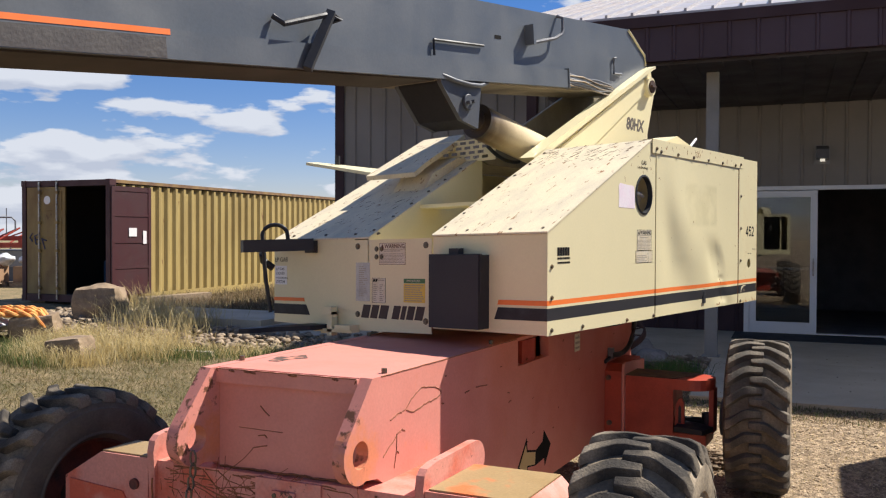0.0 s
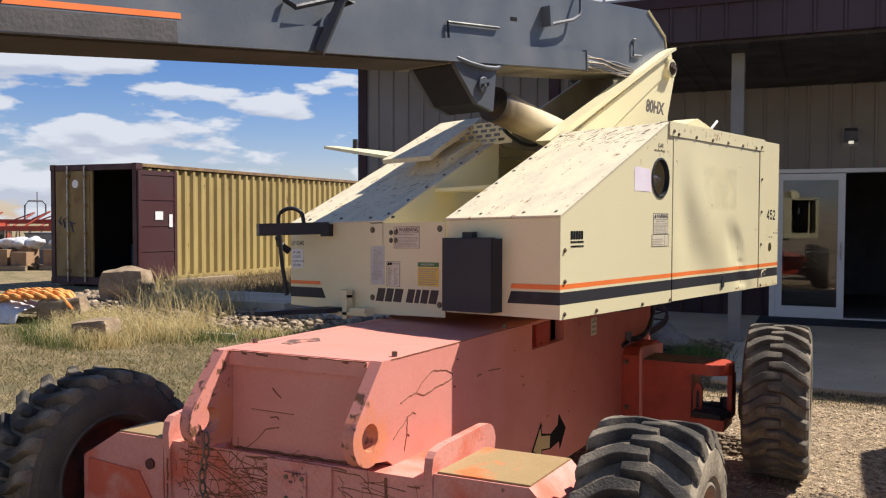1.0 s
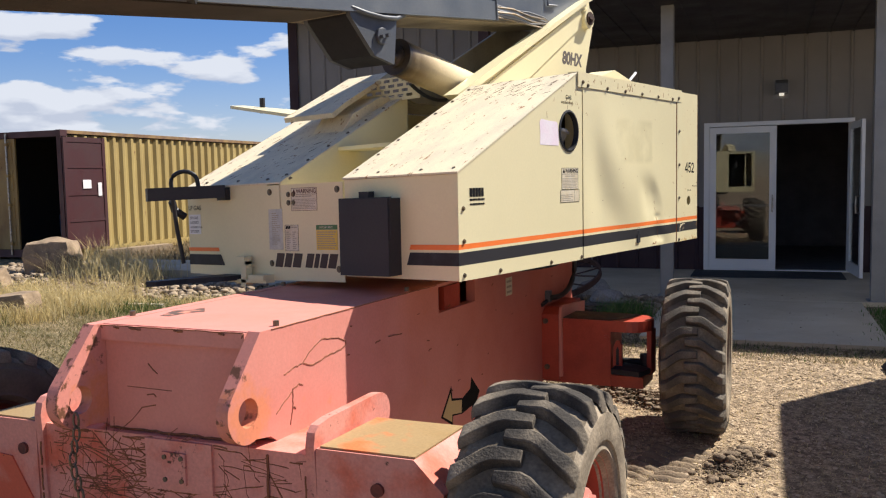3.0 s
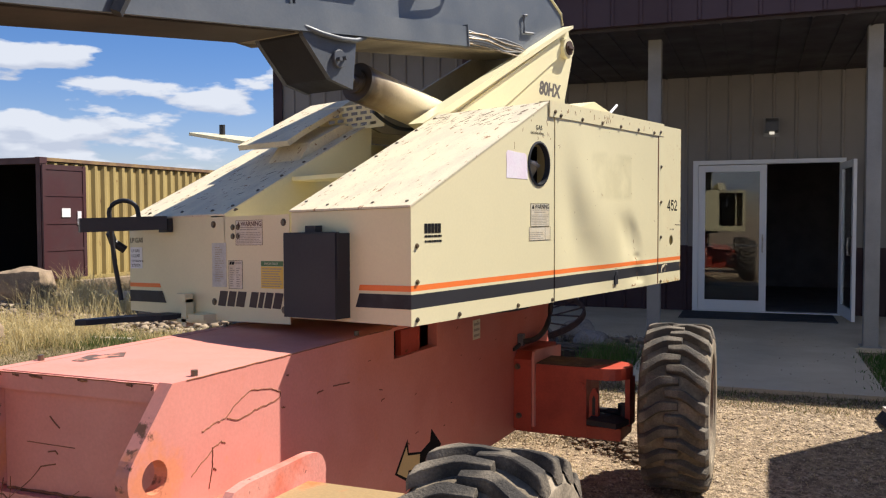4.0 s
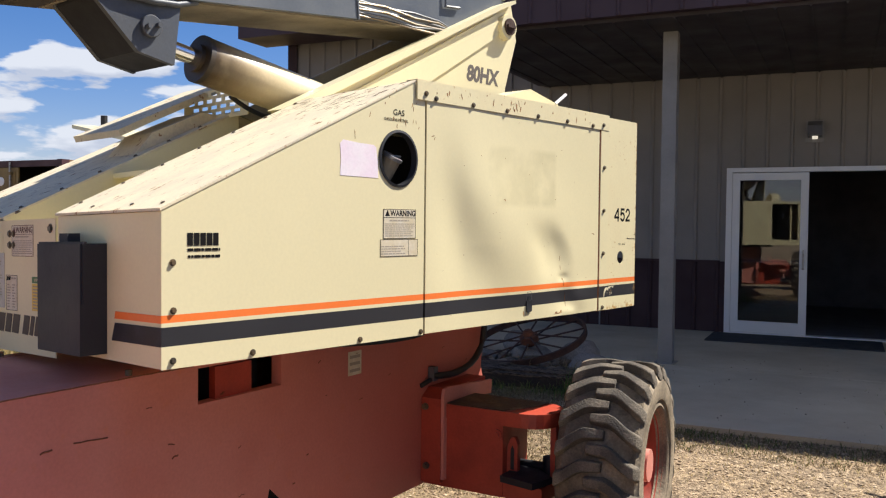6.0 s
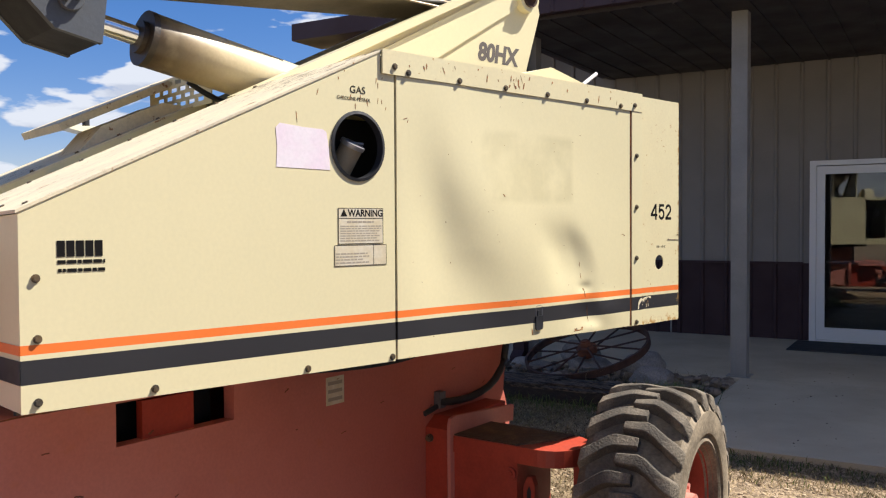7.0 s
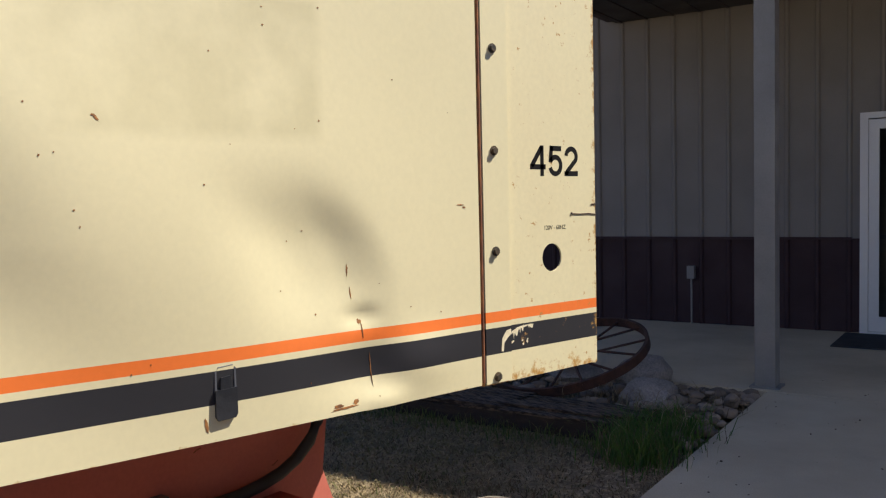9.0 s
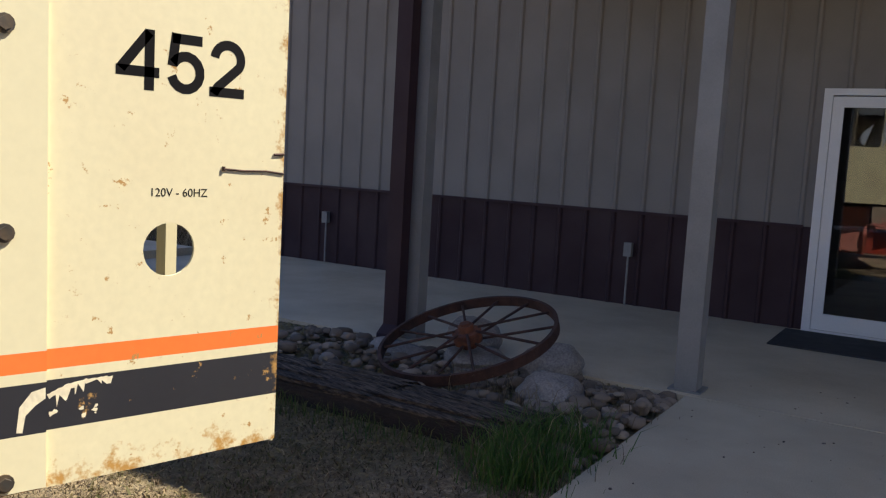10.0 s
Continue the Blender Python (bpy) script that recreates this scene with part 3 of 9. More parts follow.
def walls_and_roof():
    bm = bmesh.new()
    cuboid(bm, (-7.56, WALL_BY + 0.12, 0.0), (-7.44, 22, 4.95))
    structure("wall_side", bm, SIDING, "grey metal side wall of the building", "wall").matrix_basis = B
    for nm, lo, hi, lab in (("trim_corner", (-7.60, WALL_BY - 0.035, 0.1), (-7.42, WALL_BY - 0.024, 4.95), "dark maroon corner trim on the metal wall"),
                            ("trim_wainscot", (-7.42, WALL_BY - 0.04, 1.135), (DOOR_X0 - 0.09, WALL_BY - 0.027, 1.165), "thin dark trim above the wainscot")):
        b = bmesh.new()
        cuboid(b, lo, hi)
        structure(nm, b, WAINSCOT, lab, "trim").matrix_basis = B
    # dark room behind the open door
    b = bmesh.new()
    for lo, hi in (((-2.2, 19.0, 0.15), (3.4, 19.1, 3.0)), ((-2.3, WALL_BY + 0.12, 0.15), (-2.2, 19.1, 3.0)), ((3.4, WALL_BY + 0.12, 0.15), (3.5, 19.1, 3.0)),
                   ((-2.3, WALL_BY + 0.12, 3.0), (3.5, 19.1, 3.1)), ((-2.3, WALL_BY, 0.1), (3.5, 19.1, 0.19))):
        cuboid(b, lo, hi)
    structure("wall_room", b, ROOM, "dark unlit room behind the open door", "wall").matrix_basis = B
    # porch soffit, fascia and roof
    b = bmesh.new()
    cuboid(b, (-3.06, 10.48, SOFFIT_Z), (9.0, WALL_BY - 0.03, SOFFIT_Z + 0.06))
    k = -3.0
    while k < 9:
        cuboid(b, (k, 10.49, SOFFIT_Z - 0.012), (k + 0.02, WALL_BY - 0.03, SOFFIT_Z + 0.001))
        k += 0.3
    structure("ceiling_porch", b, SOFFIT, "dark ribbed metal soffit over the porch", "ceiling").matrix_basis = B
    b = bmesh.new()
    cuboid(b, (-3.08, 10.36, SOFFIT_Z + 0.03), (9.0, 10.46, 4.17))
    cuboid(b, (-3.18, 10.46, SOFFIT_Z + 0.03), (-3.08, WALL_BY, 4.17))
    k = -2.9
    while k < 9:
        prism(b, [(k - 0.028, 10.362), (k - 0.012, 10.342), (k + 0.012, 10.342), (k + 0.028, 10.362)], 2, SOFFIT_Z + 0.035, 4.165)
        k += 0.3
    structure("trim_fascia", b, FASCIA, "maroon ribbed metal fascia along the porch roof", "fascia").matrix_basis = B
    b = bmesh.new()
    prism(b, [(10.40, 4.175), (10.40, 4.215), (17.5, 6.4), (17.5, 6.36)], 0, -3.4, 9.0)
    k = -3.4
    while k < 9:
        prism(b, [(10.40, 4.215), (10.40, 4.25), (17.5, 6.435), (17.5, 6.40)], 0, k, k + 0.03)
        k += 0.3
    structure("roof_porch", b, ROOFING, "pale ribbed metal roof in the sun", "roof").matrix_basis = B
    b = bmesh.new()
    cuboid(b, (-3.42, 10.325, 4.05), (9.0, 10.358, 4.17))
    structure("trim_gutter", b, WAINSCOT, "dark gutter along the roof edge", "gutter").matrix_basis = B
    b = bmesh.new()
    prism(b, [(13.2, 4.54), (13.2, 4.80), (17.5, 5.9), (22, 4.8), (22, 4.7), (17.5, 5.75), (14.0, 4.96), (13.95, 4.54)], 0, -7.92, -3.42)
    structure("roof_main", b, FASCIA, "maroon eave of the main metal roof", "roof").matrix_basis = B
    # porch slab and walkway
    b = bmesh.new()
    cuboid(b, (-7.6, 11.02, 0.02), (9.0, WALL_BY, SLAB_Z))
    cuboid(b, (-0.70, 8.435, 0.02), (1.375, 11.016, SLAB_Z - 0.002))
    cuboid(b, (-11.2, 11.75, 0.1), (-7.604, 13.3, 0.29))
    soften(b, 0.012, 2)
    structure("floor_porch", b, CONCRETE, "stained grey concrete porch slab and walkway", "floor").matrix_basis = B


walls_and_roof()


def porch_post(bx, by, width=0.145):
    t = thing("porch_post", B @ V((bx, by, SLAB_Z)), "square grey steel porch post on the slab edge", "post", "porch posts")
    bm = bmesh.new()
    cuboid(bm, (bx - width / 2, by - width / 2, SLAB_Z + 0.0), (bx + width / 2, by + width / 2, SOFFIT_Z + 0.01))
    soften(bm, 0.012)
    part("shaft", bm, POST, t, m=B)
    bm = bmesh.new()
    cuboid(bm, (bx - width * 0.72, by - width * 0.72, SLAB_Z), (bx + width * 0.72, by + width * 0.72, SLAB_Z + 0.012))
    part("base_plate", bm, POST, t, m=B)
    return t


for bx in (-0.735, 1.55, 4.2):
    porch_post(bx, 11.18)
porch_post(-2.885, 11.2, 0.13)


def downspout():
    t = thing("downspout", B @ V((-2.98, 11.06, SLAB_Z)), "dark maroon metal downspout beside a porch post", "downspout")
    bm = bmesh.new()
    cuboid(bm, (-3.03, 10.99, 0.25), (-2.90, 11.1, 3.62))
    soften(bm, 0.012)
    part("pipe", bm, WAINSCOT, t, m=B)
    bm = bmesh.new()
    prism(bm, [(10.90, 0.17), (10.91, 0.25), (11.0, 0.32), (11.1, 0.32), (11.1, 0.25)], 0, -3.03, -2.90)
    soften(bm, 0.01)
    part("outlet", bm, WAINSCOT, t, m=B)


downspout()


def entrance():
    d = thing("door_1", B @ V((0.5, WALL_BY, SLAB_Z)), "white aluminium double glass door, one leaf open", "door", kind="structure")
    y0, y1 = WALL_BY - 0.05, WALL_BY + 0.10
    for nm, lo, hi in (("frame_jamb", (DOOR_X0 - 0.02, y0, SLAB_Z), (DOOR_X0 + 0.055, y1, DOOR_TOP + 0.02)), ("frame_jamb", (DOOR_X1 - 0.055, y0, SLAB_Z), (DOOR_X1 + 0.02, y1, DOOR_TOP + 0.02)),
                       ("frame_head", (DOOR_X0 + 0.055, y0, DOOR_TOP - 0.04), (DOOR_X1 - 0.055, y1, DOOR_TOP + 0.02)), ("threshold", (DOOR_X0 + 0.055, y0, SLAB_Z), (DOOR_X1 - 0.055, y1, SLAB_Z + 0.02))):
        boxpart(nm, lo, hi, ALU, d, bev=0.006, m=B)
    glass = bpy.data.materials.new("door_glass")
    glass.use_nodes = True
    g = glass.node_tree.nodes["Principled BSDF"]
    g.inputs["Base Color"].default_value, g.inputs["Roughness"].default_value = (0.62, 0.66, 0.66, 1), 0.0
    g.inputs["Transmission Weight"].default_value, g.inputs["IOR"].default_value = 1.0, 1.6

    def leaf(pose_m, label):
        lf = new("leaf")
        lf.parent = d
        w, h = 0.94, DOOR_TOP - SLAB_Z - 0.075
        me_parts = [("stile", (0, -0.022, 0), (0.095, 0.022, h)), ("stile", (w - 0.095, -0.022, 0), (w, 0.022, h)),
                    ("rail", (0.095, -0.021, 0), (w - 0.095, 0.021, 0.15)), ("rail", (0.095, -0.021, h - 0.095), (w - 0.095, 0.021, h))]
        shift = Matrix.Translation(-d.location)
        lf.matrix_basis = Matrix.Identity(4)
        tagged(lf, label)
        for nm, lo, hi in me_parts:
            bm = bmesh.new()
            cuboid(bm, lo, hi)
            soften(bm, 0.005)
            part(nm, bm, ALU, lf, m=shift @ B @ pose_m, place=Matrix.Identity(4))
        bm = bmesh.new()
        cuboid(bm, (0.09, -0.004, 0.145), (w - 0.09, 0.004, h - 0.09))
        p = part("pane", bm, glass, lf, "dark reflecting door glass", m=shift @ B @ pose_m, place=Matrix.Identity(4))
        p.visible_shadow = False
        bm = bmesh.new()
        pipe(bm, [(w - 0.05, -0.022, 0.86), (w - 0.05, -0.07, 0.87), (w - 0.05, -0.075, 0.98), (w - 0.05, -0.07, 1.09), (w - 0.05, -0.022, 1.10)], 0.012)
        part("handle", bm, STEEL, lf, "bare metal pull handle", m=shift @ B @ pose_m, place=Matrix.Identity(4), smooth=0.6)
        bm = bmesh.new()
        cuboid(bm, (0.09, 0.02, 0.93), (w - 0.09, 0.05, 0.97))
        part("push_bar", bm, DARK_STEEL, lf, m=shift @ B @ pose_m, place=Matrix.Identity(4))
    leaf(Matrix.Translation((DOOR_X0 + 0.058, WALL_BY - 0.02, SLAB_Z + 0.024)) @ Matrix.Rotation(radians(-0.8), 4, "Z"), "closed glass leaf")
    leaf(Matrix.Translation((DOOR_X1 - 0.03, WALL_BY - 0.04, SLAB_Z + 0.024)) @ Matrix.Rotation(radians(-85.5), 4, "Z"), "glass leaf swung open")
    bm = bmesh.new()
    cuboid(bm, (-0.62, WALL_BY - 1.0, SLAB_Z), (1.4, WALL_BY - 0.12, SLAB_Z + 0.012))
    soften(bm, 0.005)
    tagged(part("door_mat", bm, MAT_RUBBER, m=B), "black rubber mat before the glass doors", "mat")


entrance()


def wall_lamp():
    t = thing("wall_lamp", B @ V((0.57, WALL_BY, 2.8)), "small dark metal wall lamp above the door", "lamp")
    boxpart("back_plate", (0.46, WALL_BY - 0.04, 2.72), (0.68, WALL_BY - 0.024, 3.0), POST, t, m=B)
    bm = bmesh.new()
    prism(bm, [(WALL_BY - 0.04, 2.99), (WALL_BY - 0.16, 2.93), (WALL_BY - 0.18, 2.80), (WALL_BY - 0.04, 2.78)], 0, 0.49, 0.66)
    soften(bm, 0.01)
    part("housing", bm, DARK_STEEL, t, m=B)
    bulb = bpy.data.materials.new("lamp_lens")
    bulb.use_nodes = True
    p = bulb.node_tree.nodes["Principled BSDF"]
    p.inputs["Emission Color"].default_value, p.inputs["Emission Strength"].default_value = (1, 0.9, 0.72, 1), 0.35
    bm = bmesh.new()
    rod(bm, (0.575, WALL_BY - 0.11, 2.755), (0.575, WALL_BY - 0.11, 2.79), 0.035, 14)
    part("lens", bm, bulb, t, "lit lamp lens", m=B)


wall_lamp()


def outlet_box(bx):
    t = thing("outdoor_outlet", B @ V((bx, WALL_BY, 0.2)), "small grey outlet box on a conduit by the wall", "outlet")
    boxpart("box", (bx - 0.04, WALL_BY - 0.09, 0.70), (bx + 0.04, WALL_BY - 0.027, 0.84), POST, t, m=B)
    bm = bmesh.new()
    rod(bm, (bx, WALL_BY - 0.05, SLAB_Z), (bx, WALL_BY - 0.05, 0.70), 0.011, 8)
    part("conduit", bm, POST, t, m=B)


outlet_box(-2.2)
outlet_box(-6.15)

# ---------- shipping container ----------
def shipping_container():
    bx0, bx1, by0, by1, z0 = -15.33, -12.89, 14.10, 26.29, 0.20
    top = z0 + 2.59
    t = thing("shipping_container", B @ V((bx0, by0, z0)), "faded yellow steel shipping container with one maroon door open", "container")
    def wall_strip(along, fixed, a, b, zlo, zhi, depth, flip):
        """Corrugated steel sheet."""
        bm = bmesh.new()
        pts, x = [], a
        while x < b - 0.05:
            pts += [(x, 0), (x + 0.072, 0), (x + 0.14, depth), (x + 0.212, depth)]
            x += 0.28
        pts.append((b, 0))
        lo, hi = [], []
        for u, d in pts:
            u = min(u, b)
            p = (fixed + flip * d, u) if along == 1 else (u, fixed + flip * d)
            lo.append(bm.verts.new((*p, zlo))), hi.append(bm.verts.new((*p, zhi)))
        off = V((-0.004 * flip * -1, 0, 0)) if along == 1 else V((0, 0.004 * flip, 0))
        lo2, hi2 = [bm.verts.new(v.co + off) for v in lo], [bm.verts.new(v.co + off) for v in hi]
        for i in range(len(lo) - 1):
            bm.faces.new((lo[i], lo[i + 1], hi[i + 1], hi[i]))
            bm.faces.new((lo2[i + 1], lo2[i], hi2[i], hi2[i + 1]))
            bm.faces.new((lo[i + 1], lo[i], lo2[i], lo2[i + 1])), bm.faces.new((hi[i], hi[i + 1], hi2[i + 1], hi2[i]))
        for i in (0, len(lo) - 1):
            bm.faces.new((lo[i], hi[i], hi2[i], lo2[i]))
        return bm
    part("side_wall", wall_strip(1, bx1 - 0.02, by0 + 0.12, by1 - 0.1, z0 + 0.15, top - 0.09, 0.05, -1), BOX_YELLOW, t, "corrugated yellow steel side", m=B)
    part("side_wall", wall_strip(1, bx0 + 0.02, by0 + 0.12, by1 - 0.1, z0 + 0.15, top - 0.09, 0.05, 1), BOX_YELLOW, t, m=B)
    part("end_wall", wall_strip(0, by1 - 0.06, bx0 + 0.1, bx1 - 0.1, z0 + 0.15, top - 0.09, 0.04, -1), BOX_YELLOW, t, m=B)
    boxpart("roof", (bx0 + 0.03, by0 + 0.05, top - 0.05), (bx1 - 0.03, by1 - 0.05, top - 0.02), BOX_YELLOW, t, m=B)
    boxpart("floor", (bx0 + 0.03, by0 + 0.05, z0 + 0.12), (bx1 - 0.03, by1 - 0.05, z0 + 0.16), BOX_SHADE, t, m=B)
    for x in (bx0, bx1 - 0.1):
        boxpart("bottom_rail", (x, by0 + 0.16, z0), (x + 0.1, by1 - 0.16, z0 + 0.16), BOX_YELLOW, t, m=B)
        boxpart("top_rail", (x, by0 + 0.16, top - 0.07), (x + 0.1, by1 - 0.16, top), BOX_RAIL, t, "rust-brown top rail", m=B)
        for y in (by0, by1 - 0.16):
            boxpart("corner_post", (x - 0.005, y, z0), (x + 0.105, y + 0.16, top), BOX_MAROON, t, m=B)
            for z in (z0, top - 0.12):
                boxpart("corner_casting", (x - 0.012, y - 0.012, z - 0.003), (x + 0.114, y + 0.172, z + 0.123), BOX_MAROON, t, bev=0.012, m=B)
    boxpart("door_header", (bx0 + 0.115, by0, top - 0.13), (bx1 - 0.115, by0 + 0.1, top - 0.005), BOX_MAROON, t, m=B)
    boxpart("door_sill", (bx0 + 0.115, by0, z0), (bx1 - 0.115, by0 + 0.1, z0 + 0.15), BOX_MAROON, t, m=B)
    # near-black sheets paint shade into the inside seen past the open door
    boxpart("lining", (bx0 + 0.09, by0 + 0.1, z0 + 0.165), (bx0 + 0.11, by1 - 0.12, top - 0.06), BOX_SHADE, t, m=B, bev=0)
    boxpart("lining", (bx1 - 0.11, by0 + 0.1, z0 + 0.165), (bx1 - 0.09, by1 - 0.12, top - 0.06), BOX_SHADE, t, m=B, bev=0)
    boxpart("lining", (bx0 + 0.115, by1 - 0.14, z0 + 0.165), (bx1 - 0.115, by1 - 0.12, top - 0.06), BOX_SHADE, t, m=B, bev=0)
    boxpart("lining", (bx0 + 0.115, by0 + 0.1, top - 0.075), (bx1 - 0.115, by1 - 0.14, top - 0.055), BOX_SHADE, t, m=B, bev=0)
    # closed left leaf with lock rods
    zl, zh = z0 + 0.16, top - 0.14
    leaf = boxpart("door", (bx0 + 0.12, by0 + 0.02, zl), (bx0 + 1.20, by0 + 0.06, zh), BOX_DOOR, t, "closed faded yellow door leaf", m=B)
    for k in range(4):
        z = zl + 0.08 + k * 0.57
        boxpart("rib", (bx0 + 0.2, by0 + 0.005, z), (bx0 + 1.12, by0 + 0.022, z + 0.42), BOX_DOOR, leaf, bev=0.012, m=B)
    for x in (bx0 + 0.52, bx0 + 1.02):
        bm = bmesh.new()
        rod(bm, (x, by0 - 0.03, z0 + 0.05), (x, by0 - 0.03, top - 0.03), 0.021, 10)
        part("lock_rod", bm, STEEL, leaf, "grey lock rod", m=B)
        for z in (zl + 0.1, zl + 0.9, zl + 1.5, zh - 0.15):
            boxpart("rod_bracket", (x - 0.05, by0 - 0.055, z), (x + 0.05, by0 + 0.006, z + 0.06), BOX_DOOR, leaf, m=B)
    bm = bmesh.new()
    rod(bm, (bx0 + 0.72, by0 - 0.002, zh - 0.28), (bx0 + 0.72, by0 + 0.006, zh - 0.28), 0.09, 20)
    part("round_decal", bm, WHITE, leaf, "faded white round decal", m=B)
    bm = bmesh.new()
    for a, b in (((0.22, 1.36), (0.30, 1.46)), ((0.22, 1.36), (0.30, 1.28)), ((0.36, 1.40), (0.48, 1.44)), ((0.36, 1.40), (0.40, 1.22)), ((0.40, 1.22), (0.52, 1.24)), ((0.38, 1.31), (0.48, 1.33)), ((0.56, 1.36), (0.66, 1.12)), ((0.56, 1.34), (0.70, 1.30))):
        rod(bm, (bx0 + a[0], by0 + 0.0, z0 + a[1]), (bx0 + b[0], by0 + 0.0, z0 + b[1]), 0.013, 6)
    part("paint_marks", bm, mat("blue_spray_paint", (0.05, 0.05, 0.10), 0.6, bump=0.0), leaf, "dark sprayed marks", m=B)
    # open right leaf, seen from inside
    swing = Matrix.Translation((bx1 + 0.045, by0 + 0.01, 0)) @ Matrix.Rotation(radians(87), 4, "Z")
    leaf = new("door")
    leaf.parent = t
    tagged(leaf, "open maroon door leaf")
    def piece(nm, lo, hi, mt, bev=0.008, lab=""):
        bm = bmesh.new()
        cuboid(bm, lo, hi)
        soften(bm, bev)
        part(nm, bm, mt, leaf, lab, m=B @ swing)
    piece("panel", (0.0, 0.0, zl), (1.1, 0.03, zh), BOX_MAROON)
    for z in (zl, zl + 0.56, zl + 1.1, zl + 1.66, zh - 0.1):
        piece("rib", (0.08, -0.010, z), (1.02, 0.004, z + 0.05), BOX_MAROON)
    for x in (0.0, 1.02):
        piece("edge_rail", (x, -0.012, zl), (x + 0.08, 0.002, zh), BOX_MAROON)
    piece("paper_notice", (0.46, -0.014, zl + 1.24), (0.68, -0.010, zl + 1.42), WHITE, 0.001, "white paper notice")
    piece("paper_notice", (0.86, -0.016, zl + 1.08), (0.96, -0.012, zl + 1.36), WHITE, 0.001, "white paper notice")
    # things just inside
    bar = thing("plastic_barrel", B @ V((bx0 + 1.5, by0 + 1.2, z0 + 0.16)), "dark blue plastic barrel inside the container", "barrel")
    bm = bmesh.new()
    rod(bm, (bx0 + 1.5, by0 + 1.2, z0 + 0.16), (bx0 + 1.5, by0 + 1.2, z0 + 0.85), 0.27, 20)
    soften(bm, 0.03)
    part("shell", bm, mat("blue_plastic", (0.03, 0.08, 0.16), 0.5, bump=0.02), bar, m=B, smooth=0.6)


shipping_container()

# ---------- boom lift ----------
LIFT = thing("boom_lift", (-2.6, 4.6, 0.0), "cream and faded red boom lift with rusty scuffed paint", "boom lift")
X_R, X_L, Y_F, Y_B = -1.91, -3.68, 3.53, 6.22
Z_BOT, Z_LOW, Z_TOP, Y_TOP = 1.222, 1.675, 2.165, 4.56
SLOPE = (Z_TOP - Z_LOW) / (Y_TOP - Y_F)


def slope_z(y):
    return Z_LOW + SLOPE * (y - Y_F)


def bolt_head(parent, p, axis=(1, 0, 0), r=0.0075, name="bolt"):
    bm = bmesh.new()
    p, a = V(p), V(axis)
    rod(bm, p - a * 0.002, p + a * 0.0015, r * 1.35, 12)
    rod(bm, p + a * 0.0015, p + a * 0.006, r * 0.95, 6)
    return part(name, bm, BOLT, parent)


def door_dent(y, z):
    """How far the service door bulges outwards at a place."""
    d, y0 = 0.0, 4.62
    # broad step running down across the panel, and a sharp buckle near the rear lower corner
    c = 4.77 + 0.48 * (1.88 - z) + 0.25 * max(0.0, 1.55 - z)
    wide = 0.11 + 0.08 * max(0.0, 1.75 - z)
    d += 0.019 * math.tanh((y - c) / wide) * math.exp(-((z - 1.64) / 0.27) ** 2) * math.exp(-(max(0.0, y - c - 0.1) / 0.45) ** 2) * smooth01((y - y0) * 4)
    d -= 0.005 * math.exp(-((y - 5.44) / 0.11) ** 2) * math.exp(-((z - 1.52) / 0.11) ** 2)
    u = y - (5.648 - 0.105 * min(1.30, max(0.0, (z - 1.42) / 0.21)) ** 1.9)
    press = 0.0 if u > 0 else -u / 0.135 if u > -0.135 else math.exp(-((u + 0.135) / 0.16) ** 2)
    d -= 0.012 * press * press * (3 - 2 * press) * math.exp(-(abs(z - 1.505) / 0.115) ** 2.6)
    d -= 0.006 * math.exp(-((y - 5.555) / 0.035) ** 2) * math.exp(-((z - 1.40) / 0.016) ** 2)
    d += 0.013 * math.tanh((y - 5.62) / 0.06) * math.exp(-((z - 1.30) / 0.055) ** 2) * math.exp(-((y - 5.62) / 0.13) ** 2)
    d += 0.008 * math.exp(-((y - 5.60) / 0.05) ** 2) * math.exp(-((z - 1.236) / 0.025) ** 2)
    return d + 0.0015 * noise.noise((y * 3, z * 3, 7.7))


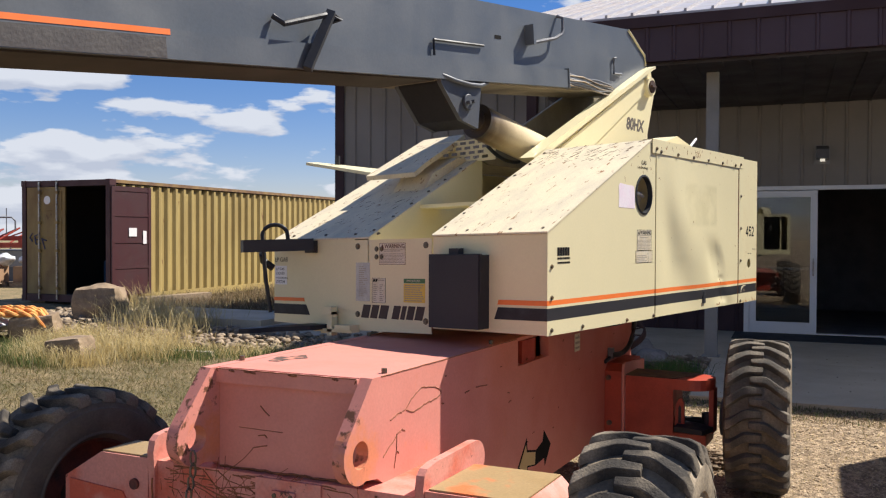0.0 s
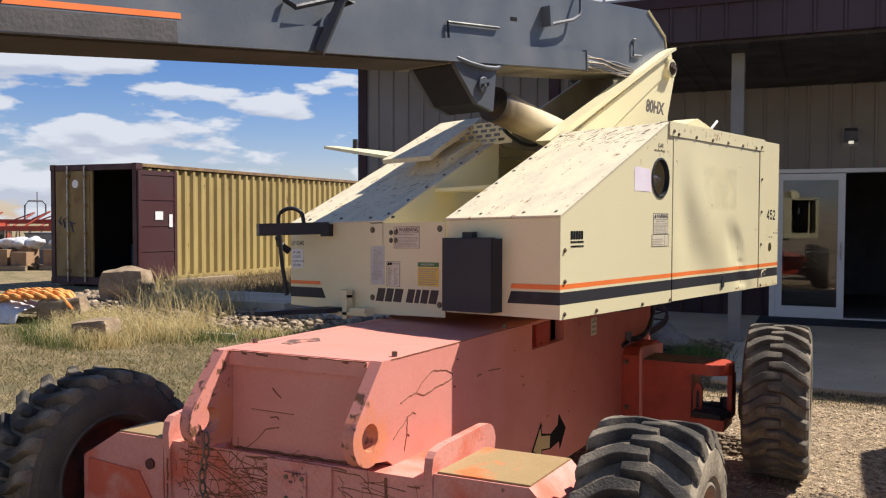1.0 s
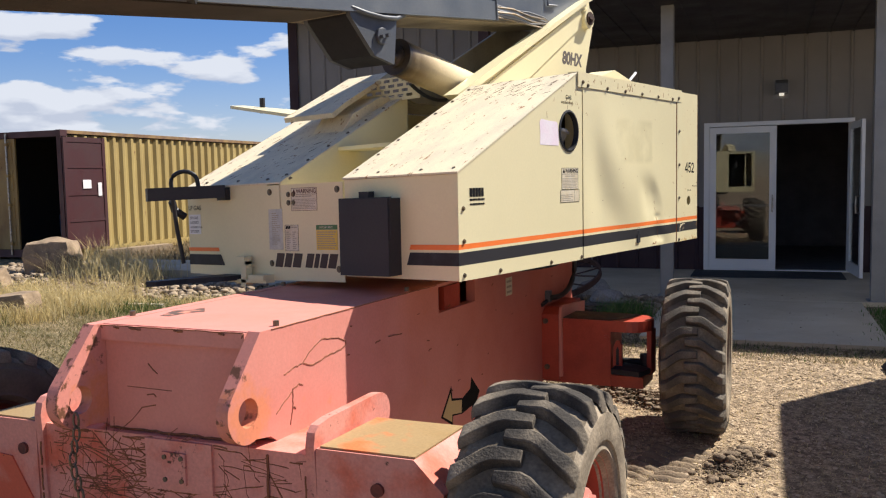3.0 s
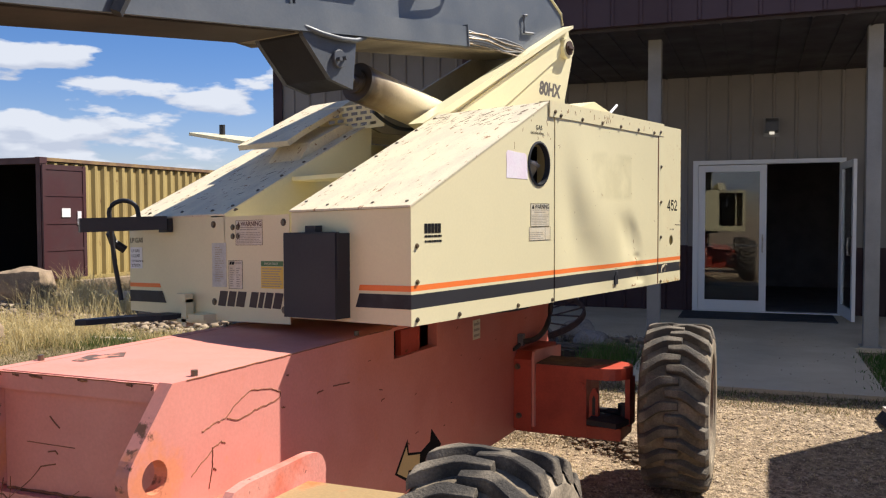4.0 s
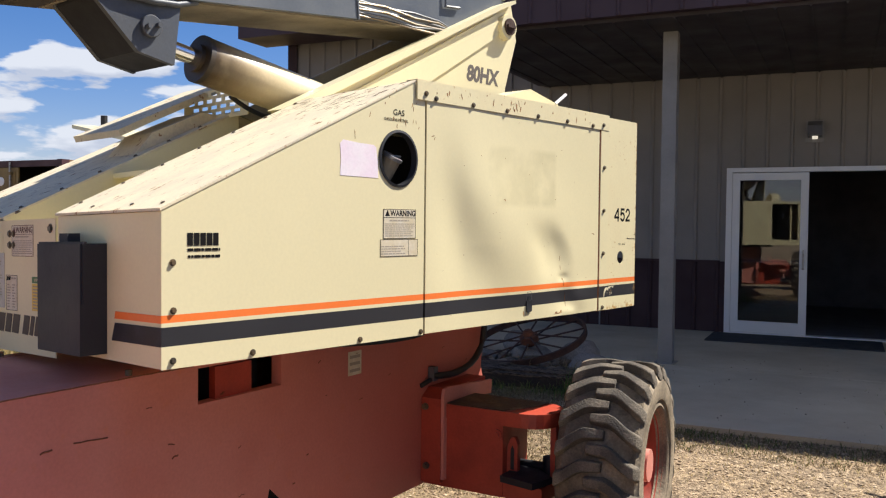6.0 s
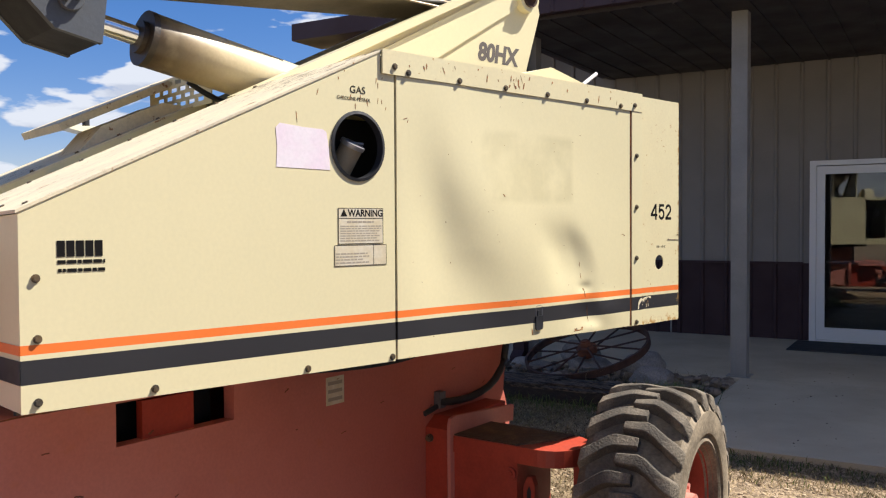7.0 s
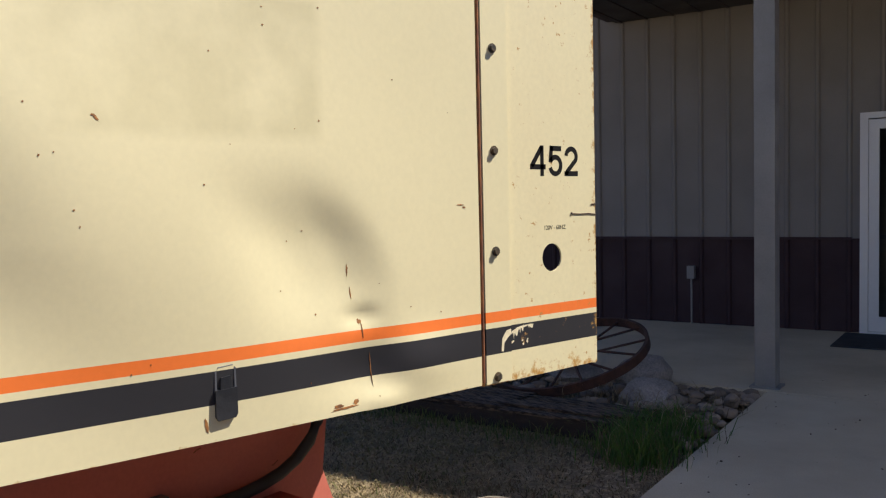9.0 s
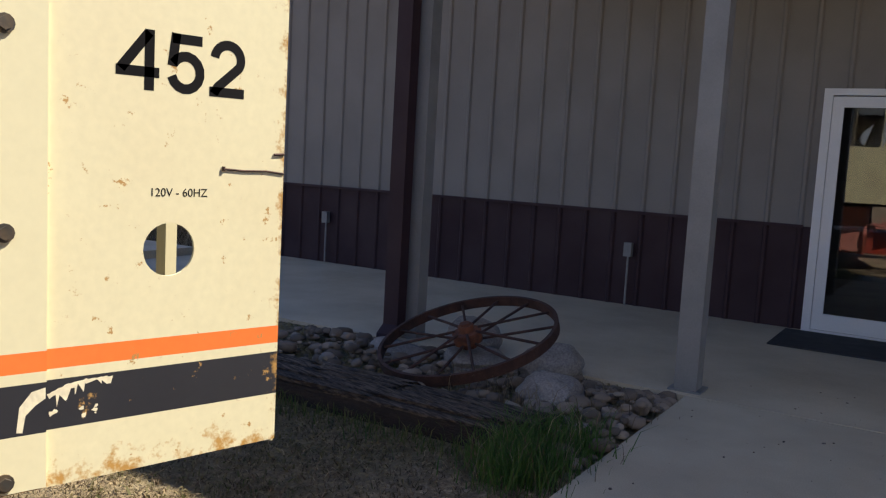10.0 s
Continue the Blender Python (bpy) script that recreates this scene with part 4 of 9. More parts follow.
def hood_right():
    # front part of the side, with the filler opening
    bm = bmesh.new()
    sheet(bm, [(Y_F, Z_BOT), (4.613, Z_BOT), (4.613, 2.10), (4.56, 2.10), (4.56, Z_TOP), (Y_F, Z_LOW)], [ring_pts(4.474, 1.874, 0.098, 32, 0.104)], lambda u, v, w: (X_R - w, u, v), 0.004)
    side = part("hood_side", bm, CREAM_STRIPED, LIFT, "cream side panel with orange and black stripes")
    bm = bmesh.new()
    n = 36
    ring = []
    for k in range(n):
        a = k * math.tau / n
        for r, x in ((0.099, 0.004), (0.090, 0.006), (0.088, -0.02), (0.097, -0.02)):
            ring.append(bm.verts.new((X_R + x, 4.474 + r * math.cos(a), 1.874 + (r + 0.005) * math.sin(a))))
    for k in range(n):
        for q in range(4):
            i, j = k * 4, ((k + 1) % n) * 4
            bm.faces.new((ring[i + q], ring[j + q], ring[j + (q + 1) % 4], ring[i + (q + 1) % 4]))
    part("rubber_rim", bm, BLACK, side, "black rubber edging", smooth=0.6)
    bm = bmesh.new()
    foot, ax = V((X_R - 0.105, 4.452, 1.760)), V((0.062, 0.032, 0.120))
    rod(bm, foot, foot + ax * 0.98, 0.035, 24)
    part("filler_neck", bm, mat("filler_neck_paint", (0.30, 0.25, 0.17), 0.45, fine=0.05), side, smooth=0.6)
    bm = bmesh.new()
    rod(bm, foot + ax * 0.97, foot + ax * 1.07, 0.039, 24)
    soften(bm, 0.003, 2)
    rod(bm, foot + ax * 1.06 - V((0, 0.03, 0)), foot + ax * 1.10 + V((0, 0.034, -0.006)), 0.004, 8)
    part("filler_cap", bm, mat("worn_zinc_cap", (0.45, 0.45, 0.46), 0.35, 0.6, other=(0.3, 0.3, 0.31), scale=30, fine=0.05, bump=0.03), side, "worn metal filler cap", smooth=0.5)
    # service door with dents
    nu, nv = 110, 80
    y0, y1, z0, z1 = 4.620, 5.850, 1.226, 2.098
    bm = bmesh.new()
    def layer(inset):
        return [[bm.verts.new((X_R + 0.003 - inset + door_dent(y0 + (y1 - y0) * i / nu, z0 + (z1 - z0) * j / nv), y0 + (y1 - y0) * i / nu, z0 + (z1 - z0) * j / nv)) for i in range(nu + 1)] for j in range(nv + 1)]
    out, inn = layer(0.0), layer(0.018)
    for j in range(nv):
        for i in range(nu):
            bm.faces.new((out[j][i], out[j][i + 1], out[j + 1][i + 1], out[j + 1][i]))
            bm.faces.new((inn[j + 1][i], inn[j + 1][i + 1], inn[j][i + 1], inn[j][i]))
    for j in range(nv):
        bm.faces.new((out[j][0], out[j + 1][0], inn[j + 1][0], inn[j][0]))
        bm.faces.new((out[j + 1][nu], out[j][nu], inn[j][nu], inn[j + 1][nu]))
    for i in range(nu):
        bm.faces.new((out[0][i + 1], out[0][i], inn[0][i], inn[0][i + 1]))
        bm.faces.new((out[nv][i], out[nv][i + 1], inn[nv][i + 1], inn[nv][i]))
    door = part("service_door", bm, CREAM_DOOR, LIFT, "dented cream service door", smooth=0.7)
    bm = bmesh.new()
    prism(bm, [(5.262, 1.266), (5.266, 1.260), (5.296, 1.262), (5.300, 1.268), (5.300, 1.312), (5.262, 1.310)], 0, X_R, X_R + 0.011)
    prism(bm, [(5.271, 1.310), (5.291, 1.312), (5.290, 1.332), (5.272, 1.330)], 0, X_R + 0.001, X_R + 0.010)
    soften(bm, 0.003, 2)
    latch = part("latch", bm, BLACK, door, "black latch")
    bm = bmesh.new()
    pipe(bm, [(X_R + 0.006, 5.264, 1.308), (X_R + 0.006, 5.264, 1.340), (X_R + 0.006, 5.268, 1.347), (X_R + 0.006, 5.294, 1.349), (X_R + 0.006, 5.298, 1.343), (X_R + 0.006, 5.298, 1.310)], 0.0028, 6)
    part("bail", bm, DARK_STEEL, latch, "bent steel bail")
    # rear part of the side with the outlet opening
    bm = bmesh.new()
    sheet(bm, [(5.856, Z_BOT), (Y_B, Z_BOT + 0.004), (Y_B, Z_TOP), (5.935, Z_TOP), (5.935, 2.10), (5.856, 2.10)], [ring_pts(6.071, 1.479, 0.031, 24)], lambda u, v, w: (X_R - w, u, v), 0.004)
    rear = part("hood_rear_side", bm, CREAM_RUSTY, LIFT, "rust-freckled cream rear side panel with stripes")
    bm = bmesh.new()
    cuboid(bm, (X_R + 0.001, 5.862, 1.226), (X_R + 0.006, 5.935, 2.098))
    soften(bm, 0.002, 1)
    strip = part("hinge_strip", bm, CREAM_STRIPED, LIFT, "bolted cream joint strip")
    bm = bmesh.new()
    pipe(bm, [(X_R + 0.0015, 5.8575, 1.23 + 0.0868 * k) for k in range(11)], 0.0034, 6)
    part("edge_rust", bm, SCRAPE, strip, "brown rust in the door gap")
    for z in (1.919, 1.710, 1.502, 1.239):
        bolt_head(strip, (X_R + 0.007, 5.893, z))
    bm = bmesh.new()
    cuboid(bm, (X_R + 0.001, 4.563, 2.099), (X_R + 0.008, 5.932, 2.168))
    cuboid(bm, (X_R - 0.05, 4.563, 2.168), (X_R + 0.008, 5.932, 2.173))
    strip = part("top_flange", bm, CREAM_RUSTY, LIFT, "bolted cream top flange with rust marks")
    for y, z in ((4.61, 2.118), (4.665, 2.105), (4.886, 2.105), (5.107, 2.105), (5.33, 2.105), (5.56, 2.105), (5.78, 2.105), (5.877, 2.116)):
        bolt_head(strip, (X_R + 0.009, y, z + 0.006))
    for y, z in ((3.565, 1.525), (3.567, 1.388), (3.566, 1.245), (3.84, 1.240), (4.29, 1.236), (4.60, 1.236)):
        bolt_head(side, (X_R + 0.001, y, z))
    # sloping top, flat top, rear, inner wall and floor
    bm = bmesh.new()
    xi = -2.545
    prism(bm, [(Y_F - 0.006, slope_z(Y_F) - 0.004), (Y_TOP, Z_TOP - 0.002), (Y_TOP, Z_TOP + 0.004), (Y_F - 0.006, slope_z(Y_F) + 0.004)], 0, xi, X_R + 0.003)
    top = part("sloping_top", bm, CREAM_TOP, LIFT, "weathered cream sloping top with rust and lichen streaks")
    for k in range(7):
        y = 3.60 + k * 0.15
        bolt_head(top, (xi + 0.025, y, slope_z(y) + 0.004), (0, -0.43, 0.9))
    scr = random.Random(31)
    bm = bmesh.new()
    for k in range(290):
        side_x = xi + 0.03 + 0.58 * scr.random() ** 0.8 if k < 240 else scr.uniform(-3.60, -3.02)
        x, y = side_x, Y_F + 0.05 + 0.98 * scr.random() ** 0.75
        ln, wd, an = scr.uniform(0.006, 0.030) * (1.7 if scr.random() < 0.18 else 1.0), scr.uniform(0.0016, 0.0050), scr.gauss(0.85, 0.35)
        rim = []
        for q in range(8):
            c_, s_ = ln * scr.uniform(0.7, 1.1) * math.cos(q * math.tau / 8), wd * scr.uniform(0.6, 1.3) * math.sin(q * math.tau / 8)
            yy = y + c_ * math.sin(an) + s_ * math.cos(an)
            rim.append(bm.verts.new((x + c_ * math.cos(an) - s_ * math.sin(an), yy, slope_z(yy) + 0.0046)))
        bm.faces.new(rim)
    tagged(part("rust_scrape", bm, mat("rusty_scrape", (0.13, 0.055, 0.022), 0.85, other=(0.065, 0.036, 0.020), scale=40, fine=0.2, bump=0.1, rand=0.0), LIFT, "rusty scrapes in the cream paint"), kind="stuff")
    for x in (-2.36, -2.12, -1.95):
        bolt_head(top, (x, Y_F + 0.03, slope_z(Y_F + 0.03) + 0.004), (0, -0.43, 0.9))
    boxpart("flat_top", (xi, Y_TOP, Z_TOP - 0.004), (X_R - 0.051, Y_B, Z_TOP + 0.002), CREAM_TOP, LIFT, bev=0)
    bm = bmesh.new()
    sheet(bm, [(X_L, Z_BOT), (X_R - 0.004, Z_BOT), (X_R - 0.004, Z_TOP - 0.006), (X_L, Z_TOP - 0.006)], [[(-2.50, 1.34), (-1.98, 1.34), (-1.98, 2.10), (-2.50, 2.10)]], lambda u, v, w: (u, Y_B - w, v), 0.004)
    part("rear_panel", bm, CREAM, LIFT, "cream rear panel with an open vent")
    bm = bmesh.new()
    sheet(bm, [(Y_F + 0.01, Z_BOT + 0.1), (Y_B - 0.01, Z_BOT + 0.1), (Y_B - 0.01, Z_TOP - 0.008), (Y_TOP, Z_TOP - 0.008), (Y_F + 0.01, Z_LOW - 0.008)], [], lambda u, v, w: (xi + w, u, v), 0.004)
    part("inner_wall", bm, CREAM, LIFT)
    # cream floor chosen to bounce light below; black sheet on it darkens the interior
    boxpart("hood_floor", (X_L + 0.01, Y_F + 0.01, Z_BOT + 0.012), (X_R - 0.01, Y_B - 0.01, Z_BOT + 0.026), CREAM, LIFT, bev=0)
    boxpart("floor_lining", (X_L + 0.012, Y_F + 0.012, Z_BOT + 0.0265), (X_R - 0.012, Y_B - 0.012, Z_BOT + 0.034), BLACK, LIFT, "black sheet standing for shade inside the hood", bev=0)
    # black sheet added behind the filler opening for shade; tank black as well
    boxpart("inner_shield", (X_R - 0.20, 4.26, 1.60), (X_R - 0.19, 4.78, 1.98), BLACK, LIFT, bev=0)
    boxpart("fuel_tank", (-2.40, 4.25, 1.3), (-2.12, 4.8, 1.9), BLACK, LIFT, bev=0.02)
    boxpart("inner_post", (X_R - 0.215, 6.150, 1.28), (X_R - 0.185, 6.166, 2.1), CREAM, LIFT)
    # light cap seen behind the arm on the flat top
    bm = bmesh.new()
    prism(bm, [(5.36, Z_TOP), (5.50, 2.235), (5.868, 2.334), (6.12, 2.283), (6.15, Z_TOP)], 0, -2.50, -2.33)
    soften(bm, 0.004)
    cap = part("rear_cap", bm, CREAM, LIFT, "small cream cover on the flat top")
    bm = bmesh.new()
    rod(bm, (-2.335, 6.10, 2.285), (-2.335, 6.20, 2.345), 0.009, 8)
    part("lever", bm, WHITE, cap, "short white lever")


hood_right()


def hood_front():
    bm = bmesh.new()
    sheet(bm, [(-2.540, 1.228), (X_R - 0.0045, 1.224), (X_R - 0.0045, Z_LOW - 0.005), (-2.540, Z_LOW - 0.006)], [], lambda u, v, w: (u, Y_F + w, v), 0.004)
    right = part("front_panel", bm, CREAM, LIFT, "cream front panel of the hood")
    bm = bmesh.new()
    sheet(bm, [(-3.050, 1.195), (-2.545, 1.20), (-2.545, Z_LOW - 0.012), (-3.050, Z_LOW - 0.012)], [], lambda u, v, w: (u, Y_F - 0.006 + w, v), 0.004)
    mid = part("front_panel", bm, CREAM, LIFT, "cream middle front panel with labels")
    bm = bmesh.new()
    sheet(bm, [(X_L, 1.215), (-3.055, 1.20), (-3.055, Z_LOW - 0.004), (-3.40, Z_LOW - 0.003), (X_L, Z_LOW + 0.004)], [], lambda u, v, w: (u, Y_F + w, v), 0.004)
    left = part("front_panel", bm, CREAM, LIFT, "cream front panel beside the gas bracket")
    def flat(nm, poly, mt, parent, lift=0.0015, lab="", y=Y_F):
        b = bmesh.new()
        prism(b, poly, 1, y - lift - 0.0006, y - lift)
        return part(nm, b, mt, parent, lab)
    # stripes
    flat("orange_stripe", [(-2.168, 1.354), (X_R, 1.354), (X_R, 1.376), (-2.162, 1.376)], ORANGE, right)
    flat("black_stripe", [(-2.185, 1.287), (X_R, 1.287), (X_R, 1.342), (-2.165, 1.342)], STRIPE, right)
    flat("orange_stripe", [(X_L, 1.335), (-3.43, 1.335), (-3.437, 1.354), (X_L, 1.354)], ORANGE, left)
    flat("black_stripe", [(X_L, 1.262), (-3.39, 1.262), (-3.42, 1.318), (X_L, 1.318)], STRIPE, left)
    for x, z in ((-3.03, 1.63), (-3.03, 1.28), (-2.58, 1.63), (-2.58, 1.26)):
        bolt_head(mid, (x, Y_F - 0.006, z), (0, -1, 0), 0.012)
    for x, z in ((-2.90, 1.615), (-2.865, 1.615), (-2.90, 1.575), (-2.865, 1.575)):
        bolt_head(mid, (x, Y_F - 0.006, z), (0, -1, 0), 0.010, "push_button")
    # black document box
    bm = bmesh.new()
    cuboid(bm, (-2.498, Y_F - 0.085, 1.243), (-2.215, Y_F + 0.001, 1.58))
    soften(bm, 0.012, 3)
    BOX_BLACK = mat("blue_black_plastic", (0.012, 0.013, 0.019), 0.55, other=(0.018, 0.018, 0.024), scale=4, fine=0.1, bump=0.05)
    box = part("document_box", bm, BOX_BLACK, LIFT, "black plastic document box", smooth=0.6)
    boxpart("box_knob", (-2.40, Y_F - 0.06, 1.578), (-2.345, Y_F - 0.02, 1.612), BOX_BLACK, box)
    bm = bmesh.new()
    cuboid(bm, (-2.504, Y_F - 0.078, 1.40), (-2.209, Y_F - 0.066, 1.586))
    soften(bm, 0.004)
    part("lid_lip", bm, BOX_BLACK, box)
    return right, mid, left, flat


F_RIGHT, F_MID, F_LEFT, flat_front = hood_front()


def hood_left():
    # sloping cover on the engine side; the inner edge runs out towards the rear
    def xi(y):
        return -2.955 - 0.035 * (y - Y_F)
    bm = bmesh.new()
    ya, yb = Y_F - 0.006, Y_TOP
    for x0, x1, y0, y1 in ((X_L, None, ya, yb),):
        q = [(X_L, ya), (xi(ya), ya), (xi(yb), yb), (X_L, yb)]
        up = [bm.verts.new((x, y, slope_z(y) + 0.004)) for x, y in q]
        dn = [bm.verts.new((x, y, slope_z(y) - 0.004)) for x, y in q]
        bm.faces.new(up), bm.faces.new(dn[::-1])
        for i in range(4):
            bm.faces.new((up[i], dn[i], dn[(i + 1) % 4], up[(i + 1) % 4]))
    top = part("sloping_top", bm, CREAM_TOP, LIFT, "weathered cream engine cover streaked with rust")
    for k in range(7):
        y = 3.60 + k * 0.155
        bolt_head(top, (xi(y) - 0.03, y, slope_z(y) + 0.004), (0, -0.43, 0.9))
    for x in (-3.55, -3.3, -3.08, -2.92):
        bolt_head(top, (x, Y_F + 0.03, slope_z(Y_F + 0.03) + 0.004), (0, -0.43, 0.9))
    bm = bmesh.new()
    q = [(xi(ya), ya, Z_BOT + 0.1), (xi(yb), yb, Z_BOT + 0.1), (xi(yb), yb, Z_TOP - 0.006), (xi(ya), ya, Z_LOW - 0.006)]
    a = [bm.verts.new(p) for p in q]
    b = [bm.verts.new((p[0] - 0.004, p[1], p[2])) for p in q]
    bm.faces.new(a), bm.faces.new(b[::-1])
    for i in range(4):
        bm.faces.new((a[i], b[i], b[(i + 1) % 4], a[(i + 1) % 4]))
    part("inner_wall", bm, CREAM, LIFT)
    bm = bmesh.new()
    sheet(bm, [(Y_F + 0.004, Z_BOT), (Y_B - 0.005, Z_BOT), (Y_B - 0.005, Z_TOP - 0.01), (Y_TOP, Z_TOP - 0.01), (Y_F + 0.004, Z_LOW - 0.006)], [], lambda u, v, w: (X_L + w, u, v), 0.004)
    part("hood_side", bm, CREAM_STRIPED, LIFT)
    boxpart("flat_top", (X_L, Y_TOP, Z_TOP - 0.006), (-3.05, Y_B - 0.006, Z_TOP + 0.002), CREAM_TOP, LIFT, bev=0)
    # rocker of the trough: cross brace and trough floor
    boxpart("cross_brace", (-3.0, 3.95, 1.835), (-2.545, 4.12, 1.855), CREAM, LIFT)
    boxpart("trough_floor", (-3.02, Y_F + 0.01, 1.48), (-2.55, 5.4, 1.50), CREAM, LIFT, bev=0)
    # lifted engine lid and its hinge cover
    def slab(nm, quad, thick, mt, lab=""):
        b = bmesh.new()
        n = (V(quad[1]) - V(quad[0])).cross(V(quad[3]) - V(quad[0])).normalized()
        u = [b.verts.new(p) for p in quad]
        d = [b.verts.new(V(p) - n * thick) for p in quad]
        b.faces.new(u), b.faces.new(d[::-1])
        for i in range(len(quad)):
            j = (i + 1) % len(quad)
            b.faces.new((u[i], d[i], d[j], u[j]))
        soften(b, 0.004, 1)
        return part(nm, b, mt, LIFT, lab)
    lid = [(x, y, 2.009 + 0.47 * (y - 4.017)) for x, y in ((-3.458, 4.01), (-3.10, 4.03), (-3.135, 4.17), (-3.16, 4.45), (-3.19, 4.615), (-3.485, 4.575))]
    slab("engine_lid", lid, 0.028, CREAM_TOP, "raised cream engine lid")
    slab("side_tray", [(-4.471, 4.50, 2.24), (-3.45, 4.32, 2.06), (-3.42, 4.5, 2.09), (-4.45, 4.60, 2.245)], 0.02, CREAM, "thin cream tray plate")
    bm = bmesh.new()
    rod(bm, (-4.22, 4.56, 2.17), (-4.22, 4.56, 2.27), 0.018, 10)
    part("tray_pin", bm, BLACK, LIFT)
    bm = bmesh.new()
    prism(bm, [(4.10, 1.95), (4.18, 2.045), (4.42, 2.155), (4.52, 2.15), (4.52, 1.95)], 0, -3.30, -3.07)
    soften(bm, 0.01)
    part("hinge_cover", bm, CREAM_TOP, LIFT, "low cream cover with rust speckles")
    # perforated step grille
    bm = bmesh.new()
    holes = []
    for r in range(4):
        for c in range(6):
            u, v = 0.03 + c * 0.06 + (0.03 if r % 2 else 0), 0.022 + r * 0.038
            if u + 0.045 < 0.4:
                holes.append([(u, v), (u + 0.042, v), (u + 0.042, v + 0.022), (u, v + 0.022)])
    sheet(bm, [(0, 0), (0.42, 0), (0.42, 0.17), (0, 0.17)], holes, lambda u, v, w: (-3.29 + u, 4.47 + 0.12 * u + w, 2.125 + v * 0.8 + 0.03 * u), 0.005)
    part("step_grille", bm, CREAM, LIFT, "cream perforated anti-slip grille")


hood_left()


# boom: its own frame, origin at the rear pivot, X along to the tip, Z up off the boom
BOOM_TILT = radians(5.7)
BM = Matrix(((0, 1, 0, -2.845), (-math.cos(BOOM_TILT), 0, -math.sin(BOOM_TILT), 6.1), (-math.sin(BOOM_TILT), 0, math.cos(BOOM_TILT), 2.739), (0, 0, 0, 1)))


def boom():
    half = 0.187
    bm = bmesh.new()
    prism(bm, [(0.03, -0.05), (8.2, -0.05), (8.2, 0.376), (0.285, 0.376), (0.045, 0.215), (0.03, 0.13)], 1, -half, half)
    soften(bm, 0.012, 2)
    b = part("boom", bm, BOOM_GREY, LIFT, "long grey steel box boom", m=BM, smooth=0.5)
    def bit(nm, lo, hi, mt, bev=0.004, lab=""):
        q = bmesh.new()
        cuboid(q, lo, hi)
        if bev:
            soften(q, bev)
        return part(nm, q, mt, b, lab, m=BM)
    # the underside changes from tan to brown at 2.45 along the boom
    bit("bottom_plate", (2.45, -half + 0.004, -0.062), (8.15, half - 0.004, -0.0505), BOOM_UNDER, 0.002, "brown underside")
    bit("rear_bottom_plate", (0.4, -half + 0.004, -0.062), (2.445, half - 0.004, -0.0505), BOOM_TAN, 0.002, "tan underside")
    sill = bit("cable_channel", (1.175, half, -0.055), (8.1, half + 0.028, 0.052), BOOM_GREY, 0.004, "grey cable channel along the boom")
    bit("channel_cap", (1.166, half - 0.001, -0.058), (1.174, half + 0.034, 0.062), BOOM_GREY, 0.001)
    bit("orange_stripe", (3.98, half + 0.0285, 0.031), (8.1, half + 0.0295, 0.0515), ORANGE, 0)
    bit("dark_stripe", (4.0, half + 0.0285, -0.052), (8.1, half + 0.0292, 0.022), mat("brown_black_stripe", (0.075, 0.066, 0.060), 0.5, fine=0.05), 0)
    # end trim, cream edge
    bm = bmesh.new()
    pipe(bm, [(0.285, half + 0.004, 0.372), (0.17, half + 0.004, 0.296), (0.045, half + 0.004, 0.214), (0.03, half + 0.004, 0.14)], 0.008, 6)
    part("end_edge", bm, CREAM, b, "worn cream edge", m=BM)
    # hose rails
    def rail(s, top, lean, foot):
        q = bmesh.new()
        pipe(q, [(s - foot, half + 0.02, top - 0.02), (s - 0.06, half + 0.055, top), (s, half + 0.062, top + 0.015)], 0.013, 8)
        pipe(q, [(s, half + 0.062, top + 0.02), (s + lean, half + 0.05, -0.06)], 0.026, 4)
        part("hose_rail", q, BLACK, b, "black bent steel rail", m=BM)
    rail(3.20, 0.165, 0.15, 0.0)
    q = bmesh.new()
    pipe(q, [(3.48, half + 0.01, 0.15), (3.46, half + 0.05, 0.115), (3.23, half + 0.06, 0.172)], 0.012, 8)
    part("hose_rail", q, BLACK, b, m=BM)
    rail(4.55, 0.165, 0.15, 0.0)
    q = bmesh.new()
    pipe(q, [(1.24, half + 0.004, 0.372), (1.235, half + 0.04, 0.355), (1.255, half + 0.05, 0.275), (1.275, half + 0.05, 0.255), (1.35, half + 0.05, 0.225), (1.57, half + 0.045, 0.185)], 0.010, 8)
    part("hand_hook", q, DARK_STEEL, b, "thin black hook", m=BM)
    bit("hook_plate", (1.575, half, 0.172), (1.60, half + 0.06, 0.285), BOOM_GREY)
    # slot is a flat black patch painting its unlit opening
    bit("slot", (1.845, half - 0.002, 0.187), (1.905, half + 0.0015, 0.207), INK, 0)
    q = bmesh.new()
    pipe(q, [(2.455, half + 0.012, 0.06), (2.455, half + 0.012, 0.137), (2.03, half + 0.012, 0.137)], 0.007, 6)
    part("guide_wire", q, BLACK, b, m=BM)
    q = bmesh.new()
    pipe(q, [(0.49, half + 0.006, 0.17), (0.535, half + 0.012, 0.165), (0.54, half + 0.012, 0.062), (0.43, half + 0.012, 0.062)], 0.008, 6)
    part("hose_clip", q, DARK_STEEL, b, m=BM)
    rnd = random.Random(4)
    for k in range(6):
        q = bmesh.new()
        z = 0.035 - k * 0.014
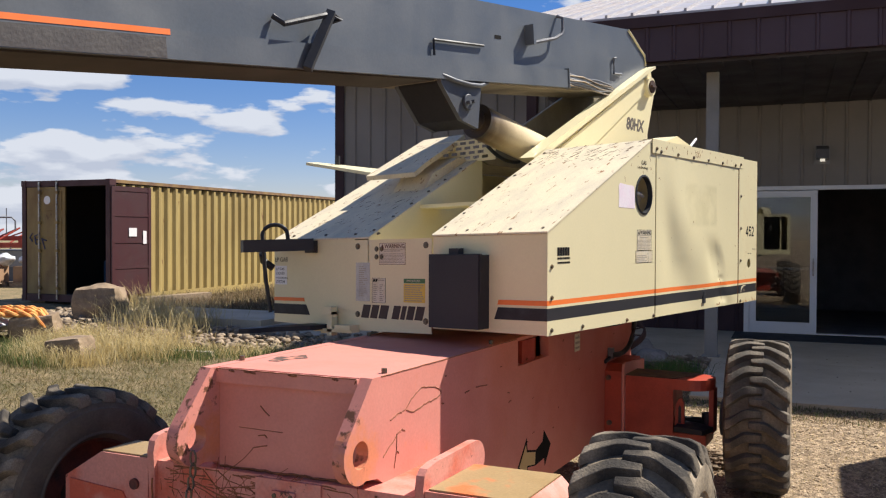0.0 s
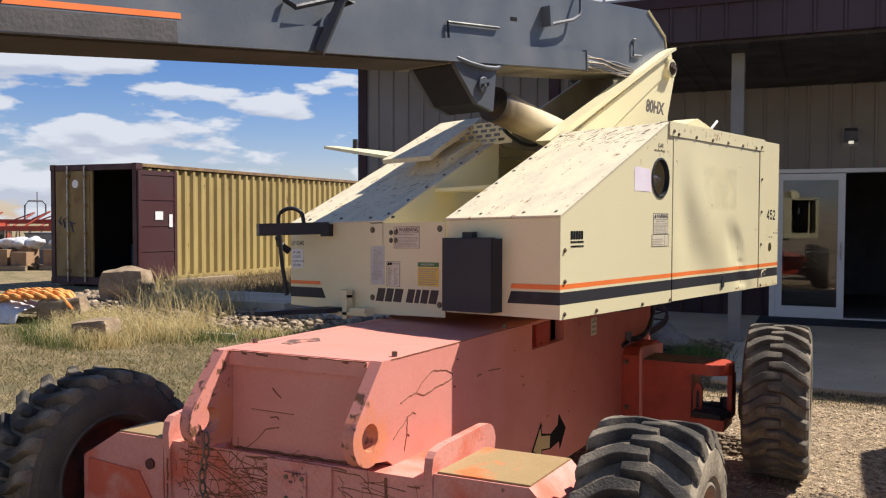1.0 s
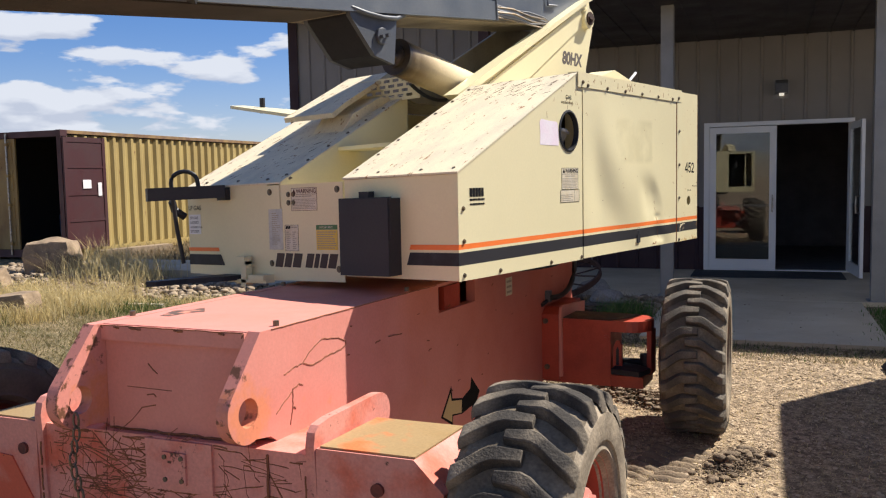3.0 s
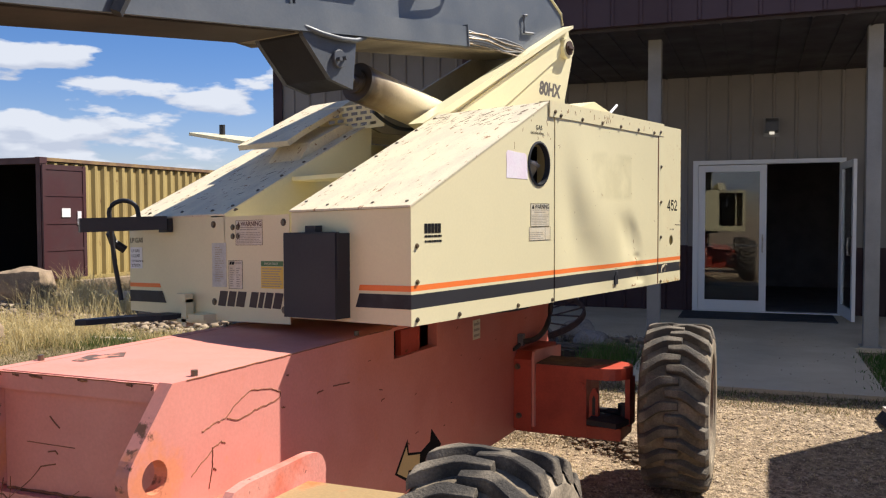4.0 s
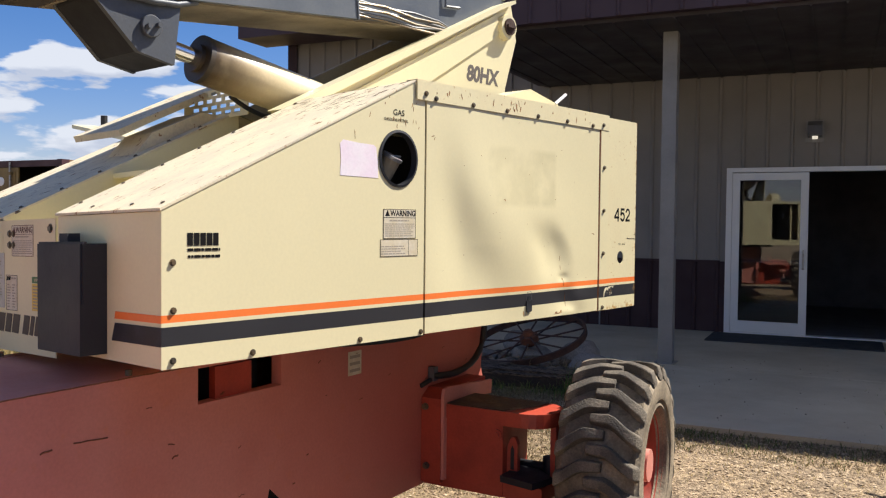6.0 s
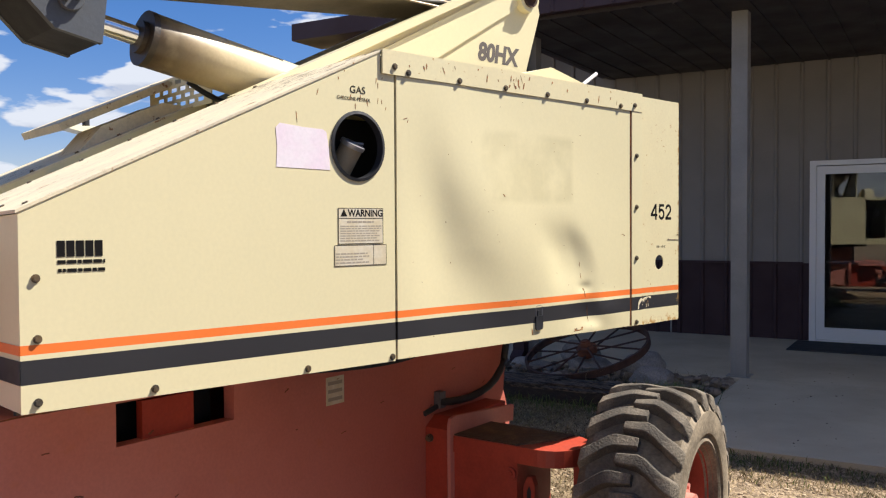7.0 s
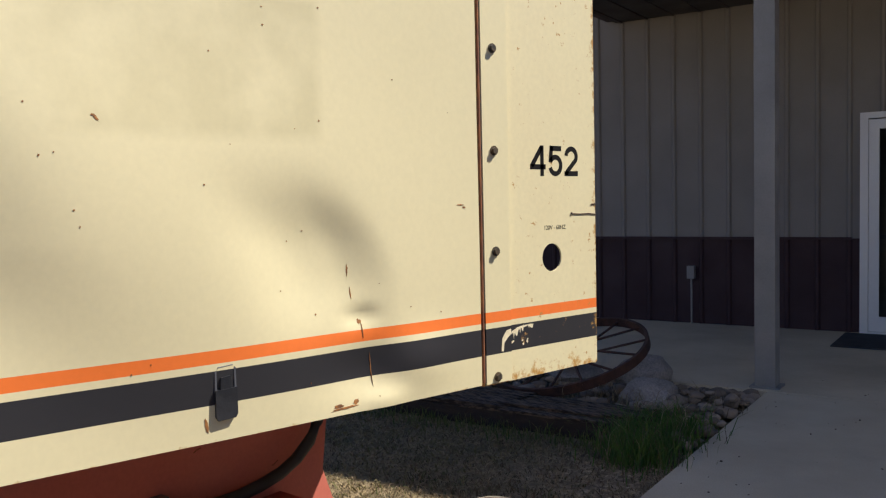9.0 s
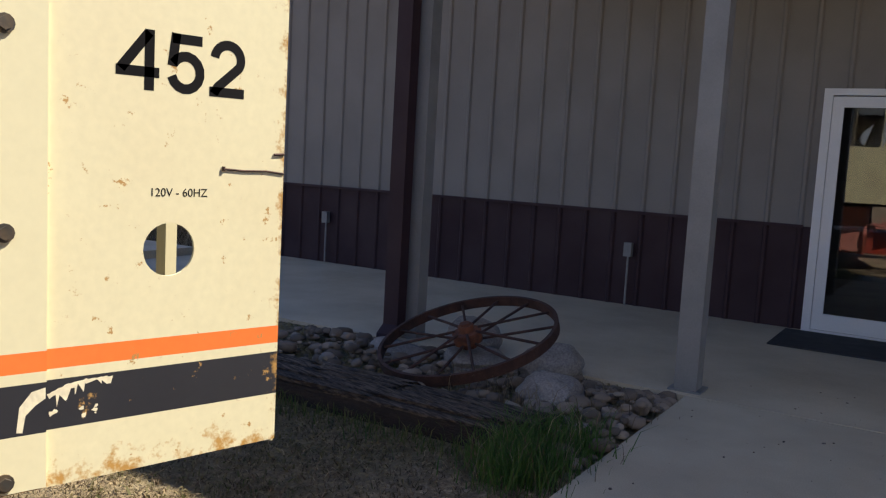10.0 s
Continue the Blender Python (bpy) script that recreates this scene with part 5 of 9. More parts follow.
        pipe(q, [(1.18, half + 0.016, z), (1.0, half + 0.022 + rnd.uniform(0, 0.02), z - 0.02 + rnd.uniform(-0.01, 0.015)), (0.8, half + 0.02 + rnd.uniform(0, 0.02), z - 0.03 - rnd.uniform(0, 0.02)),
                 (0.6, half + 0.012, z - 0.045 + rnd.uniform(-0.01, 0.01)), (0.42, half - 0.02, -0.06)], 0.006, 6)
        part("hydraulic_hose", q, BOLT if k % 2 else DARK_STEEL, b, m=BM, smooth=0.8)
    # lift cylinder bracket below the boom (world frame, plates along the boom)
    face = [(3.688, 2.455), (3.698, 2.425), (3.866, 2.256), (4.012, 2.226), (4.036, 2.44), (4.04, 2.47)]
    bm = bmesh.new()
    prism(bm, face, 0, -2.665, -2.640)
    soften(bm, 0.004)
    br = part("cylinder_bracket", bm, BRACKET_SIDE, LIFT, "grey cylinder bracket under the boom")
    bm = bmesh.new()
    prism(bm, face, 0, -2.95, -2.925)
    soften(bm, 0.004)
    part("side_plate", bm, BRACKET_SIDE, br)
    bm = bmesh.new()
    prism(bm, [(3.690, 2.455), (3.700, 2.426), (3.867, 2.258), (4.008, 2.229), (4.002, 2.252), (3.876, 2.278), (3.725, 2.432), (3.720, 2.455)], 0, -2.925, -2.665)
    soften(bm, 0.004)
    part("front_plate", bm, BRACKET, br, "rust-edged dark bracket face")
    bm = bmesh.new()
    rod(bm, (-2.642, 3.912, 2.353), (-2.622, 3.912, 2.353), 0.041, 28)
    soften(bm, 0.003, 1)
    rod(bm, (-2.625, 3.893, 2.348), (-2.600, 3.893, 2.348), 0.010, 12)
    rod(bm, (-2.625, 3.933, 2.358), (-2.600, 3.933, 2.358), 0.010, 12)
    part("pivot_pin", bm, BRACKET_SIDE, br, "round pin cap with two bolts")
    # hydraulic lift cylinder
    a, d = V((-2.795, 4.215, 2.298)), V((0, 1.0, -0.185)).normalized()
    bm = bmesh.new()
    rod(bm, V((-2.795, 3.915, 2.352)), a + d * 0.02, 0.034, 20)
    cy = part("lift_cylinder", bm, CHROME, LIFT, "chromed rod of the lift cylinder", smooth=0.6)
    bm = bmesh.new()
    rod(bm, a, a + d * 1.35, 0.097, 40)
    soften(bm, 0.008, 2)
    part("barrel", bm, CYL, cy, "cream cylinder barrel", smooth=0.6)
    bm = bmesh.new()
    rod(bm, a - d * 0.004, a + d * 0.018, 0.0985, 40)
    rod(bm, a - d * 0.022, a, 0.058, 24)
    part("gland", bm, BURNT, cy, "oil-blackened cylinder gland", smooth=0.6)
    bm = bmesh.new()
    pipe(bm, arc_pts(a + V((-0.07, 0.20, -0.12)), a + V((-0.05, 0.50, -0.19)), 0.03), 0.011, 8)
    part("feed_hose", bm, BLACK, cy, smooth=0.8)
    bm = bmesh.new()
    pipe(bm, [(-2.68, 3.62, 2.475), (-2.64, 3.70, 2.465), (-2.628, 3.80, 2.448), (-2.625, 3.92, 2.443), (-2.63, 4.02, 2.452), (-2.66, 4.12, 2.485)], 0.012, 8)
    part("hose", bm, BRACKET_SIDE, br, smooth=0.8)


boom()


def upright_arm(x0, x1, main, paint):
    bm = bmesh.new()
    poly = [(4.58, 2.135), (5.96, 2.815), (6.088, 2.862), (6.142, 2.665), (6.045, 2.385), (6.05, 2.17), (5.9, 2.10), (4.7, 2.10)]
    prism(bm, poly, 0, x0, x1)
    soften(bm, 0.004)
    arm = part("boom_arm", bm, paint, LIFT, "cream upright arm plate carrying the boom" if main else "cream far arm plate in a shade-dark tone")
    if main:
        bm = bmesh.new()
        q = [(4.47, 2.105), (5.95, 2.823), (6.075, 2.870), (6.078, 2.853), (5.965, 2.803), (4.52, 2.085)]
        prism(bm, q, 0, x0 - 0.03, x1 + 0.045)
        part("top_flange", bm, CREAM, arm)
        bm = bmesh.new()
        q = [(4.78, 2.17), (5.945, 2.775), (5.985, 2.69), (5.94, 2.645), (5.84, 2.59), (5.12, 2.17)]
        prism(bm, q, 0, x1 + 0.001, x1 + 0.014)
        soften(bm, 0.005)
        part("stiffener", bm, CREAM, arm)
        bm = bmesh.new()
        rod(bm, (x1, 6.026, 2.717), (x1 + 0.04, 6.026, 2.717), 0.066, 28)
        part("bearing_boss", bm, CREAM, arm, smooth=0.6)
        bm = bmesh.new()
        rod(bm, (x1 + 0.035, 6.026, 2.717), (x1 + 0.05, 6.026, 2.717), 0.045, 24)
        cuboid(bm, (x1 + 0.05, 5.993, 2.71), (x1 + 0.062, 6.058, 2.725))
        part("pin_cap", bm, RUSTED, arm, "rusty pin cap")
        lettering("model_marking", "80HX", 0.112, Matrix(((0, 0, 1, x1 + 0.0006), (1, 0, 0, 5.712), (0, 1, 0, 2.395), (0, 0, 0, 1))) , mat("grey_brown_ink", (0.12, 0.10, 0.085), 0.6, fine=0.05, bump=0), arm, "dark model marking", bold=0.0050, squeeze=0.96, shear=0.15)


upright_arm(-2.652, -2.632, True, CREAM)
# far arm: cream darkened in the colour for the shade it stands in
upright_arm(-3.075, -3.055, False, mat("shade_dark_cream_paint", (0.34, 0.29, 0.19), 0.7, other=(0.22, 0.19, 0.13), scale=3, fine=0.08, bump=0.04))


# chassis: own frame, Y along the machine, X to its right
CH = Matrix.Rotation(radians(11.0), 4, "Z") @ Matrix.Translation((-1.885, 0, -0.012))
SKEW = Matrix.Translation((0.366, 0, 0)) @ Matrix(((1, 0, 0, 0), (0.06, 1, 0, 0), (0, 0, 1, 0), (0, 0, 0, 1))) @ Matrix.Translation((-0.366, 0, 0))
CH_BEAM = CH @ SKEW @ Matrix.Translation((0, -0.10, 0))
CH_RECESS = CH @ SKEW @ Matrix.Translation((0, -0.065, 0))
CH_TOP = CH @ SKEW @ Matrix.Translation((0, -0.045, 0))


def chassis():
    def side_poly():
        p = [(2.918, 1.159)]
        for k in range(19):
            a = radians(142 + k * 148 / 18)
            p.append((2.842 + 0.103 * math.cos(a), 0.90 + 0.105 * math.sin(a)))
        p += [(2.955, 0.79), (3.0, 0.76), (3.0, 0.36), (6.33, 0.36), (6.42, 0.70), (6.36, 0.86), (6.40, 1.16), (4.25, 1.16)]
        return p
    for sgn in (1, -1):
        bm = bmesh.new()
        holes = [ring_pts(2.842, 0.90, 0.050, 24)]
        if sgn > 0:
            holes += [[(4.27, 1.02), (4.70, 1.02), (4.70, 1.145), (4.27, 1.145)]]
        x = 0.365 if sgn > 0 else -0.365
        sheet(bm, side_poly(), holes, lambda u, v, w: (x - sgn * w, u, v), 0.05)
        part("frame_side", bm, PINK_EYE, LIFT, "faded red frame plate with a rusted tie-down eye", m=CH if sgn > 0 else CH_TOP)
    boxpart("frame_top", (-0.314, 2.96, 1.135), (0.314, 6.36, 1.158), PINK, LIFT, "faded red frame top", m=CH_TOP)
    boxpart("top_lip", (-0.314, 2.945, 1.10), (0.314, 2.962, 1.155), PINK, LIFT, m=CH_TOP, bev=0.003)
    boxpart("recess_plate", (-0.314, 2.985, 0.768), (0.314, 3.0, 1.134), PINK, LIFT, m=CH_RECESS, bev=0.002)
    boxpart("frame_rear", (-0.314, 6.27, 0.40), (0.314, 6.31, 1.134), PINK, LIFT, m=CH, bev=0.002)
    boxpart("frame_bottom", (-0.314, 3.0, 0.36), (0.314, 6.27, 0.39), RED, LIFT, m=CH, bev=0.002)
    # black plate stands for the shade inside the slot
    boxpart("slot_back", (0.20, 4.25, 0.95), (0.22, 4.72, 1.134), BLACK, LIFT, m=CH, bev=0)
    boxpart("slot_web", (0.316, 4.37, 0.95), (0.345, 4.555, 1.134), RED, LIFT, m=CH, bev=0.002)
    # front axle beam
    beam = boxpart("axle_beam", (-0.60, 2.99, 0.33), (0.56, 3.52, 0.765), PINK_RUST, LIFT, "rust-scratched faded red axle beam", m=CH_BEAM, bev=0.008)
    for sgn in (1, -1):
        bm = bmesh.new()
        p = [(2.985, 0.30), (2.975, 0.70), (2.968, 0.80), (2.978, 0.845), (3.00, 0.865), (3.06, 0.875), (3.37, 0.882)]
        for k in range(7):
            a = radians(90 - k * 22)
            p.append((3.395 + 0.075 * math.cos(a), 0.805 + 0.075 * math.sin(a)))
        p += [(3.46, 0.74), (3.44, 0.30)]
        x0 = 0.562 if sgn > 0 else -0.60 - 0.03
        prism(bm, p, 0, x0, x0 + 0.032)
        soften(bm, 0.006, 2)
        part("axle_cheek", bm, PINK_RUST, LIFT, "rounded faded red cheek plate", m=CH_BEAM)
        xa, xb = (0.596, 1.045) if sgn > 0 else (-1.085, -0.634)
        zt = 0.795 if sgn > 0 else 0.772
        yb = 3.36 if sgn > 0 else 3.18
        cut = 0.10
        q = [(xa, 0.33), (xb, 0.33), (xb, zt - cut), (xb - cut, zt), (xa, zt)] if sgn > 0 else [(xa, 0.33), (xb, 0.33), (xb, zt), (xa + 2 * cut, zt), (xa, zt - 1.2 * cut)]
        bm = bmesh.new()
        prism(bm, q, 1, 2.975, yb)
        soften(bm, 0.008)
        ax = part("axle_extension", bm, PINK_RUST, LIFT, "faded red sliding axle box with a chamfered end", m=CH_BEAM)
        boxpart("worn_top", (xa + (0.01 if sgn > 0 else 2 * cut), 2.985, zt + 0.001), (xb - (cut if sgn > 0 else 0.01), yb - 0.01, zt + 0.007), mat("bare_yellowed_metal", (0.33, 0.225, 0.105), 0.55, 0.1, other=(0.55, 0.15, 0.045), scale=5, lo=0.54, hi=0.66, fine=0.1, bump=0.05), ax, "worn bare metal top with rust", m=CH_BEAM, bev=0)
        if sgn < 0:
            bm = bmesh.new()
            prism(bm, [(xa + 0.03, 0.36), (xb - 0.03, 0.36), (xb - 0.03, 0.47), (xb - 0.13, 0.625), (xa + 0.03, 0.645)], 1, 2.969, 2.977)
            soften(bm, 0.003)
            part("end_panel", bm, RED_WORN, ax, "worn bright red end panel", m=CH_BEAM)
        bm = bmesh.new()
        bx = 0.82 if sgn > 0 else -0.70
        rod(bm, (bx, 2.978, zt - 0.11), (bx, 2.964, zt - 0.11), 0.022, 18)
        part("boss", bm, INNER_RIM, ax, "dark round boss", m=CH_BEAM)
        # hub stub towards the wheel
        bm = bmesh.new()
        rod(bm, (xb if sgn > 0 else xa, 3.2, 0.486), ((1.2 if sgn > 0 else -1.3), 3.2, 0.486), 0.07, 20)
        part("steering_knuckle", bm, INNER_RIM, LIFT, m=CH_BEAM, smooth=0.6)
    # centre plate with small bolted cover
    pl = boxpart("front_plate", (-0.112, 2.978, 0.58), (0.176, 2.990, 0.760), PINK_RUST, LIFT, "bolted plate on the axle beam", m=CH_BEAM, bev=0.003)
    cv = boxpart("small_cover", (-0.032, 2.968, 0.607), (0.07, 2.979, 0.72), PINK_RUST, pl, m=CH_BEAM, bev=0.003)
    for x in (-0.018, 0.054):
        for z in (0.622, 0.703):
            bm = bmesh.new()
            rod(bm, (x, 2.970, z), (x, 2.963, z), 0.009, 8)
            part("bolt", bm, BOLT, cv, m=CH_BEAM)
    # chain with hook from the far eye
    bm = bmesh.new()
    px, py = -0.29, 2.70
    for k in range(11):
        z = 0.84 - k * 0.045
        c = V((px + 0.004 * math.sin(k * 1.3), py - 0.006 * k * 0 + 0.01 * math.cos(k), z))
        t0 = Matrix.Translation(c) @ Matrix.Rotation(radians(90 * (k % 2)), 4, "Z")
        pts = [t0 @ V((0.014 * math.cos(a * math.tau / 10), 0, 0.028 * math.sin(a * math.tau / 10))) for a in range(11)]
        pipe(bm, pts, 0.0045, 5)
    part("chain", bm, BOLT, LIFT, "hanging steel chain", m=CH)
    # rear axle box with fork
    rx = boxpart("rear_axle_box", (0.366, 5.765, 0.36), (0.80, 6.04, 0.765), RED, LIFT, "red rear axle box", m=CH, bev=0.01)
    outline_ = [(0.50, 5.75), (0.90, 5.75)] + [(0.90 + 0.135 * math.sin(radians(a)), 5.8975 - 0.1475 * math.cos(radians(a))) for a in range(15, 180, 15)] + [(0.90, 6.045), (0.50, 6.045)]
    bm = bmesh.new()
    prism(bm, outline_, 2, 0.705, 0.772)
    soften(bm, 0.006)
    part("fork_top", bm, RED, LIFT, "red fork plate with a rounded end", m=CH)
    # grease overlay; its dark tone also takes in the hood's shade
    bm = bmesh.new()
    prism(bm, [(0.50, 5.756), (0.80, 5.758), (0.83, 5.80), (0.90, 5.93), (0.92, 6.03), (0.50, 6.04)], 2, 0.772, 0.778)
    part("axle_grease", bm, mat("shaded_greasy_top", (0.075, 0.050, 0.030), 0.7, other=(0.20, 0.13, 0.075), scale=9, lo=0.5, hi=0.72, fine=0.3, bump=0.4), LIFT, "greasy dirt-covered axle top, darkened for shade under the hood", m=CH)
    boxpart("fork_bottom", (0.80, 5.77, 0.36), (1.0, 6.04, 0.43), RED, LIFT, m=CH)
    boxpart("kingpin_housing", (1.002, 5.86, 0.43), (1.03, 5.99, 0.705), RED, LIFT, m=CH)
    bm = bmesh.new()
    prism(bm, [(0.803, 0.43), (0.862, 0.43), (0.860, 0.61), (0.846, 0.645), (0.826, 0.642), (0.808, 0.60)], 1, 5.80, 5.83)
    soften(bm, 0.006)
    lug = part("steering_lug", bm, RED, LIFT, "upright red lug with a slot", m=CH)
    # black patch paints the shade inside the lug's slot
    bm = bmesh.new()
    prism(bm, [(0.826, 0.49), (0.843, 0.49), (0.844, 0.585), (0.835, 0.605), (0.826, 0.585)], 1, 5.797, 5.801)
    part("slot", bm, BLACK, lug, m=CH)
    bm = bmesh.new()
    rod(bm, (1.04, 6.13, 0.486), (1.2, 6.13, 0.486), 0.12, 20)
    part("hub_stub", bm, DARK_STEEL, LIFT, m=CH)
    bm = bmesh.new()
    prism(bm, [(5.738, 0.40), (5.835, 0.40), (5.862, 0.755), (5.875, 0.768), (6.24, 0.745), (6.245, 0.818), (5.78, 0.850), (5.745, 0.842), (5.735, 0.815)], 0, 0.478, 0.494)
    soften(bm, 0.004)
    part("gusset", bm, PINK, LIFT, "faded red angled gusset plate", m=CH)
    bm = bmesh.new()
    prism(bm, [(5.732, 0.38), (6.2, 0.38), (6.2, 0.84), (5.80, 0.838), (5.735, 0.795)], 0, 0.3665, 0.476)
    soften(bm, 0.003)
    part("gusset_back", bm, RED, LIFT, m=CH)
    bm = bmesh.new()
    pipe(bm, [(0.372, 5.72, 0.853), (0.38, 5.80, 0.872)], 0.012, 8)
    part("hose_end", bm, BLACK, LIFT, m=CH)
    for x_, z in ((0.392, 0.752), (0.40, 0.46)):
        bm = bmesh.new()
        rod(bm, (x_, 5.733, z), (x_, 5.722, z), 0.017, 16)
        rod(bm, (x_, 5.722, z), (x_, 5.710, z), 0.011, 6)
        part("bolt", bm, BOLT, rx, m=CH)
    bm = bmesh.new()
    rod(bm, (0.772, 5.766, 0.655), (0.772, 5.756, 0.655), 0.026, 18)
    rod(bm, (0.772, 5.756, 0.655), (0.772, 5.750, 0.655), 0.013, 12)
    part("boss", bm, RED, rx, m=CH)
    boxpart("rear_axle_box", (-0.80, 5.74, 0.36), (-0.366, 6.45, 0.80), RED, LIFT, m=CH, bev=0.01)
    # steering linkage in the rear fork
    bm = bmesh.new()
    rod(bm, (0.60, 5.98, 0.47), (0.99, 5.90, 0.50), 0.022, 10)
    rod(bm, (0.985, 5.90, 0.455), (0.985, 5.90, 0.55), 0.035, 12)
    part("tie_rod", bm, BLACK, LIFT, "greasy black steering rod", m=CH, smooth=0.7)
    bm = bmesh.new()
    prism(bm, [(0.82, 5.70), (1.0, 5.66), (1.04, 5.80), (0.90, 5.92), (0.82, 5.90)], 2, 0.455, 0.485)
    soften(bm, 0.005)
    part("steering_arm", bm, BLACK, LIFT, "greasy black steering arm", m=CH)
    # thin black plate over the lower fork
    boxpart("grease_plate", (0.81, 5.75, 0.441), (0.95, 6.12, 0.452), BLACK, LIFT, m=CH, bev=0.003)
    # hoses at the rear
    bm = bmesh.new()
    pipe(bm, [(0.39, 5.80, 0.892), (0.40, 5.87, 0.884), (0.40, 5.95, 0.878), (0.40, 6.03, 0.878), (0.40, 6.105, 0.887), (0.40, 6.175, 0.902), (0.40, 6.231, 0.927), (0.40, 6.28, 0.965), (0.40, 6.312, 1.015), (0.40, 6.328, 1.08), (0.39, 6.32, 1.2)], 0.017, 10)
    part("rubber_hose", bm, BLACK, LIFT, "thick black rubber hose", m=CH, smooth=0.8)
    boxpart("hose_clamp", (0.3665, 5.795, 0.865), (0.40, 5.835, 0.935), DARK_STEEL, LIFT, m=CH)
    # slewing ring
    bm = bmesh.new()
    rod(bm, (-2.72, 4.75, 1.15), (-2.72, 4.75, 1.215), 0.52, 48)
    part("slewing_ring", bm, BLACK, LIFT, "black slewing ring", smooth=0.6)
    # vent label and double arrow on the frame side
    boxpart("side_label", (0.3655, 5.13, 0.988), (0.367, 5.226, 1.092), PALE, LIFT, "small faded instruction label", m=CH, bev=0)
    arrow = [(4.27, 0.507), (4.391, 0.637), (4.402, 0.572), (4.522, 0.546), (4.618, 0.572), (4.634, 0.630), (4.739, 0.533), (4.651, 0.431), (4.638, 0.478), (4.514, 0.466), (4.405, 0.482), (4.402, 0.435)]
    bm = bmesh.new()
    prism(bm, arrow, 0, 0.3652, 0.3658)
    ar = part("direction_arrow", bm, INK, LIFT, "black and tan double direction arrow", m=CH)
    bm = bmesh.new()
    prism(bm, [(4.292, 0.507), (4.380, 0.604), (4.391, 0.562), (4.512, 0.538), (4.505, 0.474), (4.396, 0.492), (4.393, 0.455)], 0, 0.3658, 0.3664)
    part("arrow_fill", bm, mat("tan_arrow_fill", (0.55, 0.40, 0.18), 0.6, fine=0.05, bump=0), ar, m=CH)
    # small pegs on the frame top edge
    for y in (3.04, 4.0):
        for x in (0.34, -0.34):
            bm = bmesh.new()
            rod(bm, (x, y, 1.155), (x, y, 1.178), 0.011, 8)
            part("peg", bm, BOLT, LIFT, m=CH)


chassis()


def make_wheel():
    """Meshes of a wheel with its axle along X, outer face towards +X; returns a list of name, mesh, label."""
    R, wide = 0.475, 0.86

    def fit_r(r):
        return 0.24 + (r - 0.275) * 1.149
    n = 72
    prof = [(-0.14, 0.275), (-0.196, 0.296), (-0.207, 0.306), (-0.203, 0.316), (-0.216, 0.345), (-0.217, 0.392), (-0.213, 0.406), (-0.207, 0.409), (-0.197, 0.428), (-0.165, 0.443), (0, 0.449), (0.165, 0.443), (0.200, 0.430), (0.214, 0.412), (0.219, 0.409), (0.222, 0.395), (0.223, 0.350), (0.218, 0.334), (0.210, 0.331), (0.206, 0.318), (0.211, 0.308), (0.204, 0.299), (0.15, 0.275)]
    prof = [(x * wide, fit_r(r)) for x, r in prof]
    bm = bmesh.new()
    rings = [[bm.verts.new((x, r * math.cos(k * math.tau / n), r * math.sin(k * math.tau / n))) for x, r in prof] for k in range(n)]
    for k in range(n):
        for i in range(len(prof) - 1):
            f = bm.faces.new((rings[k][i], rings[(k + 1) % n][i], rings[(k + 1) % n][i + 1], rings[k][i + 1]))
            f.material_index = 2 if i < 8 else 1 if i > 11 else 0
    tyre = bm
    bm = bmesh.new()
    rp = [(0.159, 0.257), (0.163, 0.268), (0.150, 0.266), (0.142, 0.246), (0.06, 0.232), (0.045, 0.208), (0.05, 0.12), (0.05, 0.0)]
    rr = [[bm.verts.new((x, r * math.cos(k * math.tau / 48), r * math.sin(k * math.tau / 48))) for x, r in rp[:-1]] for k in range(48)]
    c = bm.verts.new((0.05, 0, 0))
    for k in range(48):
        for i in range(len(rp) - 2):
            bm.faces.new((rr[k][i], rr[(k + 1) % 48][i], rr[(k + 1) % 48][i + 1], rr[k][i + 1]))
        bm.faces.new((rr[k][-1], rr[(k + 1) % 48][-1], c))
    rim = bm
    bm = bmesh.new()
    rod(bm, (0.04, 0, 0), (0.105, 0, 0), 0.128, 24)
    soften(bm, 0.012, 2)
    rod(bm, (0.095, 0, 0), (0.150, 0, 0), 0.075, 20)
    for k in range(9):
        a = k * math.tau / 9
        rod(bm, (0.05, 0.150 * math.cos(a), 0.150 * math.sin(a)), (0.078, 0.150 * math.cos(a), 0.150 * math.sin(a)), 0.014, 6)
        rod(bm, (0.095, 0.10 * math.cos(a + 0.3), 0.10 * math.sin(a + 0.3)), (0.120, 0.10 * math.cos(a + 0.3), 0.10 * math.sin(a + 0.3)), 0.013, 6)
    hub = bm
    # one chevron lug for each side
    lugs = []
    for s in (1, -1):
        bm = bmesh.new()
        path = [(-0.042, 0.0, 0.0), (0.055, 0.008, 0.0), (0.085, 0.032, 0.0), (0.16, 0.135, -0.003), (0.203, 0.178, -0.014), (0.221, 0.188, -0.060)]
        if s < 0:
            path[-2:] = [(0.194, 0.170, -0.012), (0.204, 0.175, -0.032)]
        path = [(x * wide, da, dr) for x, da, dr in path]
        path[0] = (path[0][0], path[0][1], -0.008)
        wid = [0.036, 0.046, 0.048, 0.050, 0.056, 0.052]
        lo, hi = [], []
        for (x, da, dr), w in zip(path, wid):
            for sg in (-1, 1):
                a, aa = da + sg * w * 0.5 / R, da + sg * w * 0.72 / R
                rt, rb = R + dr, R - 0.040 + dr * 0.6
                hi.append(bm.verts.new((s * x, rt * math.cos(a), rt * math.sin(a))))
                lo.append(bm.verts.new((s * x, rb * math.cos(aa), rb * math.sin(aa))))
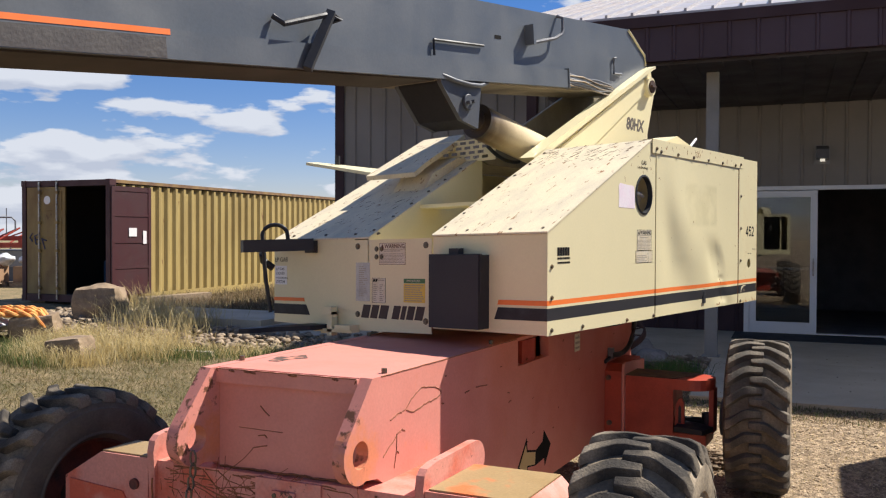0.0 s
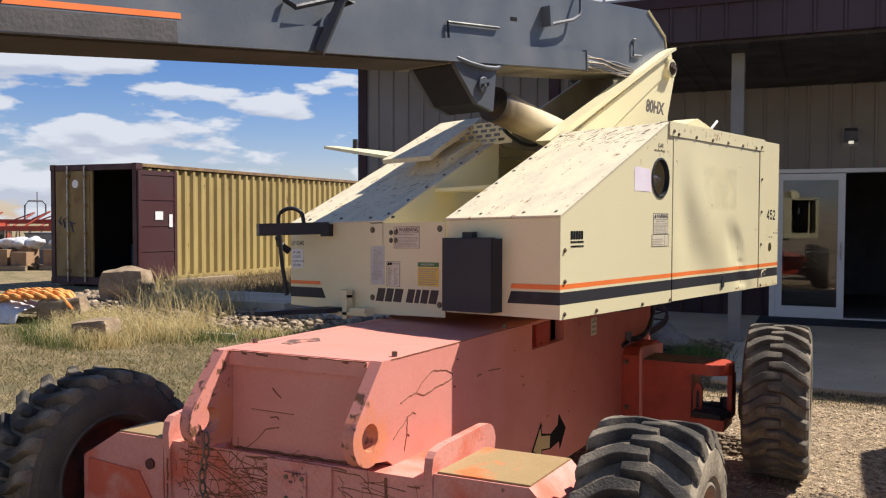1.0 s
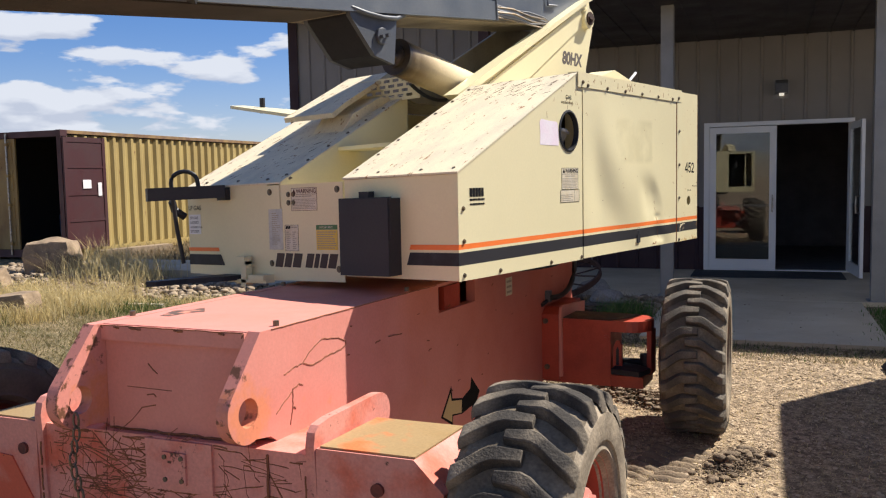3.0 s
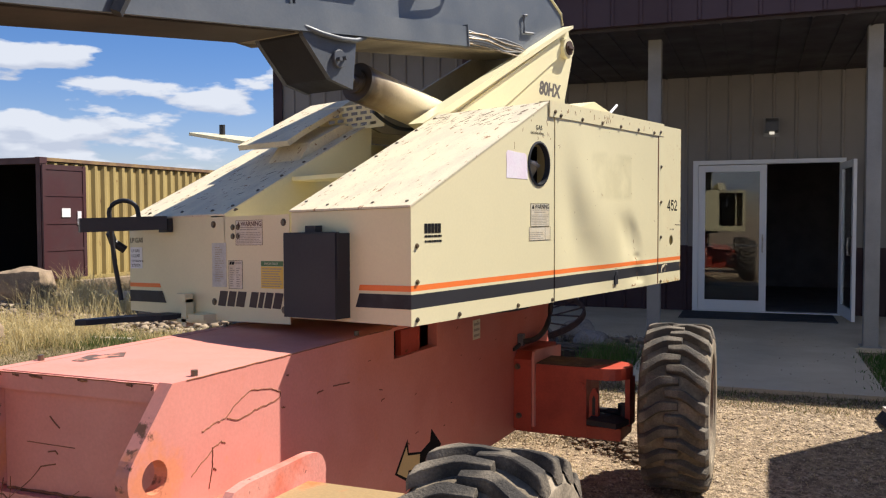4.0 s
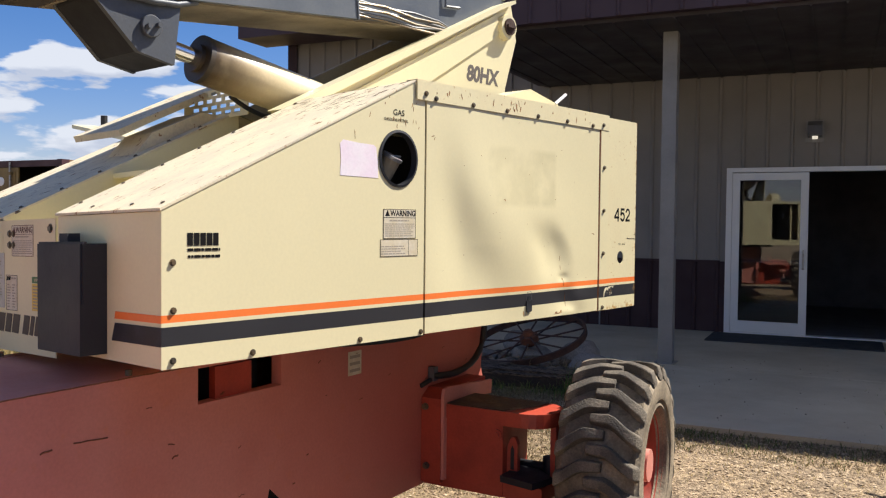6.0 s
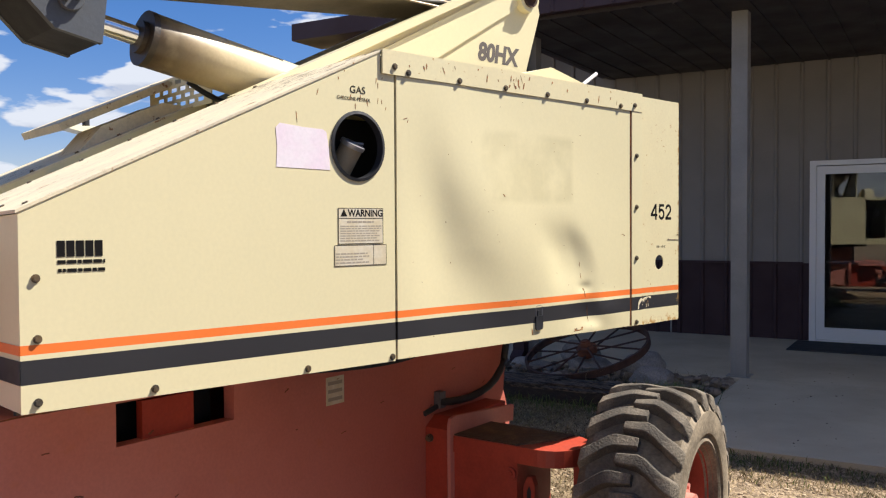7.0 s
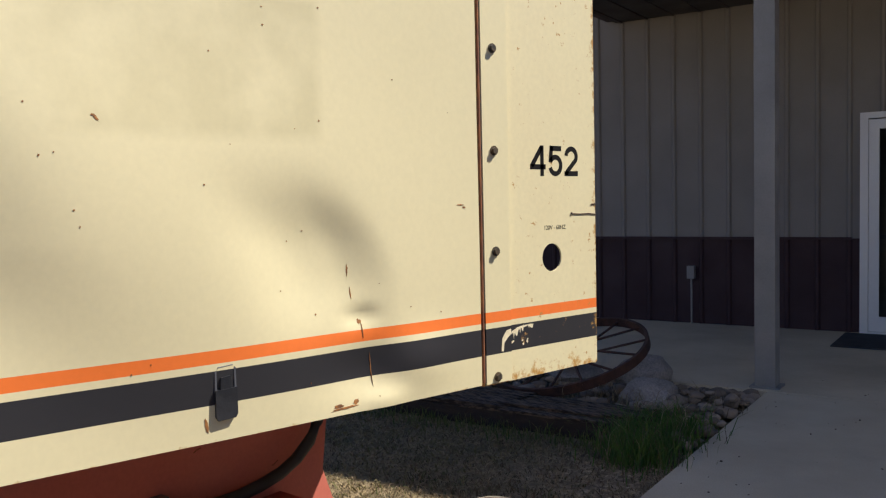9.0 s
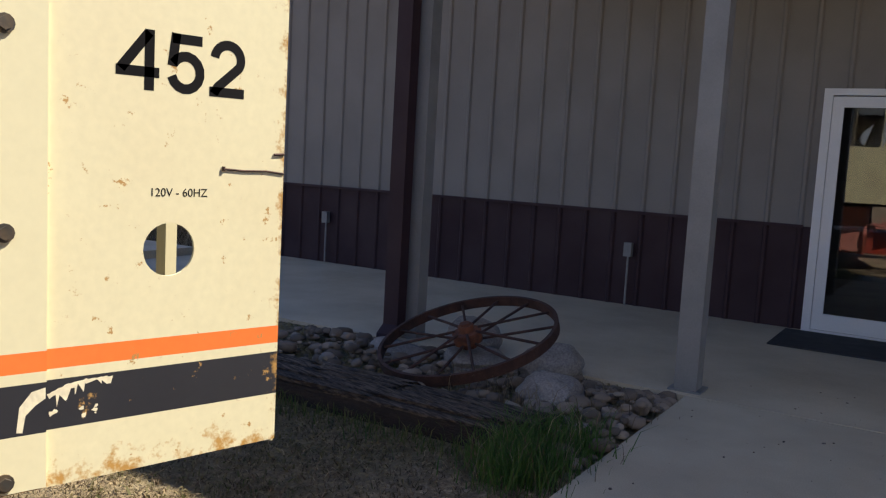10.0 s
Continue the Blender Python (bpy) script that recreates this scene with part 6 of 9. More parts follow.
        for i in range(len(path) - 1):
            a0, a1, b0, b1 = 2 * i, 2 * i + 1, 2 * i + 2, 2 * i + 3
            for f in ((hi[a0], hi[a1], hi[b1], hi[b0]), (lo[a0], hi[a0], hi[b0], lo[b0]), (lo[a1], lo[b1], hi[b1], hi[a1])):
                bm.faces.new(f)
        bm.faces.new((lo[0], lo[1], hi[1], hi[0])), bm.faces.new((lo[-2], hi[-2], hi[-1], lo[-1]))
        bmesh.ops.recalc_face_normals(bm, faces=bm.faces)
        soften(bm, 0.014, 3, 0.5)
        lugs.append(bm)
    return tyre, rim, hub, lugs


def wheels():
    tyre_bm, rim_bm, hub_bm, lug_bms = make_wheel()
    meshes = []
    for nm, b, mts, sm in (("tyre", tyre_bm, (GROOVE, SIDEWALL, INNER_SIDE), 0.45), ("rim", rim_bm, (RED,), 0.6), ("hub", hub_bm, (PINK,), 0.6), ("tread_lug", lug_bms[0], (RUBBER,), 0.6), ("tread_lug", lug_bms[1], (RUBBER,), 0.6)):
        bmesh.ops.recalc_face_normals(b, faces=b.faces)
        me = bpy.data.meshes.new(nm)
        b.to_mesh(me)
        b.free()
        for x in mts:
            me.materials.append(x)
        me.polygons.foreach_set("use_smooth", [True] * len(me.polygons))
        me.set_sharp_from_angle(angle=sm)
        meshes.append((nm, me))
    bm = bmesh.new()
    pr = [(-0.12, 0.242), (-0.142, 0.257), (-0.134, 0.238), (-0.02, 0.226), (-0.02, 0.12), (-0.03, 0.02)]
    rr = [[bm.verts.new((x, r * math.cos(k * math.tau / 40), r * math.sin(k * math.tau / 40))) for x, r in pr] for k in range(40)]
    for k in range(40):
        for i in range(len(pr) - 1):
            bm.faces.new((rr[k][i], rr[k][i + 1], rr[(k + 1) % 40][i + 1], rr[(k + 1) % 40][i]))
    inner = bpy.data.meshes.new("inner_rim")
    bm.to_mesh(inner)
    bm.free()
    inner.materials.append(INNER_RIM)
    meshes.insert(3, ("inner_rim", inner))
    caked = [me.copy() for nm, me in meshes[4:6]]
    for me in caked:
        me.materials[0] = RUBBER_DUSTY
    for cx, cy, cz, head, spin in ((-1.745, 5.791, 0.533, 15.9, 0.1), (-1.189, 2.962, 0.523, 13.6, 0.05), (-3.745, 2.37, 0.480, 186, 0.2), (-4.30, 5.25, 0.485, 194, 0.3)):
        wh = new("wheel")
        wh.parent = LIFT
        wh.matrix_basis = Matrix.Translation(V((cx, cy, cz)) - LIFT.location) @ Matrix.Rotation(radians(head), 4, "Z") @ Matrix.Rotation(spin, 4, "X")
        tagged(wh, "dusty lugged tyre on a red rim")
        for nm, me in meshes[:4]:
            o = new(nm, me)
            o.parent = wh
            if nm == "hub" and cy < 4:      # heavier drive hubs at the front
                o.scale = (1.30, 1.22, 1.22)
        for side in (0, 1):
            for k in range(21):
                o = new("tread_lug", caked[side] if cy > 5.5 else meshes[4 + side][1])
                o.parent = wh
                o.matrix_basis = Matrix.Rotation((k + 0.5 * side) * math.tau / 21, 4, "X")


wheels()

# ---------- decals and small fittings of the lift ----------
def on_side(y, z, x=X_R + 0.0012):
    """Pose of writing on the right-hand side, reading towards the rear."""
    return Matrix(((0, 0, 1, x), (1, 0, 0, y), (0, 1, 0, z), (0, 0, 0, 1)))


def on_front(x, z, y=Y_F - 0.0078):
    return Matrix(((1, 0, 0, x), (0, 0, -1, y), (0, 1, 0, z), (0, 0, 0, 1)))


def outline(bm, u0, v0, u1, v1, w, put):
    for a, b in (((u0, v0), (u1, v0 + w)), ((u0, v1 - w), (u1, v1)), ((u0, v0 + w), (u0 + w, v1 - w)), ((u1 - w, v0 + w), (u1, v1 - w))):
        put(bm, a, b)


def side_flat(x0, x1):
    return lambda bm, a, b: cuboid(bm, (x0, a[0], a[1]), (x1, b[0], b[1]))


def front_flat(y0, y1):
    return lambda bm, a, b: cuboid(bm, (a[0], y0, a[1]), (b[0], y1, b[1]))


def text_bars(bm, put, u0, u1, v0, v1, rows, rnd, ragged=0.12):
    h = (v1 - v0) / rows
    for r in range(rows):
        a = u0
        end = u1 - rnd.uniform(0, ragged) * (u1 - u0)
        while a < end - 0.004:
            b = min(end, a + rnd.uniform(0.006, 0.022))
            put(bm, (a, v0 + r * h + h * 0.28), (b, v0 + r * h + h * 0.74))
            a = b + 0.003


def side_decals():
    rnd = random.Random(11)
    side = [c for c in LIFT.children if c.name.startswith("hood_side")][0]
    x = X_R + 0.0006
    put = side_flat(x, x + 0.0006)
    ink = side_flat(x + 0.0006, x + 0.0010)
    # warning label
    bm = bmesh.new()
    put(bm, (4.399, 1.586), (4.566, 1.692))
    lab = part("warning_label", bm, PALE, LIFT, "faded warning label")
    bm = bmesh.new()
    outline(bm, 4.399, 1.586, 4.566, 1.692, 0.0016, ink)
    ink(bm, (4.4006, 1.6605), (4.5644, 1.6622))
    prism(bm, [(4.407, 1.667), (4.431, 1.667), (4.419, 1.689)], 0, x + 0.0006, x + 0.001)
    part("label_border", bm, INK, lab)
    lettering("label_text", "WARNING", 0.0285, on_side(4.434, 1.6675, x + 0.0008), INK, lab, bold=0.0008, squeeze=0.94)
    bm = bmesh.new()
    text_bars(bm, ink, 4.43, 4.535, 1.645, 1.657, 1, rnd)
    text_bars(bm, ink, 4.406, 4.56, 1.592, 1.642, 7, rnd)
    part("fine_print", bm, FAINT, lab)
    bm = bmesh.new()
    put(bm, (4.385, 1.522), (4.578, 1.583))
    lab = part("instruction_label", bm, PALE, LIFT, "faded instruction label")
    bm = bmesh.new()
    outline(bm, 4.385, 1.522, 4.578, 1.583, 0.0012, ink)
    ink(bm, (4.528, 1.5235), (4.5292, 1.5818))
    part("label_border", bm, INK, lab)
    bm = bmesh.new()
    text_bars(bm, ink, 4.389, 4.525, 1.527, 1.562, 4, rnd, 0.3)
    part("fine_print", bm, FAINT, lab)
    # torn white patch beside the filler
    poly = []
    cs = [(4.193, 1.802), (4.372, 1.800), (4.368, 1.86), (4.360, 1.908), (4.348, 1.915), (4.28, 1.917), (4.205, 1.923), (4.192, 1.91), (4.196, 1.86)]
    bm = bmesh.new()
    prism(bm, cs, 0, x, x + 0.0004)
    part("torn_patch", bm, PINKTAPE, LIFT, "torn pinkish white sticker")
    lettering("filler_text", "GAS", 0.030, on_side(4.444, 2.030, x + 0.0002), INK, side, squeeze=1.05)
    lettering("filler_text", "GASOLINE-PETROL", 0.0145, on_side(4.398, 2.008, x + 0.0002), INK, side, squeeze=1.0)
    # dealer's mark as plain bars
    bm = bmesh.new()
    for k in range(5):
        put(bm, (3.612 + k * 0.0215, 1.572), (3.630 + k * 0.0215, 1.609))
    text_bars(bm, put, 3.613, 3.722, 1.551, 1.569, 1, rnd, 0.02)
    text_bars(bm, put, 3.614, 3.722, 1.532, 1.549, 1, rnd, 0.02)
    part("dealer_mark", bm, INK, LIFT, "black dealer's mark as bars")
    rear = [c for c in LIFT.children if c.name.startswith("hood_rear_side")][0]
    def stroke(pts, w=0.0112):
        left, right = [], []
        for i, (u, v) in enumerate(pts):
            (a, b), (c, d) = pts[max(0, i - 1)], pts[min(len(pts) - 1, i + 1)]
            ln = math.hypot(c - a, d - b)
            nu, nv = -(d - b) / ln * w / 2, (c - a) / ln * w / 2
            left.append((u + nu, v + nv)), right.append((u - nu, v - nv))
        for i in range(len(pts) - 1):
            f = [bm.verts.new((X_R + 0.0002, *q)) for q in (left[i], left[i + 1], right[i + 1], right[i])]
            bm.faces.new(f)
    def arc(cu, cv, ru, rv, a0, a1, n=14):
        return [(cu + ru * math.cos(radians(a0 + (a1 - a0) * i / n)), cv + rv * math.sin(radians(a0 + (a1 - a0) * i / n))) for i in range(n + 1)]
    bz, hz = 1.6585, 0.0665
    for nm, runs in (("4", [[(6.0435, bz), (6.0435, bz + hz)], [(6.043, bz + hz - 0.003), (6.011, bz + 0.0215)], [(6.006, bz + 0.020), (6.055, bz + 0.020)]]),
                     ("5", [[(6.106, bz + hz - 0.0056), (6.070, bz + hz - 0.0056)], [(6.0745, bz + hz), (6.070, bz + 0.030)], arc(6.0865, bz + 0.0235, 0.0175, 0.0185, 150, -165)]),
                     ("2", [arc(6.139, bz + hz - 0.0225, 0.0170, 0.0170, 175, -28) + [(6.143, bz + 0.026), (6.126, bz + 0.011), (6.1215, bz + 0.003)], [(6.116, bz + 0.0056), (6.161, bz + 0.0056)]])):
        bm = bmesh.new()
        for run in runs:
            stroke(run)
        part("unit_digit", bm, INK, rear, "black stencilled digit " + nm)
    lettering("outlet_text", "120V - 60HZ", 0.0135, on_side(6.046, 1.5405, X_R + 0.0001), INK, rear, squeeze=0.98)
    # crack, chips in the stripe and rusty runs
    bm = bmesh.new()
    pipe(bm, [(x, 6.137, 1.574), (x, 6.165, 1.5725), (x, 6.195, 1.573), (x, 6.220, 1.5705)], 0.0012, 5)
    pipe(bm, [(x, 6.137, 1.572), (x, 6.137, 1.577)], 0.0022, 6)
    part("rust_crack", bm, RUSTED, rear, "rusty crack")
    bm = bmesh.new()
    pipe(bm, [(x, 6.205, 1.594), (x, 6.220, 1.595)], 0.0015, 5)
    part("rust_crack", bm, RUSTED, rear, "rusty crack")
    bm = bmesh.new()
    pipe(bm, [(x, 5.855, 1.60), (x, 5.845, 1.605)], 0.003, 5)
    part("rust_crack", bm, RUSTED, rear, "rusty crack")
    bm = bmesh.new()
    chip = random.Random(23)
    upp, low, t = [], [], 0.0
    while t < 1.0:
        y, zt = 5.937 + 0.068 * t, 1.326 + 0.012 * math.sin(min(1.0, t * 1.6) * math.pi / 2)
        upp.append((y, zt + chip.uniform(-0.001, 0.001)))
        low.append((y + chip.uniform(-0.003, 0.005), zt - chip.choice((0.004, 0.007, 0.015, 0.021)) * (1.15 - 0.6 * t) * chip.uniform(0.7, 1.1)))
        t += chip.uniform(0.03, 0.075)
    low.sort()
    prism(bm, upp + [(6.008, 1.338)] + low[::-1], 0, X_R - 0.001, X_R + 0.0002)
    prism(bm, [(5.905, 1.291), (5.911, 1.290), (5.914, 1.308), (5.924, 1.318), (5.934, 1.324), (5.934, 1.336), (5.920, 1.333), (5.908, 1.318)], 0, X_R + 0.004, X_R + 0.0062)
    for k in range(7):
        y, z, r_ = chip.uniform(5.94, 5.995), chip.uniform(1.290, 1.312), chip.uniform(0.0012, 0.0045)
        prism(bm, [(y + r_ * chip.uniform(0.5, 1.3) * math.cos(q * math.tau / 6), z + r_ * chip.uniform(0.4, 1.0) * math.sin(q * math.tau / 6)) for q in range(6)], 0, X_R - 0.001, X_R + 0.0002)
    part("paint_chip", bm, mat("pale_bare_primer", (0.80, 0.70, 0.47), 0.5, fine=0.1, bump=0.1), rear, "flaked cream patch in the stripe")
    bm = bmesh.new()
    def blot(y, z, a, b, tilt=0.0):
        n = 18
        ct, st = math.cos(tilt), math.sin(tilt)
        wob = [0.65 + 0.5 * rnd.random() for k in range(n)]
        def at(u, v, lift):
            yy, zz = y + u * ct - v * st, z + u * st + v * ct
            base = X_R + 0.008 if zz > 2.1 else X_R + 0.003 + door_dent(yy, zz) if 4.62 < yy < 5.85 else X_R
            return bm.verts.new((base + lift, yy, zz))
        mid, ring, low = at(0, 0, 0.0006), [], []
        for k in range(n):
            u, v = a * wob[k] * math.cos(k * math.tau / n), b * wob[k] * math.sin(k * math.tau / n)
            ring.append(at(u, v, 0.0005)), low.append(at(u, v, -0.002))
        for k in range(n):
            m_ = (k + 1) % n
            bm.faces.new((mid, ring[k], ring[m_])), bm.faces.new((ring[m_], ring[k], low[k], low[m_]))
    for y, z, a, b, tl in ((5.515, 1.238, 0.030, 0.0025, 0.05), (5.500, 1.243, 0.012, 0.003, 0.0), (5.538, 1.246, 0.006, 0.004, 0.5), (5.552, 1.392, 0.005, 0.005, 0.0), (5.556, 1.376, 0.0013, 0.016, 0.1), (5.575, 1.300, 0.0012, 0.03, 0.1),
                           (5.090, 1.740, 0.007, 0.002, -0.9), (5.086, 1.744, 0.003, 0.002, 0.0), (5.53, 1.487, 0.0012, 0.012, 0.0), (5.535, 1.445, 0.0012, 0.010, 0.1), (4.26, 1.945, 0.0012, 0.018, 0.1), (5.247, 1.255, 0.003, 0.012, 0.2),
                           (4.655, 1.97, 0.010, 0.0015, 0.3), (4.665, 1.962, 0.006, 0.0015, 1.2), (5.80, 1.60, 0.010, 0.0015, 0.0), (5.81, 1.595, 0.004, 0.002, 0.0)):
        blot(y, z, a, b, tl)
    for k in range(26):
        blot(rnd.choice((rnd.uniform(4.6, 5.9), rnd.uniform(4.95, 5.25))), rnd.uniform(2.115, 2.158), rnd.uniform(0.001, 0.004), rnd.uniform(0.003, 0.016), rnd.uniform(-0.5, 0.5))
    for k in range(14):
        blot(4.60 - rnd.uniform(0.0, 0.28), rnd.uniform(1.99, 2.10), rnd.uniform(0.0008, 0.002), rnd.uniform(0.003, 0.012), rnd.uniform(-0.6, 0.3))
    for k in range(40):
        blot(rnd.uniform(4.64, 5.84), rnd.uniform(1.235, 2.08), rnd.uniform(0.0008, 0.002), rnd.uniform(0.0008, 0.002))
    tagged(part("rust_mark", bm, mat("orange_brown_rust", (0.34, 0.14, 0.035), 0.85, other=(0.16, 0.07, 0.03), scale=60, fine=0.2, bump=0.1), LIFT, "small orange rust marks on the cream door"), kind="stuff")


side_decals()


def front_decals():
    rnd = random.Random(5)
    y = Y_F - 0.0065
    put, ink = front_flat(y - 0.0008, y), front_flat(y - 0.0012, y - 0.0008)
    bm = bmesh.new()
    put(bm, (-2.879, 1.535), (-2.708, 1.644))
    lab = part("warning_label", bm, PALE, LIFT, "faded warning label")
    bm = bmesh.new()
    outline(bm, -2.879, 1.535, -2.708, 1.644, 0.0018, ink)
    ink(bm, (-2.877, 1.6115), (-2.71, 1.6132))
    prism(bm, [(-2.872, 1.618), (-2.848, 1.618), (-2.860, 1.640)], 1, y - 0.0012, y - 0.0008)
    border = mat("dark_red_ink", (0.10, 0.035, 0.025), 0.6, fine=0, bump=0)
    part("label_border", bm, border, lab)
    lettering("label_text", "WARNING", 0.029, on_front(-2.845, 1.618, y - 0.001), border, lab, bold=0.0006, squeeze=0.94)
    bm = bmesh.new()
    text_bars(bm, ink, -2.85, -2.735, 1.598, 1.609, 1, rnd)
    text_bars(bm, ink, -2.872, -2.715, 1.542, 1.593, 7, rnd)
    part("fine_print", bm, FAINT, lab)
    bm = bmesh.new()
    put(bm, (-3.042, 1.348), (-2.945, 1.546))
    lab = part("data_plate", bm, mat("silver_data_plate", (0.52, 0.49, 0.47), 0.4, 0.4, other=(0.42, 0.40, 0.40), scale=12, fine=0.1, bump=0.02), LIFT, "worn silver data plate")
    bm = bmesh.new()
    text_bars(bm, ink, -3.02, -2.96, 1.37, 1.53, 16, rnd, 0.5)
    part("fine_print", bm, FAINT, lab)
    bm = bmesh.new()
    put(bm, (-2.929, 1.342), (-2.838, 1.468))
    lab = part("load_label", bm, PALE, LIFT, "faded load label")
    bm = bmesh.new()
    outline(bm, -2.929, 1.342, -2.838, 1.468, 0.0015, ink)
    for k in range(2):
        prism(bm, [(-2.924 + k * 0.016, 1.449), (-2.911 + k * 0.016, 1.449), (-2.907 + k * 0.016, 1.463), (-2.920 + k * 0.016, 1.463)], 1, y - 0.0012, y - 0.0008)
    part("label_border", bm, INK, lab)
    bm = bmesh.new()
    text_bars(bm, ink, -2.89, -2.845, 1.45, 1.463, 1, rnd)
    for u in (-2.92, -2.878):
        text_bars(bm, ink, u, u + 0.032, 1.35, 1.438, 9, rnd, 0.4)
    part("fine_print", bm, FAINT, lab)
    bm = bmesh.new()
    put(bm, (-2.719, 1.349), (-2.584, 1.442))
    lab = part("notice_label", bm, YELLOW, LIFT, "yellow and green notice label")
    bm = bmesh.new()
    put(bm, (-2.719, 1.444), (-2.584, 1.466))
    part("notice_head", bm, GREEN, lab)
    lettering("label_text", "IMPORTANT", 0.0155, on_front(-2.700, 1.4495, y - 0.001), PALE, lab)
    bm = bmesh.new()
    text_bars(bm, ink, -2.712, -2.592, 1.353, 1.438, 8, rnd, 0.15)
    part("fine_print", bm, FAINT, lab)
    # maker's mark as slanted blocks
    ink_brown = mat("brown_black_ink", (0.045, 0.022, 0.02), 0.5, fine=0, bump=0)
    u = -3.006
    for w, gap in ((0.052, 0.010), (0.048, 0.010), (0.055, 0.032), (0.046, 0.010), (0.028, 0.010), (0.044, 0.010), (0.050, 0.0)):
        sl = 0.018
        bm = bmesh.new()
        prism(bm, [(u, 1.264), (u + w, 1.262), (u + w + sl, 1.330), (u + sl, 1.331)], 1, y - 0.0008, y)
        part("mark_block", bm, ink_brown, F_MID, "slanted dark block of a maker's mark")
        u += w + gap
    # gas lettering on the far panel
    yf = Y_F - 0.0012
    lettering("gas_text", "LP GAS", 0.034, on_front(-3.675, 1.553, yf), INK, F_LEFT)
    bm = bmesh.new()
    front_flat(yf - 0.0006, yf)(bm, (-3.672, 1.425), (-3.575, 1.53))
    gl = part("gas_label", bm, WHITE, LIFT, "small white gas label")
    for k, w in enumerate(("LP GAS", "LIQUID", "WITHDRAWAL", "SYSTEM")):
        lettering("gas_text", w, 0.021 if len(w) < 8 else 0.0145, on_front(-3.662, 1.505 - k * 0.024, yf - 0.001), INK, gl)
    # rope cleat bracket in cream, low on the front
    boxpart("hinge_bracket", (-3.30, Y_F - 0.06, 1.185), (-3.02, Y_F - 0.002, 1.20), CREAM, LIFT, bev=0.003)
    boxpart("hinge_bracket", (-3.13, Y_F - 0.075, 1.20), (-3.02, Y_F - 0.006, 1.225), CREAM, LIFT, "small cream hinge bracket", bev=0.003)
    boxpart("hinge_post", (-3.20, Y_F - 0.06, 1.165), (-3.165, Y_F - 0.02, 1.29), CREAM, LIFT, bev=0.004)
    boxpart("hinge_head", (-3.235, Y_F - 0.065, 1.275), (-3.165, Y_F - 0.02, 1.315), CREAM, LIFT, bev=0.006)
    bm = bmesh.new()
    sheet(bm, [(-3.30, 1.17), (-3.18, 1.17), (-3.18, 1.265), (-3.30, 1.265)], [], lambda u, v, w: (u, Y_F - 0.006 + w, v), 0.004)
    part("patch_plate", bm, CREAM, LIFT)
    # swing-out tank bracket: two dark arms and a hose
    bm = bmesh.new()
    a, b = V((-3.49, 3.15, 1.64)), V((-3.345, 3.50, 1.645))
    d = (b - a).normalized()
    s = V((d.y, -d.x, 0)) * 0.025
    for lo, hi in ((-0.032, 0.032),):
        q = [a - s, b - s, b + s, a + s]
        v0 = [bm.verts.new(p + V((0, 0, lo))) for p in q]
        v1 = [bm.verts.new(p + V((0, 0, hi))) for p in q]
        bm.faces.new(v0[::-1]), bm.faces.new(v1)
        for i in range(4):
            bm.faces.new((v0[i], v0[(i + 1) % 4], v1[(i + 1) % 4], v1[i]))
    soften(bm, 0.006)
    arm = part("tank_arm", bm, BLACK, LIFT, "black tank bracket arm")
    boxpart("arm_plate", (-3.40, Y_F - 0.03, 1.60), (-3.33, Y_F - 0.002, 1.665), BLACK, arm)
    boxpart("arm_plate", (-3.62, Y_F - 0.05, 1.625), (-3.36, Y_F - 0.02, 1.66), BLACK, arm)
    bm = bmesh.new()
    q = [(-3.44, 3.09), (-3.40, 3.12), (-3.36, 3.26), (-3.25, 3.40), (-3.22, 3.51), (-3.36, 3.51), (-3.44, 3.30), (-3.47, 3.12)]
    prism(bm, q, 2, 1.195, 1.22)
    soften(bm, 0.004)
    part("tank_foot", bm, BLACK, LIFT, "low black bracket plate")
    bm = bmesh.new()
    loop = [V((-3.515 - 0.055 * math.cos(k * math.pi / 10), 3.39 - 0.04 * math.cos(k * math.pi / 10), 1.70 + 0.055 * math.sin(k * math.pi / 10))) for k in range(11)]
    pipe(bm, [V((-3.56, 3.40, 1.28)), V((-3.575, 3.38, 1.45)), V((-3.572, 3.36, 1.60))] + loop + [V((-3.458, 3.435, 1.66))], 0.011, 8)
    part("gas_hose", bm, BLACK, LIFT, "thin black gas hose", smooth=0.8)
    bm = bmesh.new()
    pipe(bm, [(-3.60, 3.45, 1.52), (-3.62, 3.40, 1.56), (-3.58, 3.36, 1.60)], 0.02, 8)
    part("gas_valve", bm, BLACK, LIFT)


front_decals()



def lean_hood():
    """The turntable leans a little to its left side: sink the hood's parts by their distance from the right-hand panel."""
    names = ("front_panel", "sloping_top", "inner_wall", "cross_brace", "trough_floor", "side_tray", "tray_pin", "hinge_", "step_grille", "warning_label", "data_plate",
             "load_label", "notice_label", "gas_", "patch_plate", "tank_", "document_box", "rust_scrape", "hood_side.001", "flat_top")
    for ob in [c for c in LIFT.children if c.name.startswith(names)]:
        for o in [ob] + list(ob.children):
            if o.type != "MESH":
                continue
            for v in o.data.vertices:
                far = v.co.x + LIFT.location.x - X_R
                if far < -0.004:
                    v.co.z += 0.026 * far
                    v.co.x += 0.017 * far
            o.data.update()


lean_hood()


